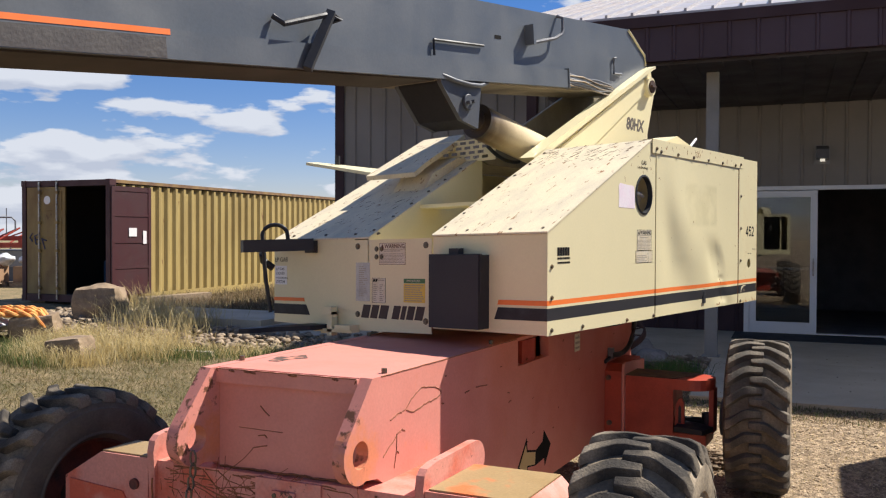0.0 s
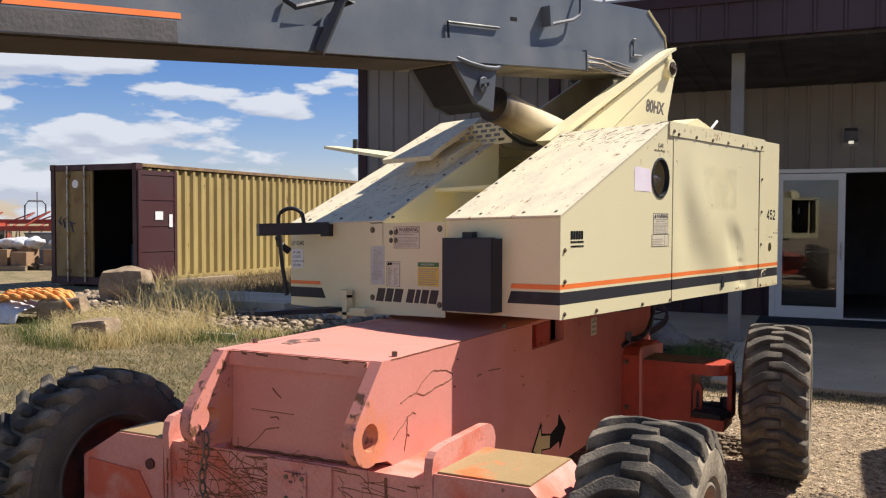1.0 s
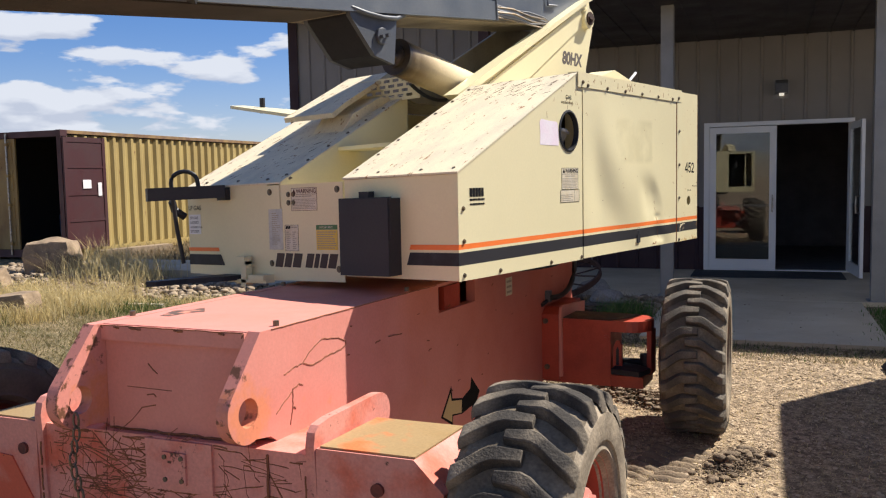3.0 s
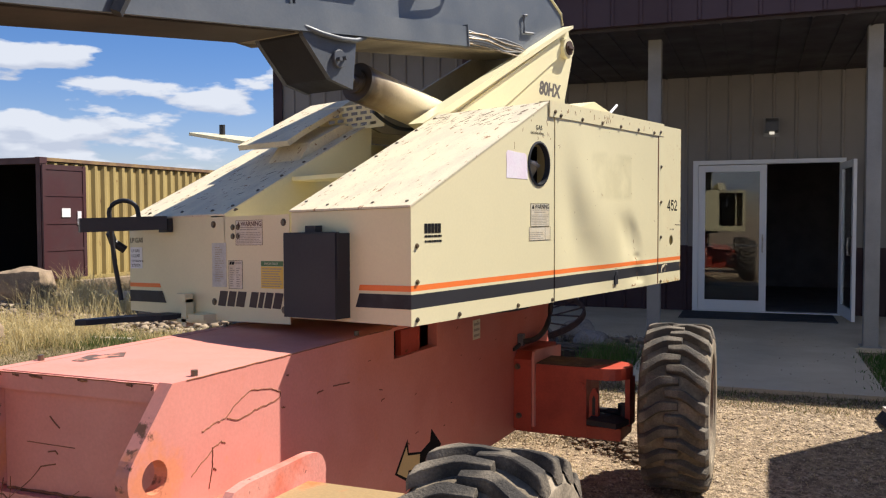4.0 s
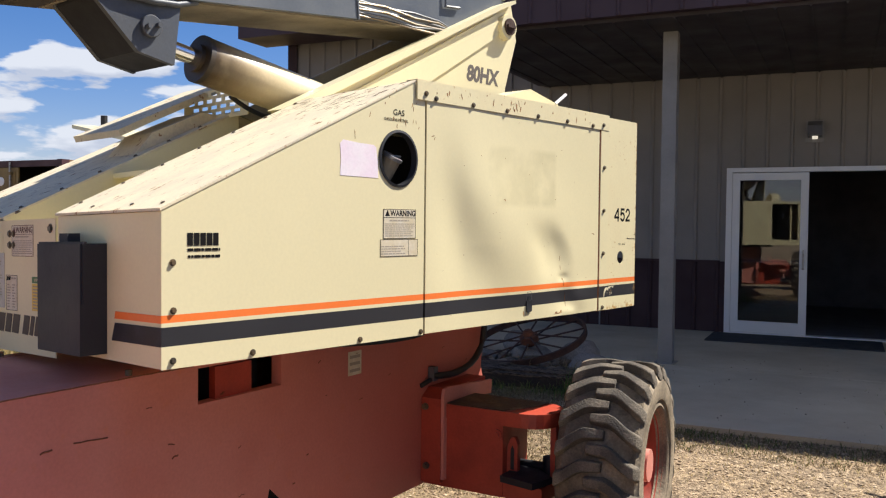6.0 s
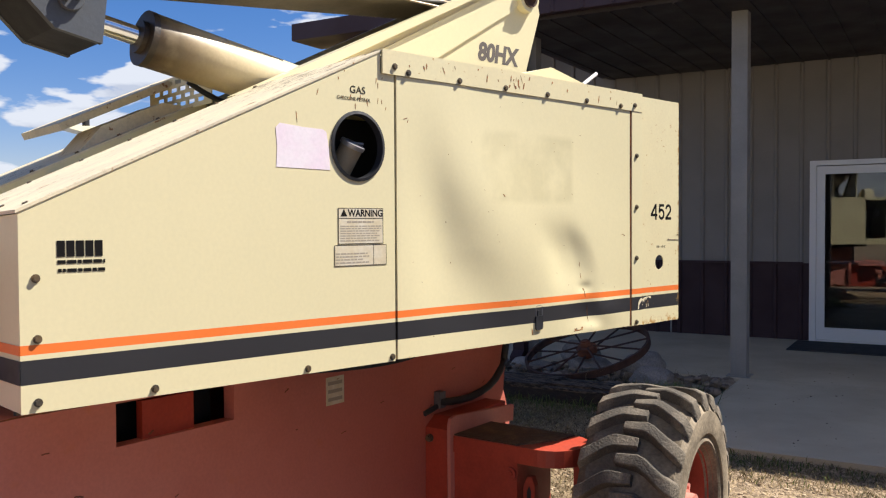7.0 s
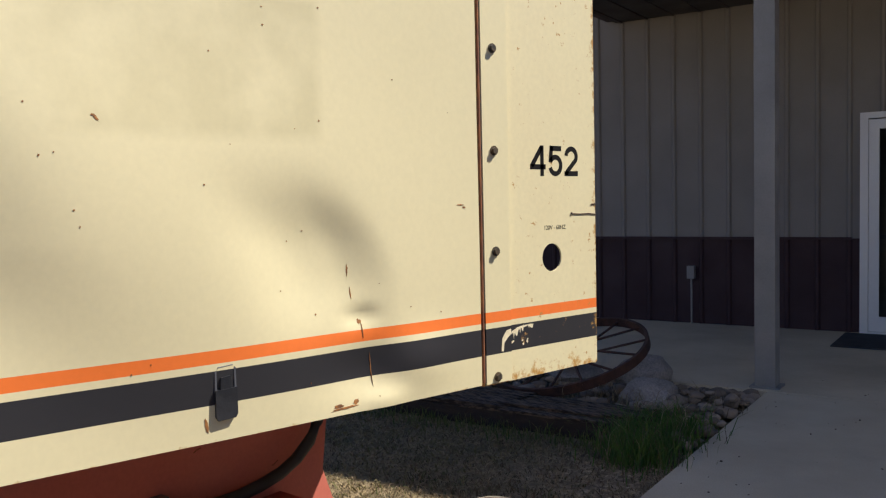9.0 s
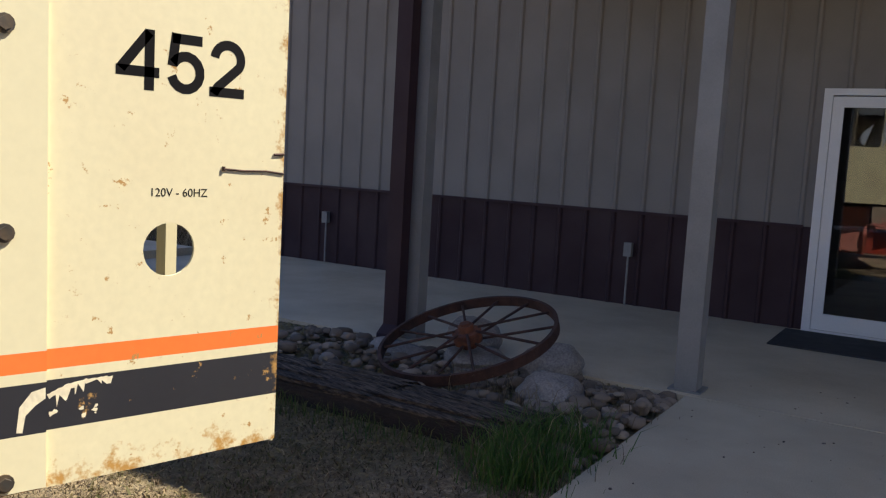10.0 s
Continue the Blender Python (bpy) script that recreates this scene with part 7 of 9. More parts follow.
def frame_scars():
    rnd = random.Random(9)
    # scratched and rusted beam face
    bm = bmesh.new()
    yf = 2.9885
    def scratch(p, ang, length, w, y=yf):
        x, z = p
        pts = []
        k = max(3, int(length / 0.02))
        for i in range(k + 1):
            pts.append((x, z))
            ang += rnd.uniform(-0.09, 0.09) + (rnd.choice((-0.6, 0.6)) if rnd.random() < 0.13 else 0.0)
            x += length / k * math.cos(ang)
            z += length / k * math.sin(ang)
        lo = [(px, pz - w * rnd.uniform(0.3, 1)) for px, pz in pts]
        hi = [(px, pz + w * rnd.uniform(0.3, 1)) for px, pz in pts]
        for i in range(k):
            f = [bm.verts.new((q[0], y, q[1])) for q in (lo[i], lo[i + 1], hi[i + 1], hi[i])]
            g = [bm.verts.new((q[0], y + 0.003, q[1])) for q in (lo[i], lo[i + 1], hi[i + 1], hi[i])]
            bm.faces.new(f), bm.faces.new(g[::-1])
            for m_ in range(4):
                bm.faces.new((f[m_], g[m_], g[(m_ + 1) % 4], f[(m_ + 1) % 4]))
    for k in range(290):
        p = (rnd.choice((rnd.uniform(-0.58, 0.54), rnd.uniform(-0.58, -0.13))), 0.36 + 0.38 * rnd.random() ** 0.8)
        if -0.12 < p[0] < 0.18 and p[1] > 0.57 or rnd.random() < 0.5 and p[1] > 0.6:
            continue
        a = rnd.choice((0, 0.1, -0.1, 0.25, 0.02, 1.5, -0.6)) + rnd.uniform(-0.2, 0.2)
        scratch(p, a, rnd.uniform(0.02, 0.20), rnd.uniform(0.0008, 0.0040))
    for k in range(34):
        scratch((rnd.uniform(-0.55, 0.2), rnd.uniform(0.40, 0.70)), rnd.uniform(-0.12, 0.12), rnd.uniform(0.2, 0.45), 0.0024)
    for k in range(14):
        scratch((rnd.uniform(-0.58, 0.2), rnd.uniform(0.745, 0.757)), 0, rnd.uniform(0.05, 0.22), 0.0035)
    scratch((0.40, 0.745), -1.5, 0.22, 0.006)
    scratch((0.30, 0.70), -1.55, 0.14, 0.002)
    scratch((0.30, 0.70), 0.05, 0.09, 0.003)
    tagged(part("surface_wear", bm, SCRAPE, LIFT, "rusted scratches on the axle beam", m=CH_BEAM), kind="stuff")
    # long scrapes on the side plate and top
    bm = bmesh.new()
    def scrape(pts, r=0.0035, x=0.3655):
        fine = []
        for (a, b), (c, d) in zip(pts, pts[1:]):
            for i in range(5):
                q = i / 5
                fine.append((x, a + (c - a) * q + rnd.uniform(-0.0025, 0.0025), b + (d - b) * q + rnd.uniform(-0.0025, 0.0025)))
        fine.append((x, *pts[-1]))
        pipe(bm, fine, r, 5)
    scrape([(3.04, 0.985), (3.10, 1.00), (3.16, 1.005), (3.20, 1.04), (3.28, 1.072), (3.38, 1.06), (3.445, 1.035), (3.44, 1.015), (3.38, 1.005), (3.30, 1.0), (3.22, 0.985), (3.16, 1.003)], 0.0022)
    scrape([(2.99, 0.86), (3.04, 0.89), (3.10, 0.925), (3.13, 0.935), (3.15, 0.925)], 0.002)
    scrape([(3.09, 0.925), (3.085, 0.86), (3.07, 0.80)], 0.002)
    scrape([(3.67, 0.985), (3.71, 0.99)], 0.003)
    scrape([(3.78, 0.995), (3.90, 0.985)], 0.0025)
    for k in range(26):
        a, b = rnd.uniform(3.0, 6.2), rnd.uniform(0.5, 1.13)
        scrape([(a, b), (a + rnd.uniform(0.008, 0.03), b + rnd.uniform(-0.01, 0.01))], rnd.uniform(0.0015, 0.003))
    tagged(part("surface_wear", bm, SCRAPE, LIFT, "rusty scrapes on the frame plate", m=CH), kind="stuff")
    bm = bmesh.new()
    prism(bm, [(-0.237, 3.159), (-0.27, 3.25), (-0.287, 3.29), (-0.24, 3.291), (-0.215, 3.382), (-0.142, 3.295), (-0.186, 3.237), (-0.19, 3.161)], 2, 1.158, 1.1592)
    part("worn_arrow", bm, mat("worn_black_paint", (0.10, 0.06, 0.045), 0.7, other=(0.5, 0.2, 0.14), scale=22, lo=0.5, hi=0.6, fine=0.2, bump=0.05), LIFT, "worn black arrow on the frame top", m=CH_TOP)
    # rust lines along seams and edges
    bm = bmesh.new()
    def seam(a, b, r=0.0018, jit=0.0025):
        a, b = V(a), V(b)
        dy = 0.0 if a.x > 0.364 and b.x < 0.3656 and a.x < 0.3656 else -0.10 if a.y < 2.944 or a.y > 2.97 and a.z < 0.76 or abs(a.x) > 0.5 else -0.065 if a.y > 2.97 else -0.045
        a, b = [SKEW @ (p + V((0, dy, 0))) if dy else p for p in (a, b)]
        n = max(4, int((b - a).length / 0.03))
        pipe(bm, [a.lerp(b, i / n) + V((rnd.uniform(-jit, jit) * 0.3, rnd.uniform(-jit, jit), rnd.uniform(-jit, jit))) for i in range(n + 1)], r, 5)
    seam((-0.27, 2.9845, 1.100), (0.27, 2.9845, 1.098))
    seam((-0.27, 2.9845, 1.100), (-0.312, 2.962, 1.150), 0.0025)
    seam((0.27, 2.9845, 1.098), (0.312, 2.962, 1.150), 0.003)
    seam((0.3655, 2.98, 1.1575), (0.3655, 4.25, 1.1575), 0.0022, 0.001)
    seam((-0.31, 2.945, 1.1545), (0.31, 2.945, 1.1545), 0.0022, 0.001)
    seam((-0.31, 2.984, 0.772), (0.33, 2.984, 0.772), 0.005, 0.003)
    seam((0.40, 2.985, 0.752), (0.40, 2.985, 0.50), 0.005, 0.003)
    for z in (0.70, 0.60, 0.50, 0.42):
        seam((0.5625, 2.963, z), (0.5625, 2.963, z - 0.09), 0.003)
        seam((-0.60, 2.963, z), (-0.60, 2.963, z - 0.09), 0.0035)
    for x in (-0.25, -0.18, 0.02, 0.21):
        seam((x, 2.944, 1.15), (x + rnd.uniform(0.02, 0.06), 2.944, 1.146), 0.004)
    tagged(part("edge_wear", bm, SCRAPE, LIFT, "dark rust along the plate edges", m=CH), kind="stuff")
    # recess scratches
    bm = bmesh.new()
    pipe(bm, [(-0.22, 2.984, 0.93), (-0.02, 2.984, 0.927)], 0.0014, 5)
    pipe(bm, [(-0.12, 2.984, 1.02), (-0.10, 2.984, 1.0), (-0.08, 2.984, 0.985)], 0.0025, 5)
    pipe(bm, [(-0.13, 2.984, 0.905), (-0.10, 2.984, 0.91), (-0.09, 2.984, 0.90)], 0.0025, 5)
    part("surface_wear", bm, SCRAPE, LIFT, m=CH_RECESS)
    bm = bmesh.new()
    for z in (1.002, 1.032, 1.062):
        cuboid(bm, (0.367, 5.14, z), (0.3675, 5.216, z + 0.013))
    part("label_bars", bm, FAINT, LIFT, m=CH)


frame_scars()

# ---------- rocks, timbers and clutter ----------
def lumpy(seed, size, rough=0.25, sub=3, flat=0.0):
    """A worn stone as a bmesh: a noisy ball, cut flat here and there."""
    bm = bmesh.new()
    bmesh.ops.create_icosphere(bm, subdivisions=sub, radius=1.0)
    o = V((seed * 3.7, seed * 1.9, seed * 5.3))
    cuts = []
    rr = random.Random(seed)
    for k in range(6):
        n = V((rr.uniform(-1, 1), rr.uniform(-1, 1), rr.uniform(-0.3, 1))).normalized()
        cuts.append((n, rr.uniform(0.62, 0.9)))
    for v in bm.verts:
        p = v.co.copy()
        p *= 1 + rough * noise.noise(p * 1.4 + o) + rough * 0.4 * noise.noise(p * 3.5 + o)
        for n, d in cuts:
            e = p.dot(n) - d
            if e > 0:
                p -= n * e * flat
        v.co = V((p.x * size[0], p.y * size[1], p.z * size[2]))
    return bm


def boulder(name, at, size, seed, material, label, flat=0.8, turn=0.0, sink=0.25):
    bm = lumpy(seed, size, 0.22, 4, flat)
    m = Matrix.Translation((at[0], at[1], at[2] + size[2] * (1 - sink))) @ Matrix.Rotation(turn, 4, "Z")
    return tagged(part(name, bm, material, m=m, smooth=0.5), label, "boulder")


g = ground_z
def rock_block(at, size, seed, turn, label, tilt=0.0, round_=0.34):
    """A rough, flat-sided quarry block with bedding lines."""
    bm = bmesh.new()
    bmesh.ops.create_cube(bm, size=2.0)
    bmesh.ops.subdivide_edges(bm, edges=bm.edges[:], cuts=11, use_grid_fill=True)
    o = V((seed * 2.3, seed * 4.1, seed * 1.7))
    for v in bm.verts:
        p = v.co.copy()
        ball = p.normalized() * 1.25
        p = p.lerp(ball, round_ + 0.06 * noise.noise(p * 0.8 + o))
        p *= 1 + 0.13 * noise.noise(p * 0.9 + o) + 0.05 * noise.noise(p * 3.1 + o)
        p.x *= 1 + 0.03 * noise.noise(V((seed, 0, p.z * 7)))
        p.y *= 1 + 0.03 * noise.noise(V((seed, 3, p.z * 7)))
        p.x *= 1 - 0.10 * (p.z + 1) * 0.5
        v.co = V((p.x * size[0], p.y * size[1], p.z * size[2] + tilt * p.x * size[0]))
    m = Matrix.Translation((at[0], at[1], g(at[0], at[1]) + size[2] * 0.86)) @ Matrix.Rotation(turn, 4, "Z")
    return tagged(part("boulder", bm, ROCK, m=m, smooth=0.45), label, "boulder")


rock_block((-13.75, 8.16), (0.41, 0.36, 0.335), 3, 0.75, "large tan sandstone block on the rock bed", 0.0, 0.52)
rock_block((-12.30, 6.34), (0.33, 0.27, 0.20), 14, 0.9, "brown sandstone block under orange webbing", 0.1)
rock_block((-10.10, 5.70), (0.25, 0.22, 0.15), 8, 0.6, "squat brown stone in dry grass", 0.12)
boulder("boulder", (-4.18, 9.51, g(-4.18, 9.51)), (0.20, 0.19, 0.135), 21, GRANITE, "round speckled granite boulder beside old timbers", 0.3, 0.0, 0.5)
boulder("boulder", (-5.42, 10.05, g(-5.42, 10.05)), (0.20, 0.17, 0.16), 22, GRANITE, "pale granite boulder behind the iron wheel", 0.5, 0.5, 0.25)
boulder("boulder", (-4.62, 10.02, g(-4.62, 10.02)), (0.22, 0.18, 0.14), 24, GRANITE, "pale granite boulder in the cobble bed", 0.5, 0.9, 0.25)
boulder("boulder", (-5.55, 9.45, g(-5.55, 9.45)), (0.24, 0.14, 0.09), 27, GRANITE, "flat pale stone against the timber", 0.8, 0.3, 0.25)
boulder("boulder", (-4.95, 9.62, g(-4.95, 9.62)), (0.26, 0.2, 0.12), 29, GRANITE, "flat grey stone under the iron wheel", 0.8, 0.9, 0.3)


def scatter_stones(name, count, place, sizes, material, seed, label, category, sub=1, squash=0.6):
    """Many stones in one mesh."""
    rnd = np.random.RandomState(seed)
    protos = []
    for k in range(6):
        b = lumpy(50 + k + seed, (1, 1, squash), 0.35, sub, 0.8)
        b.verts.ensure_lookup_table()
        protos.append((np.array([v.co[:] for v in b.verts]), [[v.index for v in f.verts] for f in b.faces]))
        b.free()
    verts, faces, base = [], [], 0
    for k in range(count):
        p = place(rnd)
        s = sizes[0] + (sizes[1] - sizes[0]) * rnd.rand() ** 2.2
        vs, fs = protos[k % 6]
        a = rnd.rand() * math.tau
        sc = np.array([1, 0.65 + 0.35 * rnd.rand(), 0.7 + 0.4 * rnd.rand()]) * s
        q = vs * sc
        c, n = math.cos(a), math.sin(a)
        q = np.stack([q[:, 0] * c - q[:, 1] * n, q[:, 0] * n + q[:, 1] * c, q[:, 2]], 1) + np.array(p) + np.array([0, 0, s * 0.25])
        verts += q.tolist()
        faces += [[i + base for i in f] for f in fs]
        base += len(vs)
    ob = raw_mesh(name, verts, faces, material)
    ob.data.polygons.foreach_set("use_smooth", [sub > 1] * len(ob.data.polygons))
    return tagged(ob, label, category, kind="stuff")


def stone_material(name, c0, c1, c2):
    m = mat(name, c0, 0.9, fine=0.15, bump=0.2, bump_scale=60)
    nt = m.node_tree
    b = nt.nodes["Principled BSDF"]
    src = b.inputs["Base Color"].links[0].from_socket
    geo, r, mx = nt.nodes.new("ShaderNodeNewGeometry"), nt.nodes.new("ShaderNodeValToRGB"), nt.nodes.new("ShaderNodeMixRGB")
    r.color_ramp.elements[0].color, r.color_ramp.elements[1].color = (*c1, 1), (*c2, 1)
    e = r.color_ramp.elements.new(0.5)
    e.color = (*c0, 1)
    nt.links.new(geo.outputs["Random Per Island"], r.inputs[0])
    mx.inputs[0].default_value = 0.75
    nt.links.new(src, mx.inputs[1])
    nt.links.new(r.outputs[0], mx.inputs[2])
    nt.links.new(mx.outputs[0], b.inputs["Base Color"])
    return m


PEBBLE = stone_material("yard_gravel", (0.36, 0.265, 0.165), (0.13, 0.09, 0.058), (0.62, 0.49, 0.345))
# One river rock in two tones: sun painted into COBBLE_SUN, shade into the other.
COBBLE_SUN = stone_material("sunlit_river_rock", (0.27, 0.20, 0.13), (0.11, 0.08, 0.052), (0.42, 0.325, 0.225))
COBBLE_SHADE = stone_material("shaded_river_rock", (0.19, 0.14, 0.10), (0.07, 0.055, 0.042), (0.36, 0.28, 0.21))


def in_b(bx0, bx1, by0, by1, lift=0.0, heap=0.0):
    def f(r):
        bx, by = bx0 + (bx1 - bx0) * r.rand(), by0 + (by1 - by0) * r.rand()
        p = on_ground(bx, by, lift + heap * math.sin(math.pi * (by - by0) / (by1 - by0)) * r.rand())
        return p[:]
    return f


def gravel_spot(r):
    x = -3.4 + 4.4 * r.rand()
    y = 3.6 + 5.6 * r.rand()
    return (x, y, ground_z(x, y) - 0.002)


def near_gravel(r):
    x, y = -2.2 + 2.6 * r.rand(), 5.2 + 3.4 * r.rand()
    return (x, y, ground_z(x, y) - 0.002)


scatter_stones("gravel", 19000, gravel_spot, (0.0035, 0.017), PEBBLE, 1, "loose tan gravel on the yard", "gravel")
scatter_stones("gravel", 12000, near_gravel, (0.003, 0.013), PEBBLE, 2, "loose tan gravel before the porch", "gravel")
scatter_stones("cobbles", 640, in_b(-3.6, -0.72, 9.75, 11.0, 0.0, 0.10), (0.022, 0.08), COBBLE_SHADE, 3, "shaded river cobbles bordering the porch slab", "cobbles", 2)
scatter_stones("cobbles", 90, in_b(-1.35, -0.72, 9.3, 10.9, 0.02, 0.05), (0.03, 0.075), COBBLE_SHADE, 7, "shaded river cobbles beside the walkway", "cobbles", 2)
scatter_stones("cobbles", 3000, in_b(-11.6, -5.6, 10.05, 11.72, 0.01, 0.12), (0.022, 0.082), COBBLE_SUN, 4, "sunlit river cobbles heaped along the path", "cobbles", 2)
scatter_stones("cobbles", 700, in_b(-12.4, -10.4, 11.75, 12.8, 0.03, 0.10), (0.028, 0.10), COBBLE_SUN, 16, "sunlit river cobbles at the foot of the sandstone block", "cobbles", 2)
scatter_stones("cobbles", 60, in_b(1.6, 3.2, 10.2, 11.0, 0.0, 0.06), (0.03, 0.07), COBBLE_SHADE, 5, "small cobbles by the porch post", "cobbles", 2)


def rough_plank(x0, x1, y, z, w, h, seed, jag=0.1, torn=1.0):
    """A split length of old timber with ragged ends and a torn surface."""
    bm = bmesh.new()
    r = random.Random(seed)
    n = max(8, int((x1 - x0) / 0.06))
    k_ = 14
    rings = []
    off = [r.uniform(-jag, jag) for k in range(k_)]
    for i in range(n + 1):
        x = x0 + (x1 - x0) * i / n
        ring = []
        for k in range(k_):
            a = k * math.tau / k_ + math.pi / k_
            u, v = math.cos(a), math.sin(a)
            s = 1 / max(abs(u), abs(v))
            wob = 1 + torn * (0.10 * noise.noise((x * 0.9, k * 1.7, seed)) + 0.26 * noise.noise((x * 7, k * 3.1, seed)) + 0.18 * noise.noise((x * 0.4, k * 5.3, seed + 9)))
            end = off[k] if i in (0, n) else off[k] * 0.4 if i in (1, n - 1) else 0
            ring.append(bm.verts.new((x + end, y + u * s * w / 2 * wob, z + h / 2 + v * s * h / 2 * wob)))
        rings.append(ring)
    for a, b in zip(rings, rings[1:]):
        for k in range(k_):
            bm.faces.new((a[k], b[k], b[(k + 1) % k_], a[(k + 1) % k_]))
    bm.faces.new(rings[0]), bm.faces.new(rings[-1][::-1])
    return bm


def on_slab(r):
    bx, by = -0.6 + 1.9 * r.rand(), 8.5 + 3.5 * r.rand()
    p = BEX * bx + BEY * by
    return (p.x, p.y, 0.194)


scatter_stones("slab_litter", 110, on_slab, (0.003, 0.011), COBBLE_SHADE, 15, "bits of gravel and leaf litter on the slab", "litter", 1)


def timber(bx0, bx1, by, w, h, z, seed, label):
    t = thing("old_timber", B @ V((bx0, by, z)), label, "timber", "timber edging")
    part("core", rough_plank(bx0, bx1, by, z, w * 0.98, h * 0.92, seed, 0.05, 0.3), TIMBER, t, m=B, smooth=0.4)
    r = random.Random(seed)
    x = bx0
    while x < bx1 - 0.4:
        e = min(bx1 + 0.02, x + r.uniform(0.7, 1.3))
        for k in range(3):
            part("split_plank", rough_plank(x + r.uniform(-0.1, 0.1), e + r.uniform(-0.15, 0.1), by - w * 0.33 + k * w * 0.33, z + h * (0.84 + r.uniform(-0.05, 0.03)), w * 0.30, h * r.uniform(0.10, 0.20), seed * 31 + k + int(x * 100), 0.12), PLANK, t, m=B, smooth=0.4)
        x = e - 0.05
    return t


timber(-4.3, -1.20, 9.45, 0.22, 0.20, 0.10, 2, "split weathered dark railway timber edging the rock bed")
timber(-4.4, -1.10, 9.68, 0.20, 0.19, 0.11, 5, "weathered dark railway timber with a cracked top")


def edging_board():
    a, b = V((-10.50, 6.50, 0)), V((-9.12, 7.09, 0))
    d = (b - a).normalized()
    m = Matrix.Translation((a.x, a.y, ground_z(a.x, a.y))) @ Matrix.Rotation(math.atan2(d.y, d.x), 4, "Z")
    bm = bmesh.new()
    cuboid(bm, (0, -0.045, -0.02), ((b - a).length, 0.045, 0.045))
    soften(bm, 0.008)
    tagged(part("edging_board", bm, mat("bleached_board", (0.50, 0.43, 0.33), 0.85, other=(0.36, 0.29, 0.21), scale=5, fine=0.12, bump=0.15), m=m), "pale bleached edging board lying in the grass", "board")


edging_board()


def wagon_wheel():
    c = V((-4.92, 9.51, 0.435))
    u = V((0.80, 0.56, 0.22)).normalized()
    v = V((-0.50, 0.82, 0.26))
    v = (v - u * v.dot(u)).normalized()
    n = u.cross(v)
    m = Matrix(((u.x, v.x, n.x, c.x), (u.y, v.y, n.y, c.y), (u.z, v.z, n.z, c.z), (0, 0, 0, 1)))
    t = thing("wagon_wheel", (c.x, c.y, g(c.x, c.y)), "rusted iron spoked wagon wheel leaning on stones", "wheel")
    bm = bmesh.new()
    R = 0.592
    prof = [(R - 0.012, -0.034), (R + 0.012, -0.034), (R + 0.012, 0.034), (R - 0.012, 0.034)]
    n_ = 64
    rr = [[bm.verts.new((r * math.cos(k * math.tau / n_), r * math.sin(k * math.tau / n_), z)) for r, z in prof] for k in range(n_)]
    for k in range(n_):
        for i in range(4):
            bm.faces.new((rr[k][i], rr[(k + 1) % n_][i], rr[(k + 1) % n_][(i + 1) % 4], rr[k][(i + 1) % 4]))
    part("rim", bm, RUSTED, t, "rusted flat iron rim", m=m, smooth=0.6)
    bm = bmesh.new()
    rod(bm, (0, 0, -0.07), (0, 0, 0.09), 0.052, 20)
    rod(bm, (0, 0, -0.03), (0, 0, 0.045), 0.098, 24)
    rod(bm, (0, 0, 0.09), (0, 0, 0.105), 0.036, 16)
    soften(bm, 0.006, 2)
    part("hub", bm, mat("orange_rusted_hub", (0.19, 0.06, 0.024), 0.85, other=(0.09, 0.036, 0.022), scale=12, bump=0.3), t, "orange rusted hub", m=m, smooth=0.6)
    for k in range(14):
        bm = bmesh.new()
        a = k * math.tau / 14
        z0 = 0.05 if k % 2 else -0.02
        rod(bm, (0.08 * math.cos(a), 0.08 * math.sin(a), z0), ((R - 0.01) * math.cos(a), (R - 0.01) * math.sin(a), 0.0), 0.0095, 8)
        part("spoke", bm, RUSTED, t, m=m, smooth=0.8)


wagon_wheel()


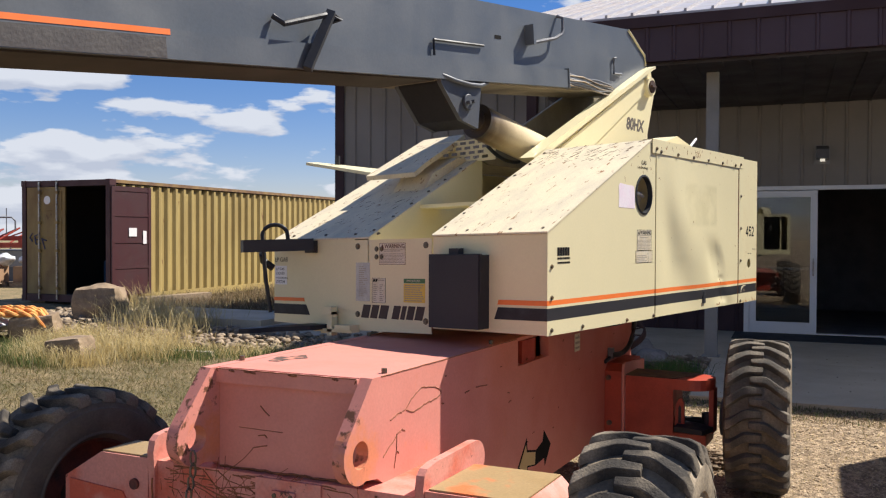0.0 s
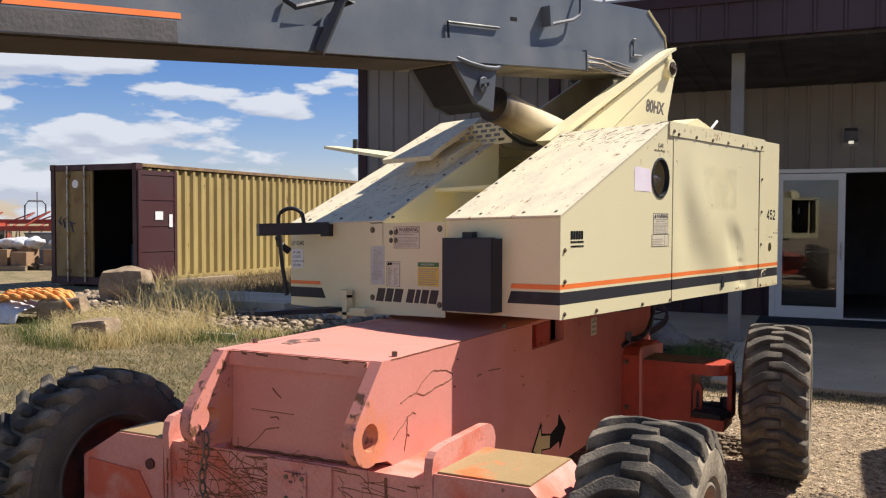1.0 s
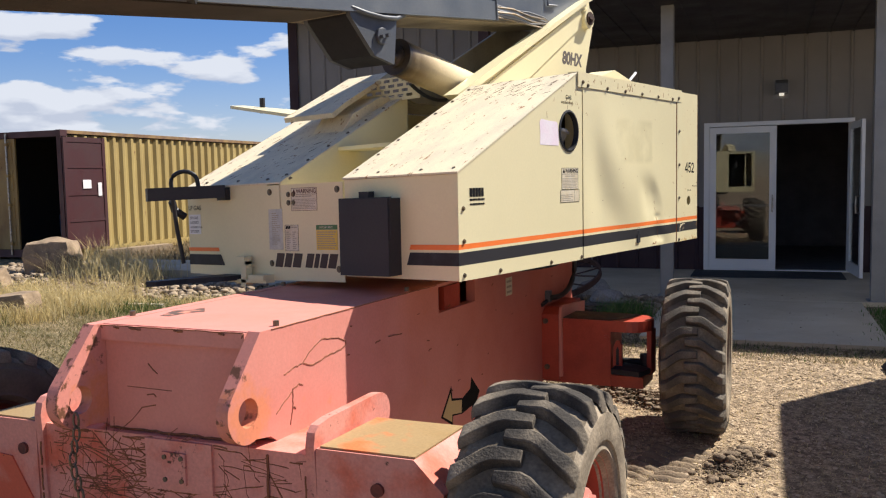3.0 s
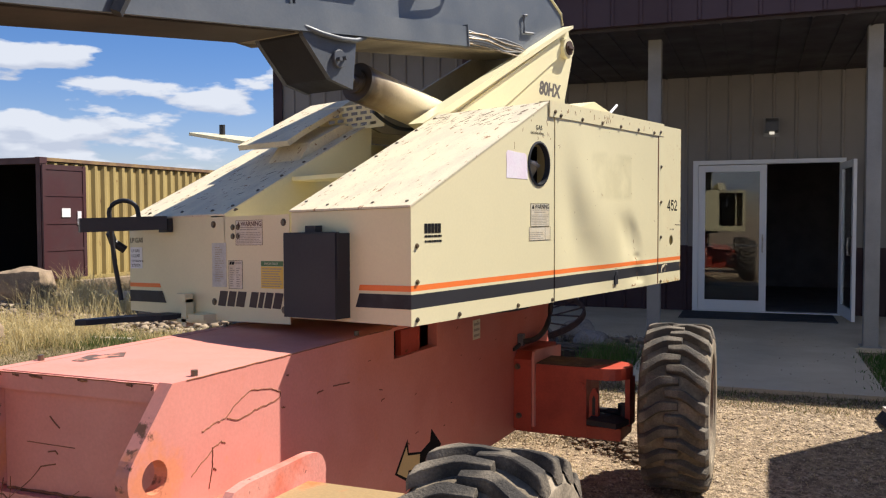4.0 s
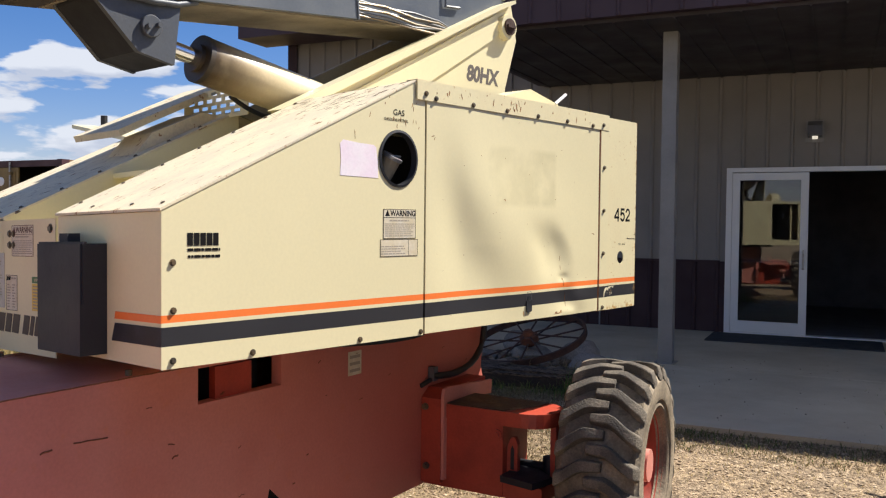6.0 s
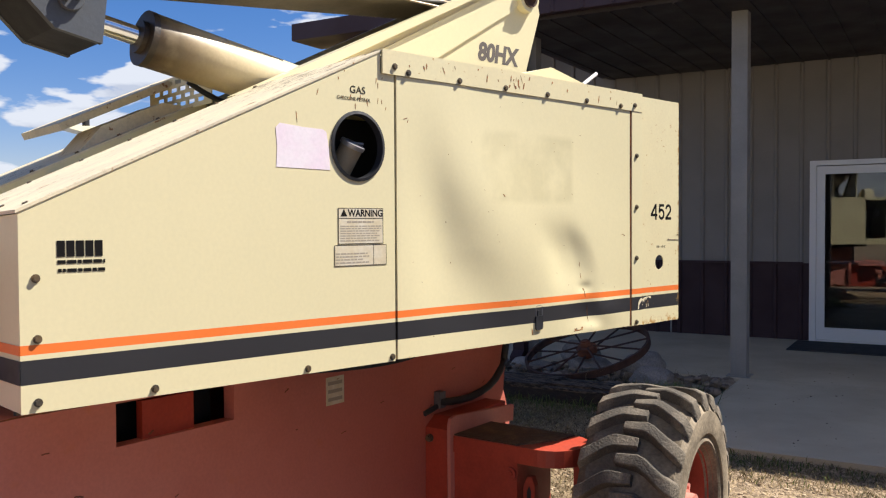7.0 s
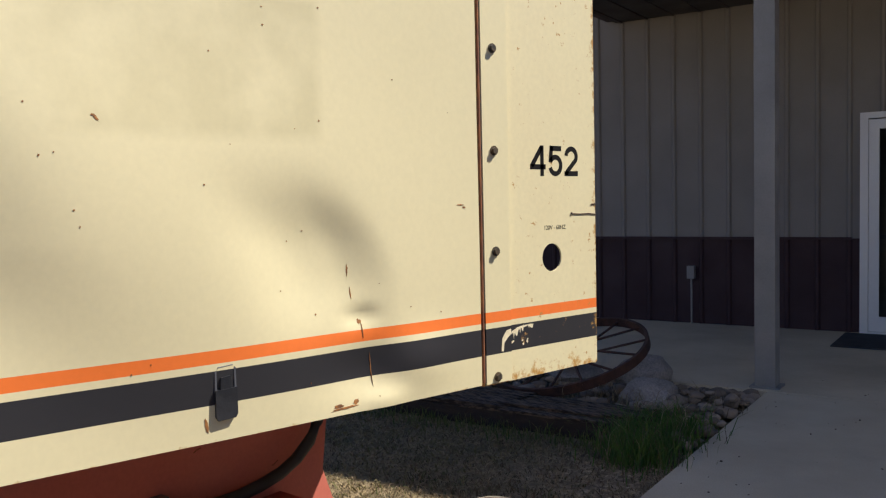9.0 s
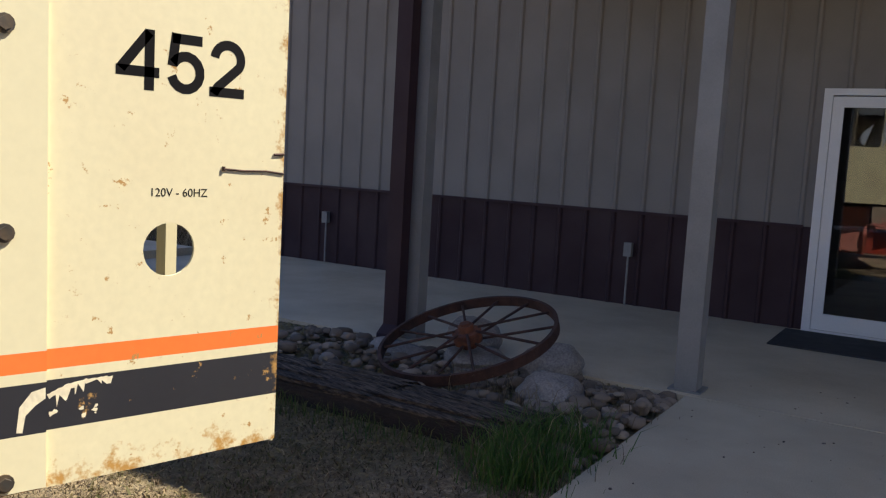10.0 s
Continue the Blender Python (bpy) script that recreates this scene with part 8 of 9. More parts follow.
def webbing_pile():
    t = thing("webbing_pile", (-12.32, 6.15, g(-12.32, 6.15)), "orange and green webbing bundled on white plastic sheeting", "webbing")
    rnd = random.Random(3)
    along, across = V((0.77, 0.64, 0)), V((0.64, -0.77, 0))
    zt = g(-12.32, 6.38) + 0.335
    for k in range(6):
        bm = bmesh.new()
        start = V((-12.98, 5.70, zt + 0.04)) + across * (0.17 - 0.07 * k) + along * rnd.uniform(-0.05, 0.08)
        pts = []
        for i in range(25):
            q = i / 24
            drop = -0.20 * max(0.0, q - 0.8) ** 1.5 * 8 - 0.10 * max(0.0, 0.18 - q) * 4
            pts.append(start + along * (1.18 * q) + across * (0.05 * math.sin(q * 4 + k)) + V((0, 0, 0.03 * math.sin(math.pi * q) + 0.028 * (2.5 - abs(k - 2.5)) + drop)))
        for s in range(2):
            strand = [p + V((0, 0, 0.028 * math.cos(i * 0.9 + s * math.pi))) + across * 0.028 * math.sin(i * 0.9 + s * math.pi) for i, p in enumerate(pts)]
            pipe(bm, strand, 0.028, 7)
        part("webbing_roll", bm, NET_G if k == 4 else NET_O, t, smooth=0.8)
    bm = bmesh.new()
    n = 22
    grid = []
    for j in range(n):
        row = []
        for i in range(n):
            a, b = i / (n - 1), j / (n - 1)
            x, y = -13.47 + 1.05 * a - 0.15 * b, 5.05 + 0.95 * b + 0.65 * a
            h = 0.36 * math.sin(math.pi * min(1, b * 0.75 + 0.2)) * (0.6 + 0.4 * math.sin(math.pi * a)) * (b > 0 or 0)
            z = g(x, y) + 0.02 + max(0, h) + 0.07 * noise.noise((x * 4, y * 4, 2.0)) * b
            row.append(bm.verts.new((x, y, z)))
        grid.append(row)
    under = [[bm.verts.new(v.co - V((0, 0, 0.008))) for v in row] for row in grid]
    for j in range(n - 1):
        for i in range(n - 1):
            bm.faces.new((grid[j][i], grid[j][i + 1], grid[j + 1][i + 1], grid[j + 1][i]))
            bm.faces.new((under[j + 1][i], under[j + 1][i + 1], under[j][i + 1], under[j][i]))
    rim = [(0, i) for i in range(n)] + [(j, n - 1) for j in range(1, n)] + [(n - 1, i) for i in range(n - 2, -1, -1)] + [(j, 0) for j in range(n - 2, 0, -1)]
    for (a, b), (c, d) in zip(rim, rim[1:] + rim[:1]):
        bm.faces.new((grid[a][b], under[a][b], under[c][d], grid[c][d]))
    part("plastic_sheet", bm, BAG, t, "crumpled white plastic sheeting", smooth=1.2)


webbing_pile()


# ---------- far yard left of the container ----------
def pallet_load(x, y, turn, seed, label):
    z = g(x, y)
    m = Matrix.Translation((x, y, z)) @ Matrix.Rotation(turn, 4, "Z")
    t = thing("pallet", (x, y, z), label, "pallet", "loaded pallets")
    for k in range(5):
        boxpart("deck_board", (-0.6, -0.5 + k * 0.225, 0.115), (0.6, -0.4 + k * 0.225, 0.135), WOOD, t, m=m, bev=0.003)
    for yy in (-0.5, -0.05, 0.40):
        boxpart("bearer", (-0.6, yy, 0.0), (0.6, yy + 0.1, 0.114), WOOD, t, m=m, bev=0.003)
    rnd = random.Random(seed)
    for k, (px, py, w, h) in enumerate(((-0.32, -0.2, 0.5, 0.45), (0.28, -0.18, 0.5, 0.38), (-0.05, 0.2, 0.9, 0.5))):
        bx = thing("carton", m @ V((px, py, 0.136)), "brown cardboard carton on a pallet", "carton")
        boxpart("body", (px - w / 2, py - 0.17, 0.136), (px + w / 2, py + 0.17, 0.136 + h), mat("cardboard", (0.33, 0.20, 0.11), 0.85, other=(0.26, 0.155, 0.085), scale=4, fine=0.05, bump=0.05) if k == 0 and seed == 1 else bpy.data.materials.get("cardboard") or WOOD, bx, m=m, bev=0.01)
    for k in range(3):
        b = lumpy(70 + k + seed * 5, (0.30, 0.24, 0.17), 0.35, 3, 0.0)
        px, py = -0.35 + 0.36 * k, 0.05 + 0.08 * k
        o = part("sack", b, BAG, m=m @ Matrix.Translation((px, py, 0.136 + 0.62)), smooth=0.8)
        tagged(o, "crumpled white plastic sack on cartons", "sack")


pallet_load(-24.9, 11.1, 0.5, 1, "wooden pallet loaded with cartons and white sacks")
pallet_load(-23.9, 12.1, 0.5, 2, "wooden pallet loaded with brown cartons")
pallet_load(-25.9, 10.3, 0.5, 3, "wooden pallet with cartons in plastic wrap")


def red_implement(x, y, turn):
    z = g(x, y)
    m = Matrix.Translation((x, y, z)) @ Matrix.Rotation(turn, 4, "Z")
    t = thing("farm_implement", (x, y, z), "red steel farm implement with bars and a seat hoop", "implement")
    for lo, hi in (((-2.6, -0.1, 0.9), (2.6, 0.1, 1.1)), ((-2.6, 1.1, 1.2), (2.6, 1.3, 1.4)), ((-2.4, -0.1, 1.1), (-2.25, 1.3, 1.25)), ((2.2, -0.1, 1.1), (2.35, 1.3, 1.25)), ((-0.2, -0.1, 1.1), (-0.05, 1.3, 1.25))):
        boxpart("frame_bar", lo, hi, RED, t, m=m)
    for k in range(11):
        bm = bmesh.new()
        xx = -2.4 + 0.48 * k
        pipe(bm, [(xx, 0.0, 1.0), (xx, -0.3, 0.8), (xx, -0.35, 0.4), (xx, -0.1, 0.0)], 0.03, 6)
        part("tine", bm, RUSTED, t, m=m, smooth=0.8)
    for xx in (-1.2, 0.2, 1.4):
        bm = bmesh.new()
        pipe(bm, [(xx, 0.0, 1.1), (xx + 0.9, 0.6, 1.75)], 0.04, 6)
        pipe(bm, [(xx, 1.2, 1.4), (xx + 0.9, 0.6, 1.75)], 0.035, 6)
        part("brace", bm, RED, t, m=m)
    bm = bmesh.new()
    pipe(bm, [(-1.3, 0.5, 1.4), (-1.3, 0.5, 2.0), (-1.15, 0.5, 2.2), (-0.6, 0.5, 2.2), (-0.45, 0.5, 2.05), (-0.45, 0.5, 1.6)], 0.035, 8)
    part("guard_hoop", bm, DARK_STEEL, t, m=m, smooth=0.8)
    bm = bmesh.new()
    pipe(bm, [(-0.9, 0.9, 1.4), (-0.9, 0.9, 2.6)], 0.02, 6)
    part("mast", bm, DARK_STEEL, t, m=m)
    for sx in (-2.9, -2.2):
        bm = bmesh.new()
        rod(bm, (sx, 0.3, 0.55), (sx + 0.3, 0.3, 0.55), 0.55, 28)
        soften(bm, 0.05, 3)
        part("tyre", bm, RUBBER, t, m=m, smooth=0.6)
        bm = bmesh.new()
        rod(bm, (sx - 0.01, 0.3, 0.55), (sx + 0.31, 0.3, 0.55), 0.3, 20)
        part("rim", bm, RED, t, m=m)


red_implement(-36.5, 17.6, 0.9)
red_implement(-42.0, 18.0, 1.1)


def tool_crate(x, y, turn):
    z = g(x, y)
    m = Matrix.Translation((x, y, z)) @ Matrix.Rotation(turn, 4, "Z")
    t = thing("metal_crate", (x, y, z), "grey metal crate on dark skids", "crate")
    boxpart("skid", (-1.0, -0.4, 0.0), (1.0, 0.4, 0.45), DARK_STEEL, t, m=m)
    boxpart("body", (-1.0, -0.42, 0.452), (1.0, 0.42, 0.95), POST, t, m=m, bev=0.02)
    boxpart("lid", (-1.02, -0.44, 0.952), (1.02, 0.44, 1.0), DARK_STEEL, t, m=m)


tool_crate(-27.5, 13.6, 0.6)


def steel_stand():
    """Dark red bent post in the grass by the container."""
    p = V((-14.6, 12.9, g(-14.6, 12.9)))
    t = thing("water_hydrant", p, "dark red yard hydrant with a bent spout", "hydrant")
    bm = bmesh.new()
    pipe(bm, [p, p + V((0, 0, 1.15))], 0.05, 10)
    part("standpipe", bm, RED, t)
    bm = bmesh.new()
    pipe(bm, [p + V((0, 0, 1.1)), p + V((-0.02, 0, 1.3)), p + V((0.15, 0.1, 1.5)), p + V((0.32, 0.2, 1.42))], 0.035, 8)
    part("spout", bm, DARK_STEEL, t, smooth=0.8)


steel_stand()


def sleeper(bx, by, length, turn, label):
    p = on_ground(bx, by)
    bm = bmesh.new()
    cuboid(bm, (-length / 2, -0.14, 0), (length / 2, 0.14, 0.2))
    soften(bm, 0.02)
    tagged(part("wood_block", bm, WOOD, m=Matrix.Translation(p) @ Matrix.Rotation(YARD + turn, 4, "Z")), label, "wood block")


sleeper(-12.35, 15.5, 1.9, 1.45, "weathered timber block beside the container")
for sx, sy in ((-15.1, 14.45), (-13.1, 14.45), (-15.1, 25.75), (-13.1, 25.75)):
    q = on_ground(sx, sy)
    bm = bmesh.new()
    cuboid(bm, (-0.2, -0.15, -0.12), (0.2, 0.15, 0.1985 - q.z))
    soften(bm, 0.008)
    tagged(part("support_block", bm, WOOD, m=Matrix.Translation(q) @ Matrix.Rotation(YARD, 4, "Z")), "weathered timber block under the container corner", "wood block", "container supports")

# push broom leaning at the edge of the yard
def push_broom():
    a, b = V((-0.999, 7.862, 0.242)), V((-0.71, 7.248, 0.242))
    d = (b - a).normalized()
    side = V((d.y, -d.x, 0))
    t = thing("push_broom", (a.x - 0.09, a.y - 0.04, g(a.x, a.y)), "wide dark push broom with a pale worn head", "broom")
    def bar(nm, p, q, wide, drop, lean, mt, lab=""):
        bm = bmesh.new()
        top = [p - side * wide, p + side * wide, q + side * wide, q - side * wide]
        lo = [v + side * lean - V((0, 0, drop)) for v in top]
        u, l = [bm.verts.new(v) for v in top], [bm.verts.new(v) for v in lo]
        bm.faces.new(u), bm.faces.new(l[::-1])
        for i in range(4):
            bm.faces.new((u[i], l[i], l[(i + 1) % 4], u[(i + 1) % 4]))
        return part(nm, bm, mt, t, lab)
    bar("head", a, b, 0.022, 0.03, 0.0, mat("pale_worn_wood", (0.55, 0.50, 0.44), 0.8, other=(0.35, 0.28, 0.2), scale=8, fine=0.1, bump=0.1), "pale worn head")
    ln = (b - a).length
    for k in range(12):
        p = a + d * (ln * (k + 0.06) / 12) - V((0, 0, 0.03))
        bar("bristle_tuft", p, p + d * ln * 0.94 / 12, 0.026, 0.062, 0.05, BLACK)
    bm = bmesh.new()
    m = (a + b) / 2
    pipe(bm, [m, m + V((0.075, 0.315, 0.44)), m + V((0.18, 0.756, 1.056))], 0.014, 8)
    part("handle", bm, TIMBER, t, "dark wooden handle", smooth=0.8)
    bm = bmesh.new()
    for e in (-0.05, 0.05):
        pipe(bm, [m + d * e + V((0, 0, 0.004)), m + V((0.03, 0.126, 0.176))], 0.006, 6)
    part("brace", bm, STEEL, t, "bent steel brace")


push_broom()


# ---------- plants ----------
def grass_material(name, colours, rough=0.8):
    m = bpy.data.materials.new(name)
    m.use_nodes = True
    nt = m.node_tree
    b = nt.nodes["Principled BSDF"]
    b.inputs["Roughness"].default_value = rough
    geo, r = nt.nodes.new("ShaderNodeNewGeometry"), nt.nodes.new("ShaderNodeValToRGB")
    els = r.color_ramp.elements
    els[0].color, els[1].color = (*colours[0], 1), (*colours[-1], 1)
    for i, c in enumerate(colours[1:-1], 1):
        e = els.new(i / (len(colours) - 1))
        e.color = (*c, 1)
    nt.links.new(geo.outputs["Random Per Island"], r.inputs[0])
    nt.links.new(r.outputs[0], b.inputs["Base Color"])
    tr, mx = nt.nodes.new("ShaderNodeBsdfTranslucent"), nt.nodes.new("ShaderNodeMixShader")
    mx.inputs[0].default_value = 0.5
    nt.links.new(r.outputs[0], tr.inputs[0])
    nt.links.new(b.outputs[0], mx.inputs[1])
    nt.links.new(tr.outputs[0], mx.inputs[2])
    nt.links.new(mx.outputs[0], nt.nodes["Material Output"].inputs[0])
    return m


STRAW = grass_material("dry_straw", [(0.52, 0.40, 0.17), (0.66, 0.53, 0.27), (0.40, 0.31, 0.13), (0.70, 0.59, 0.35)])
GREENISH = grass_material("spring_grass", [(0.06, 0.10, 0.022), (0.10, 0.14, 0.035), (0.20, 0.19, 0.07), (0.07, 0.12, 0.03), (0.30, 0.25, 0.11)])
LUSH = grass_material("lush_green_grass", [(0.07, 0.15, 0.025), (0.11, 0.20, 0.04), (0.06, 0.12, 0.025), (0.16, 0.21, 0.06)])
LITTER = grass_material("dead_grass_litter", [(0.30, 0.22, 0.13), (0.16, 0.11, 0.065), (0.10, 0.085, 0.035), (0.44, 0.34, 0.21), (0.08, 0.055, 0.035)])
MIXED = grass_material("short_mixed_grass", [(0.310, 0.237, 0.120), (0.215, 0.172, 0.077), (0.120, 0.116, 0.036), (0.378, 0.301, 0.172)])


def grass(name, count, place, height, width, material, seed, label, lean=0.5):
    r = np.random.RandomState(seed)
    verts, faces = [], []
    for k in range(count):
        x, y, z = place(r)
        a = r.rand() * math.tau
        h = height[0] + (height[1] - height[0]) * r.rand() ** 1.5
        w = width * (0.6 + 0.8 * r.rand())
        dx, dy = math.cos(a), math.sin(a)
        b = r.rand() * math.tau
        bend = h * lean * (0.3 + r.rand())
        ex, ey = bend * math.cos(b), bend * math.sin(b)
        n = len(verts)
        verts += [(x - dx * w, y - dy * w, z - 0.01), (x + dx * w, y + dy * w, z - 0.01),
                  (x + dx * w * 0.7 + ex * 0.35, y + dy * w * 0.7 + ey * 0.35, z + h * 0.6), (x - dx * w * 0.7 + ex * 0.35, y - dy * w * 0.7 + ey * 0.35, z + h * 0.6),
                  (x + ex, y + ey, z + h * (1 - 0.25 * lean))]
        faces += [(n, n + 1, n + 2, n + 3), (n + 3, n + 2, n + 4)]
    return tagged(raw_mesh(name, verts, faces, material), label, "grass", kind="stuff")


def around(centres, spread):
    def f(r):
        cx, cy = centres[r.randint(len(centres))]
        x, y = cx + spread * r.randn(), cy + spread * r.randn()
        return (x, y, ground_z(x, y))
    return f


def patch(x0, x1, y0, y1):
    def f(r):
        x, y = x0 + (x1 - x0) * r.rand(), y0 + (y1 - y0) * r.rand()
        return (x, y, ground_z(x, y))
    return f


def left_lawn(r):
    while True:
        x, y = -13.5 + 9.5 * r.rand(), 1.5 + 9.5 * r.rand()
        bx, by = x * BEX.x + y * BEX.y, x * BEY.x + y * BEY.y
        if by < 11.2 and noise.noise((x * 0.7, y * 0.7, 5)) > -0.35:
            return (x, y, ground_z(x, y))


grass("dry_grass", 46000, left_lawn, (0.010, 0.045), 0.0055, MIXED, 1, "short dry matted grass on the yard", 2.4)
grass("tall_dry_grass", 260, around([(-14.0, 9.15), (-13.9, 9.3), (-13.6, 9.0)], 0.16), (0.3, 0.85), 0.0045, STRAW, 2, "tall dry straw beside the sandstone block", 0.45)
grass("tall_dry_grass", 2600, around([(-12.3, 8.6), (-11.9, 8.5), (-12.9, 8.5), (-11.4, 8.3), (-11.6, 7.6), (-12.6, 8.1), (-10.9, 7.8)], 0.30), (0.15, 0.72), 0.0035, STRAW, 17, "wispy dry straw among the cobbles", 0.6)
grass("tall_dry_grass", 5200, around([(-10.6, 5.8), (-10.2, 6.3), (-10.9, 6.5), (-11.6, 6.3), (-9.6, 6.5), (-11.9, 6.8), (-10.3, 7.0)], 0.24), (0.08, 0.36), 0.004, STRAW, 3, "dry grass round the squat stone", 0.8)
grass("tall_dry_grass", 2600, around([(-9.9, 7.2), (-9.0, 7.4), (-10.8, 7.3), (-8.3, 7.8), (-7.6, 8.3)], 0.26), (0.05, 0.22), 0.004, STRAW, 18, "dry grass along the cobbles", 1.0)
grass("tall_dry_grass", 1500, around([(-9.95, 5.38), (-9.7, 5.45), (-10.25, 5.30), (-9.55, 5.65), (-10.45, 5.55)], 0.13), (0.08, 0.34), 0.0035, STRAW, 25, "dry straw hiding the squat stone", 0.7)
grass("green_tufts", 1500, around([(-10.3, 5.25), (-10.6, 5.3), (-9.9, 5.25)], 0.16), (0.05, 0.22), 0.004, GREENISH, 26, "green tufts before the squat stone", 0.6)
grass("green_tufts", 4200, around([(-10.45, 5.75), (-11.1, 5.5), (-9.5, 6.6), (-9.1, 6.85), (-8.3, 7.4), (-10.9, 5.9), (-11.7, 5.9), (-7.7, 8.0)], 0.24), (0.04, 0.20), 0.004, GREENISH, 4, "green spring grass tufts", 0.6)
CONT_EDGE = [tuple((BEX * -12.45 + BEY * (14.8 + 0.6 * k)).xy) for k in range(14)]
grass("tall_dry_grass", 3500, around(CONT_EDGE, 0.28), (0.06, 0.34), 0.005, LITTER, 5, "dry weeds along the container", 0.7)
def shed_weeds(r):
    bx, by = -12.3 + 4.4 * r.rand(), 13.5 + 6.0 * r.rand()
    return on_ground(bx, by)[:]


# dead-weed browns picked to darken ground that lies in shade here
grass("brown_weeds", 9000, shed_weeds, (0.05, 0.30), 0.007, LITTER, 21, "matted brown weeds between container and building, toned for shade", 1.2)


def lawn_mat(r):
    x, y = -12.0 + 8.0 * r.rand(), 1.8 + 4.6 * r.rand()
    return (x, y, ground_z(x, y))


grass("dry_grass", 9000, lawn_mat, (0.05, 0.14), 0.0035, MIXED, 22, "flattened pale straw on the yard", 2.2)


def slab_soil(r):
    bx, by = -1.9 + 4.6 * r.rand(), 7.85 + 0.55 * r.rand()
    return on_ground(bx, by)[:]


grass("dry_grass", 5200, slab_soil, (0.008, 0.05), 0.003, LITTER, 23, "dark leaf litter on the soil before the slab", 1.8)
grass("green_tufts", 900, slab_soil, (0.01, 0.06), 0.0025, GREENISH, 24, "thin green grass before the slab", 0.9)
WALK_EDGE = [tuple((BEX * (-0.90 - 0.09 * (k % 3)) + BEY * (9.05 + 0.10 * k)).xy) for k in range(7)]
grass("tall_dry_grass", 260, around(WALK_EDGE, 0.11), (0.08, 0.34), 0.0022, LITTER, 19, "dry stems beside the walkway", 0.6)
grass("green_tufts", 2800, around(WALK_EDGE, 0.10), (0.05, 0.27), 0.0028, LUSH, 6, "long green grass beside the walkway", 0.55)
TIMBER_EDGE = [tuple((BEX * (-4.0 + 0.2 * k) + BEY * 9.27).xy) for k in range(15)]
grass("green_tufts", 1500, around(TIMBER_EDGE, 0.10), (0.02, 0.11), 0.003, GREENISH, 7, "green grass along the old timbers", 0.6)


def shade_lawn(r):
    bx, by = -4.6 + 3.9 * r.rand(), 6.6 + 2.7 * r.rand()
    return on_ground(bx, by)[:]


grass("dry_grass", 26000, shade_lawn, (0.010, 0.04), 0.0035, LITTER, 8, "matted dead grass in the building's shade", 2.4)
SLAB_FRONT = [tuple((BEX * (-0.6 + 0.14 * k) + BEY * 8.29).xy) for k in range(15)]
grass("green_tufts", 650, around(SLAB_FRONT[::2] + SLAB_FRONT[3:6], 0.08), (0.008, 0.07), 0.003, GREENISH, 9, "sparse green grass along the slab edge", 0.7)
RIGHT_LAWN = [tuple((BEX * (1.65 + 0.25 * (k % 4)) + BEY * (8.7 + 0.35 * (k // 4))).xy) for k in range(24)]
grass("green_tufts", 9000, around(RIGHT_LAWN, 0.16), (0.03, 0.12), 0.004, LUSH, 10, "green grass beside the walkway in shade", 0.7)
grass("dry_grass", 9000, patch(-3.2, 0.6, 4.2, 8.4), (0.006, 0.03), 0.002, STRAW, 11, "straw bits among the gravel", 1.6)
ROCK_WEEDS = [(-4.3, 9.25), (-4.7, 9.2), (-4.0, 9.3), (-3.75, 9.6)]
grass("tall_dry_grass", 260, around(ROCK_WEEDS, 0.12), (0.08, 0.28), 0.0022, LITTER, 12, "dry weeds among the cobbles", 0.6)


# mud with tyre prints before the rear tyre
def tyre_prints():
    """Low ribs of packed mud, left and right halves of a lugged tread."""
    r = random.Random(8)
    bm = bmesh.new()
    for k in range(7):
        for s in (0, 1):
            y = 4.80 + 0.085 * k + 0.04 * s
            x0 = -1.83 + 0.165 * s - 0.06 * (y - 5.2)
            n = 9
            rows = []
            for i in range(n + 1):
                q = i / n
                x, yy = x0 + 0.17 * q, y + 0.045 * (q if s else 1 - q) + r.uniform(-0.004, 0.004)
                z = ground_z(x, yy)
                h = 0.026 * (0.35 + 0.65 * math.sin(math.pi * min(1, q + 0.12))) * r.uniform(0.75, 1.1)
                rows.append([bm.verts.new((x, yy + d, z + hh)) for d, hh in ((-0.034, -0.006), (-0.016, h * 0.8), (0.006, h), (0.02, h * 0.55), (0.034, -0.006))])
            for a, b in zip(rows, rows[1:]):
                for i in range(4):
                    bm.faces.new((a[i], b[i], b[i + 1], a[i + 1]))
            bm.faces.new(rows[0]), bm.faces.new(rows[-1][::-1])
    tagged(part("tyre_print", bm, mat("packed_mud", (0.13, 0.09, 0.055), 0.95, other=(0.22, 0.16, 0.10), scale=9, fine=0.2, bump=0.5), smooth=1.0), "dried tyre print pressed into packed mud", "mud", kind="stuff")


tyre_prints()


def ridge_spot(r):
    q = r.rand()
    x, y = -2.75 + 0.75 * q + 0.05 * r.randn(), 6.45 - 0.28 * q + 0.09 * r.randn()
    return (x, y, ground_z(x, y) + 0.07 * math.exp(-((y - 6.45 + 0.28 * q) / 0.12) ** 2) * r.rand())


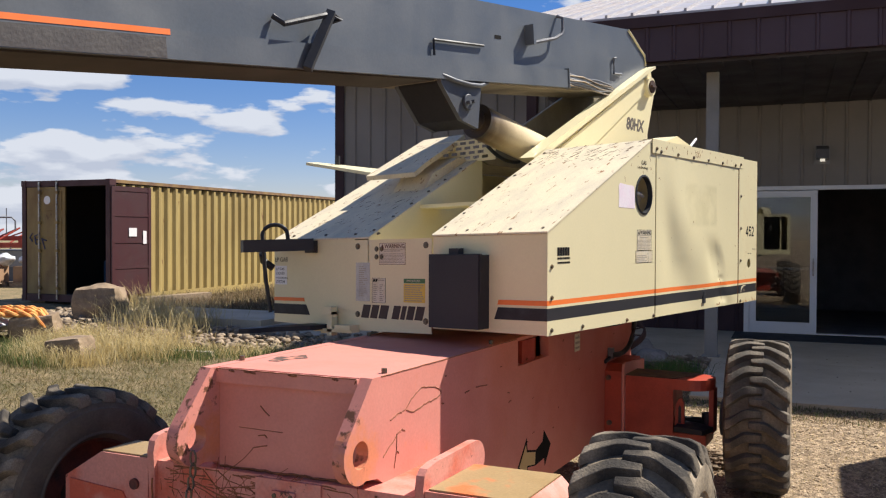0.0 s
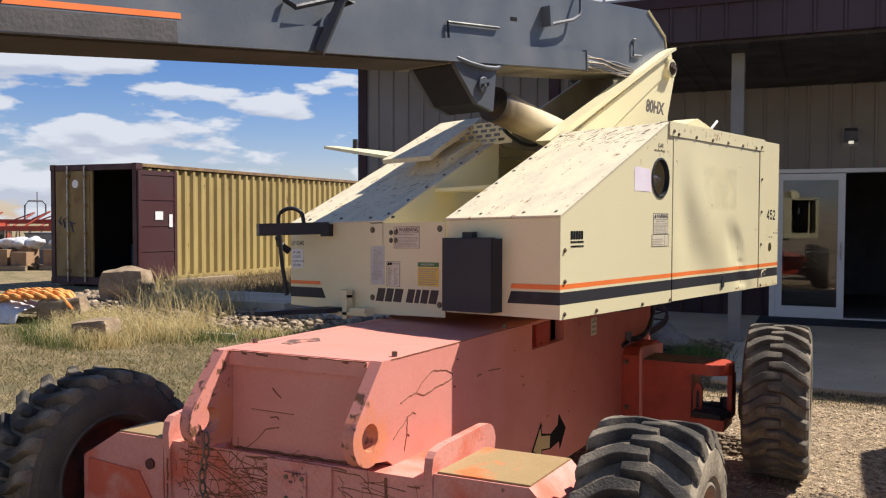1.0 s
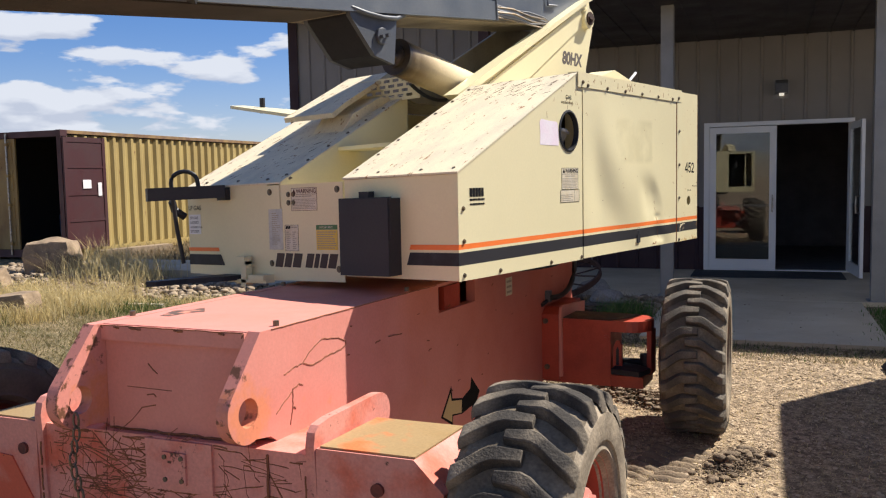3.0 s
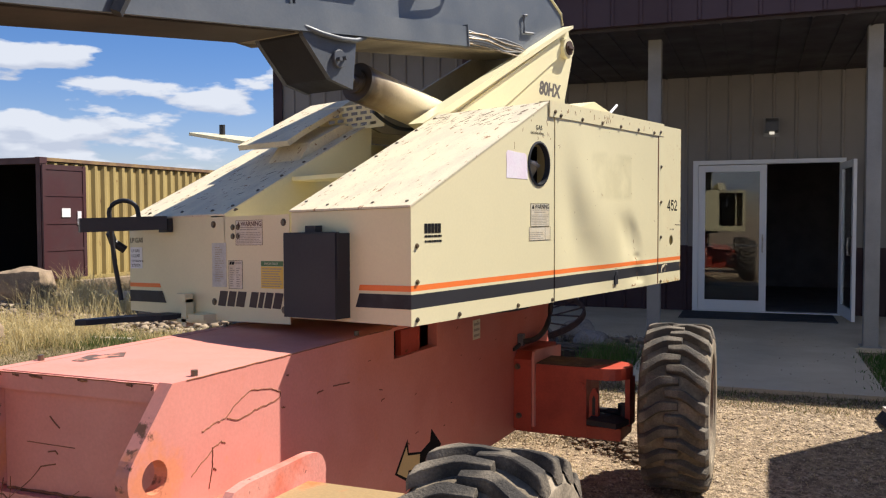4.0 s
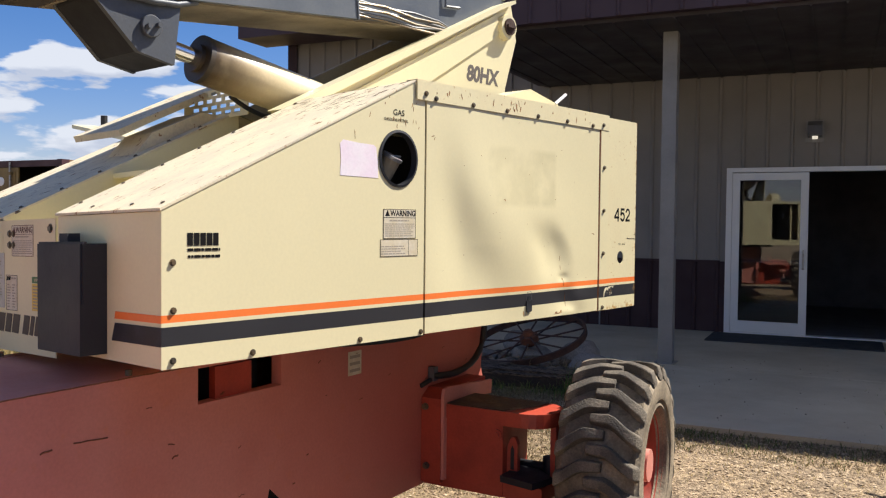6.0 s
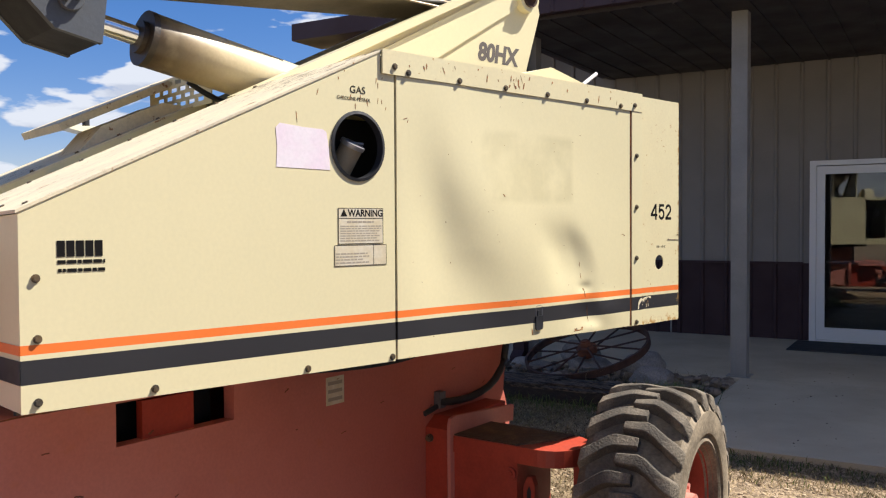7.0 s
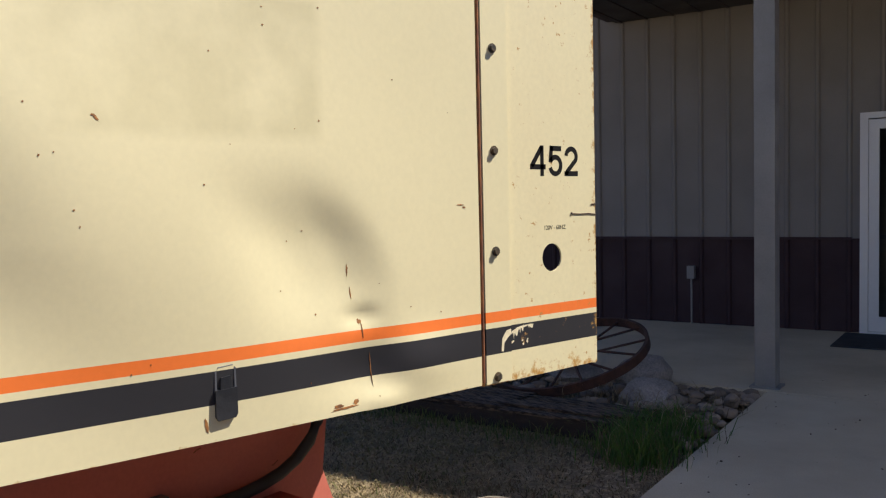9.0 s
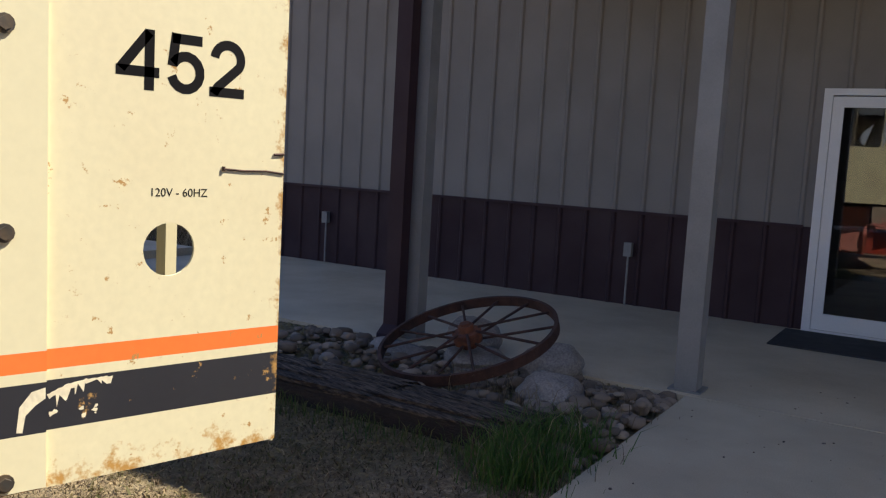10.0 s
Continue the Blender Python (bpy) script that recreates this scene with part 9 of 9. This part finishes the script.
scatter_stones("mud_lumps", 420, ridge_spot, (0.010, 0.038), mat("ridge_earth", (0.15, 0.105, 0.065), 0.95, other=(0.26, 0.19, 0.12), scale=11, fine=0.25, bump=0.7), 30, "soft lumps of churned mud under the axle", "mud", 2, 0.4)
scatter_stones("mud_ridge", 3000, ridge_spot, (0.003, 0.013), mat("lumpy_brown_mud", (0.15, 0.10, 0.06), 0.95, other=(0.26, 0.19, 0.12), scale=8, fine=0.2, bump=0.5), 12, "ridge of churned brown mud under the axle", "mud", 1)


def clod_spot(r):
    x, y = -1.36 + 0.065 * r.randn(), 5.32 + 0.15 * r.randn()
    return (x, y, ground_z(x, y) + 0.065 * math.exp(-((x + 1.36) / 0.09) ** 2 - ((y - 5.32) / 0.17) ** 2) * r.rand())


scatter_stones("mud_clods", 90, clod_spot, (0.014, 0.050), mat("clod_earth", (0.11, 0.074, 0.045), 0.95, other=(0.22, 0.16, 0.10), scale=14, fine=0.25, bump=0.7), 29, "broken lumps of dark mud on the gravel", "mud", 2, 0.55)
scatter_stones("mud_crumbs", 2600, clod_spot, (0.002, 0.011), mat("dark_mud", (0.10, 0.066, 0.04), 0.95, other=(0.19, 0.135, 0.085), scale=10, fine=0.2, bump=0.5), 9, "dark crumbled mud clods on the gravel", "mud", 1)


# trailer out of view, added so that its shade falls on the gravel
def box_trailer():
    p = on_ground(3.1, 6.0)
    t = thing("box_trailer", p, "plain white enclosed trailer, unseen, added for its shade on the gravel", "trailer")
    boxpart("body", (2.03, 3.4, 0.75), (4.3, 8.36, 2.9), mat("white_trailer_skin", (0.7, 0.7, 0.69), 0.4, other=(0.62, 0.62, 0.61), scale=2, fine=0.02), t, m=B, bev=0.03)
    boxpart("chassis_rail", (2.2, 3.2, 0.55), (4.1, 8.2, 0.748), DARK_STEEL, t, m=B)
    for y in (5.2, 6.2):
        for x in (2.1, 4.0):
            bm = bmesh.new()
            rod(bm, (x, y, 0.46), (x + 0.25, y, 0.46), 0.40, 28)
            soften(bm, 0.03, 2)
            part("tyre", bm, RUBBER, t, m=B, smooth=0.6)


box_trailer()
